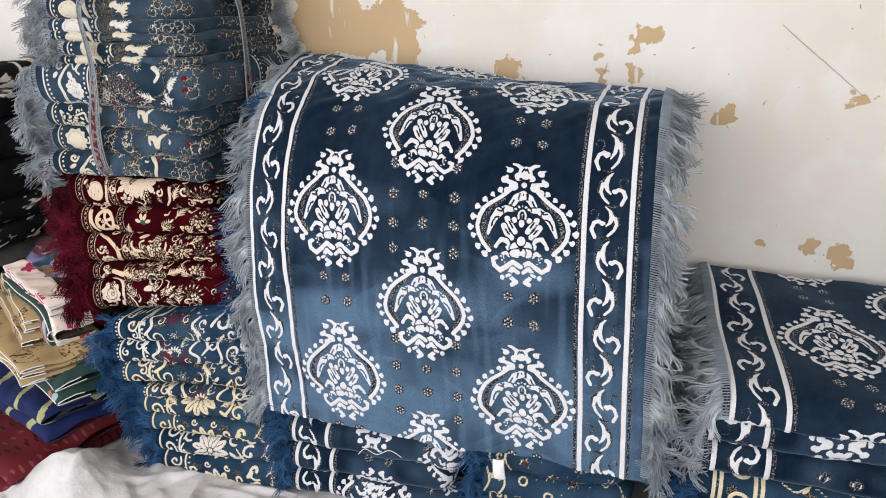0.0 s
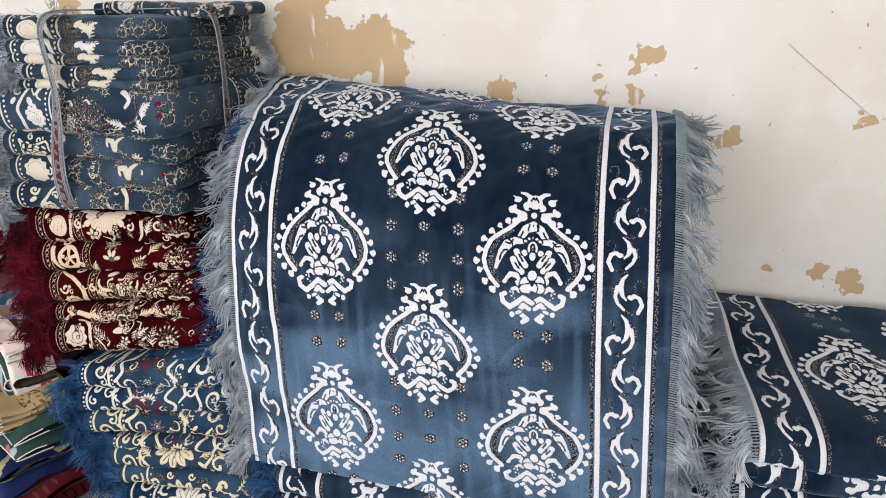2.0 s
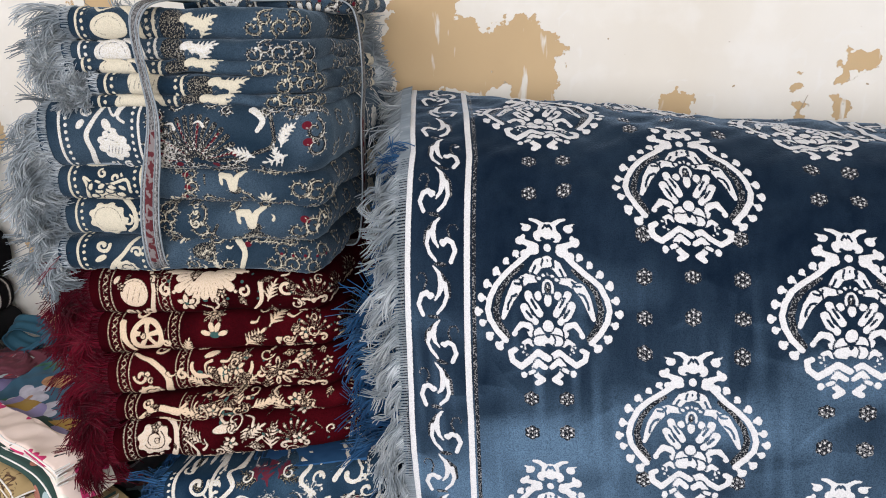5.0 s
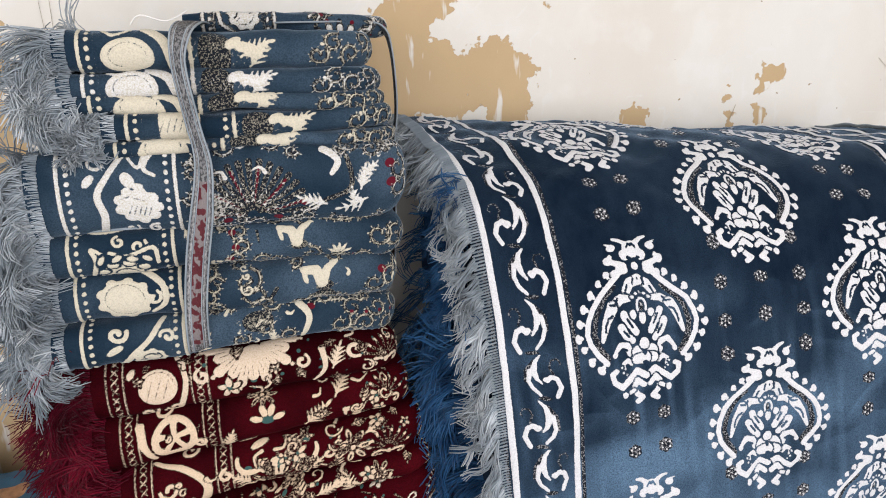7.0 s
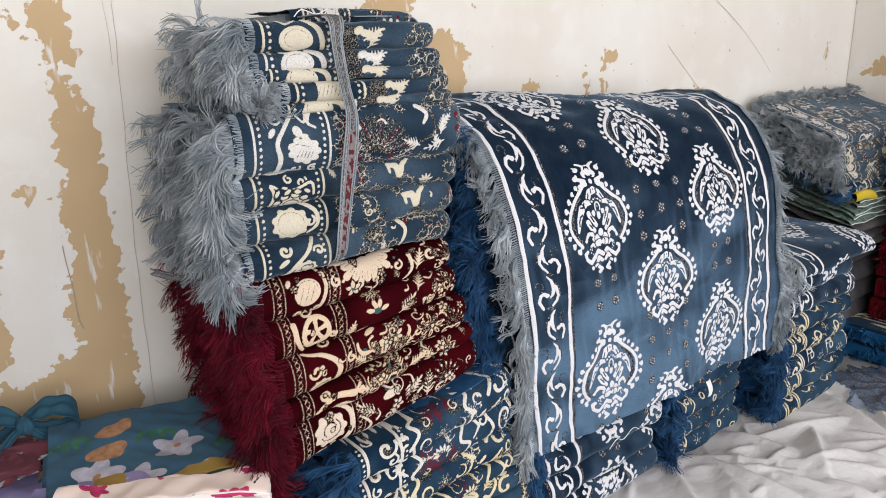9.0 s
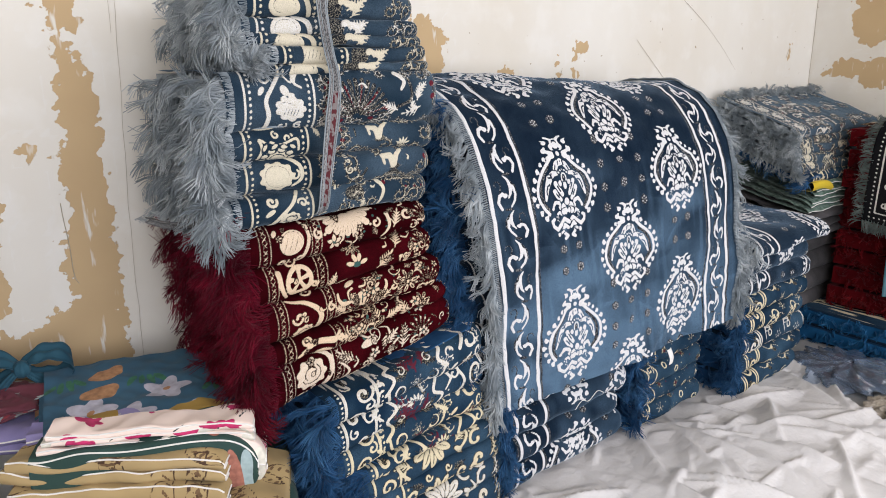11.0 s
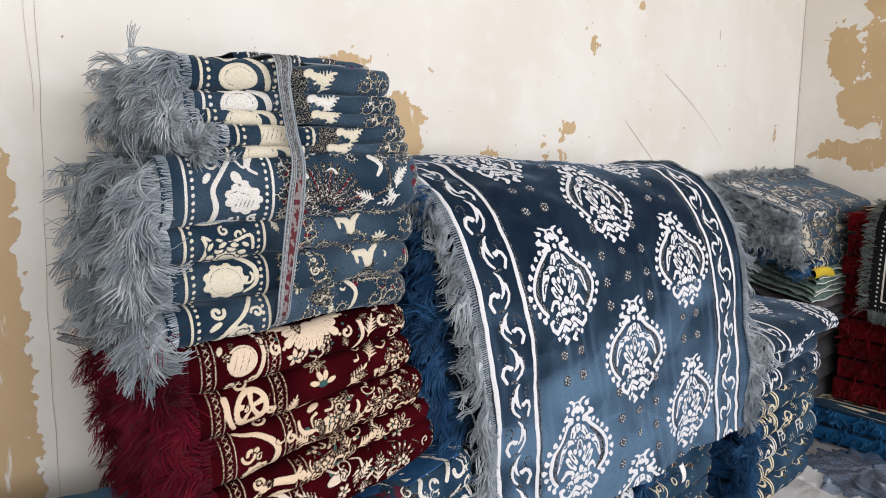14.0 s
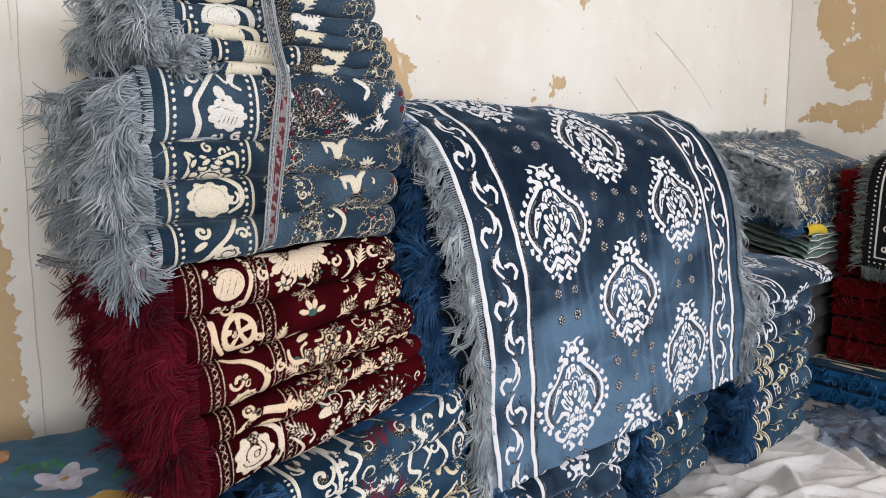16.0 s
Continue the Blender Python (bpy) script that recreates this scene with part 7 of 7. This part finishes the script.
def tied_bow(x, y, z):
    """A cloth bow: a knot, two bent loops of flat band and two loose tails, resting on the linen."""
    top = thing("cloth_bow", (x, y, z - 0.05), "teal cotton band tied in a bow on the linen", "cloth")
    runs = [("loop", [(0, 0, 0), (0.04, -0.02, 0.032), (0.09, -0.03, 0.026), (0.110, -0.03, -0.008), (0.07, -0.02, -0.036), (0, 0, -0.005)], 0.060),
            ("loop", [(0, 0, 0), (-0.04, -0.01, 0.034), (-0.09, -0.02, 0.038), (-0.12, -0.02, 0.010), (-0.08, -0.01, -0.032), (0, 0, -0.005)], 0.060),
            ("tail", [(0, -0.01, 0), (0.03, -0.03, -0.030), (0.05, -0.05, -0.050), (0.09, -0.06, -0.052)], 0.040),
            ("tail", [(0, -0.01, 0), (-0.04, -0.04, -0.025), (-0.09, -0.06, -0.045), (-0.16, -0.07, -0.050)], 0.040)]
    for n, (name, pts, width) in enumerate(runs):
        c, q = spline(pts, 60)
        k = np.linspace(-1, 1, 11)
        pinch = 0.45 + 0.55 * np.clip(np.sin(math.pi * q / q[-1]) * 1.6, 0, 1) if name == "loop" else 0.5 + 0.5 * q / q[-1]
        P = np.array((x, y, z)) + c[:, None] + np.array((0.1, 0.86, 0.5))[None, None] * (k[None, :, None] * (pinch * width / 2)[:, None, None])
        P[..., 2] += 0.005 * wave(P[..., 0], P[..., 1], 80 + n, 70) + 0.004 * np.cos(6 * k)[None]
        band_ob = link(name, P, grid_faces(60, 11), TEAL_CLOTH, top)
        sol = band_ob.modifiers.new("thickness", "SOLIDIFY")
        sol.thickness, sol.offset = 0.0022, 0
    u, v = np.meshgrid(np.linspace(0, 2 * math.pi, 28), np.linspace(0.05, math.pi - 0.05, 18), indexing="ij")
    rad = 1 + 0.10 * np.sin(7 * u)
    link("knot", np.stack([x + 0.020 * rad * np.sin(v) * np.cos(u), y - 0.012 + 0.024 * rad * np.sin(v) * np.sin(u), z + 0.022 * np.cos(v)], -1), grid_faces(28, 18), TEAL_CLOTH, top)


tied_bow(-2.235, 2.05, 0.605)
crumpled("bunched_scarf", (-2.29, 2.00, 0.545), (0.14, 0.085, 0.030), SCARF_PRINT, "crumpled wine-red patterned scarf under the teal cloth", 83, 7)

# ---- small things ----


def plastic():
    m, nt, b = nodes_of("clear_plastic", 0.12, gloss=0.5)
    b.inputs["Transmission Weight"].default_value = 0.85
    b.inputs["Base Color"].default_value = (0.42, 0.50, 0.62, 1)
    b.inputs["IOR"].default_value = 1.2
    bump(nt, b, tex_noise(nt, 30.0, 4.0), 0.8, 0.01)
    return m


def tag(place, turn, label, size=(0.030, 0.055)):
    """A small cloth label, bent a little, stitched along its upper edge."""
    u, v = np.meshgrid(np.linspace(-1, 1, 9), np.linspace(0, 1, 13), indexing="ij")
    P = np.stack([u * size[0] / 2 + 0.006 * v * v, -0.012 * np.sin(2.4 * v) + 0.003 * u * u, -v * size[1]], -1)
    ob = link("cloth_label", P, grid_faces(9, 13), PIPING)
    sol = ob.modifiers.new("thickness", "SOLIDIFY")
    sol.thickness, sol.offset = 0.0012, 0
    ob.matrix_basis = pose(*place, 0, 0, turn)
    return tagged(ob, label, "label")


tag((-0.375, 1.485, 0.345), 12, "white cloth label hanging out of the blue rugs")


def loose_thread(points, label):
    line, _ = spline(points, 40)
    return tagged(curve_tube("loose_thread", line, 0.0011, PIPING), label, "thread")


loose_thread([(-0.80, 1.525, 0.235), (-0.775, 1.52, 0.262), (-0.74, 1.522, 0.25), (-0.70, 1.522, 0.272), (-0.665, 1.525, 0.255)], "loose white thread on the navy rugs")
loose_thread([(-1.66, 1.64, 1.487), (-1.645, 1.635, 1.50), (-1.61, 1.64, 1.492), (-1.58, 1.64, 1.506)], "loose pale thread on the bundle's top")
strip("strap_end", [(-1.80, 1.66, 0.978), (-1.86, 1.70, 0.976), (-1.92, 1.75, 0.972), (-1.96, 1.78, 0.985)], (0.2, 0.3, 0.9), 0.018, WEBBING, "loose end of a dark woven strap", "strap")
bag = crumpled("plastic_bag", (0.66, 1.30, 0.030), (0.20, 0.22, 0.040), plastic(), "clear crumpled plastic bag on the bare floor", 91, 13)
SACKING = cloth("beige_sacking", (0.26, 0.22, 0.17), (0.42, 0.37, 0.30), 70, 0.85, 60.0)
crumpled("sacking", (0.47, 1.03, 0.020), (0.12, 0.10, 0.028), SACKING, "frayed beige sacking lying beside the sheeting", 97, 11)
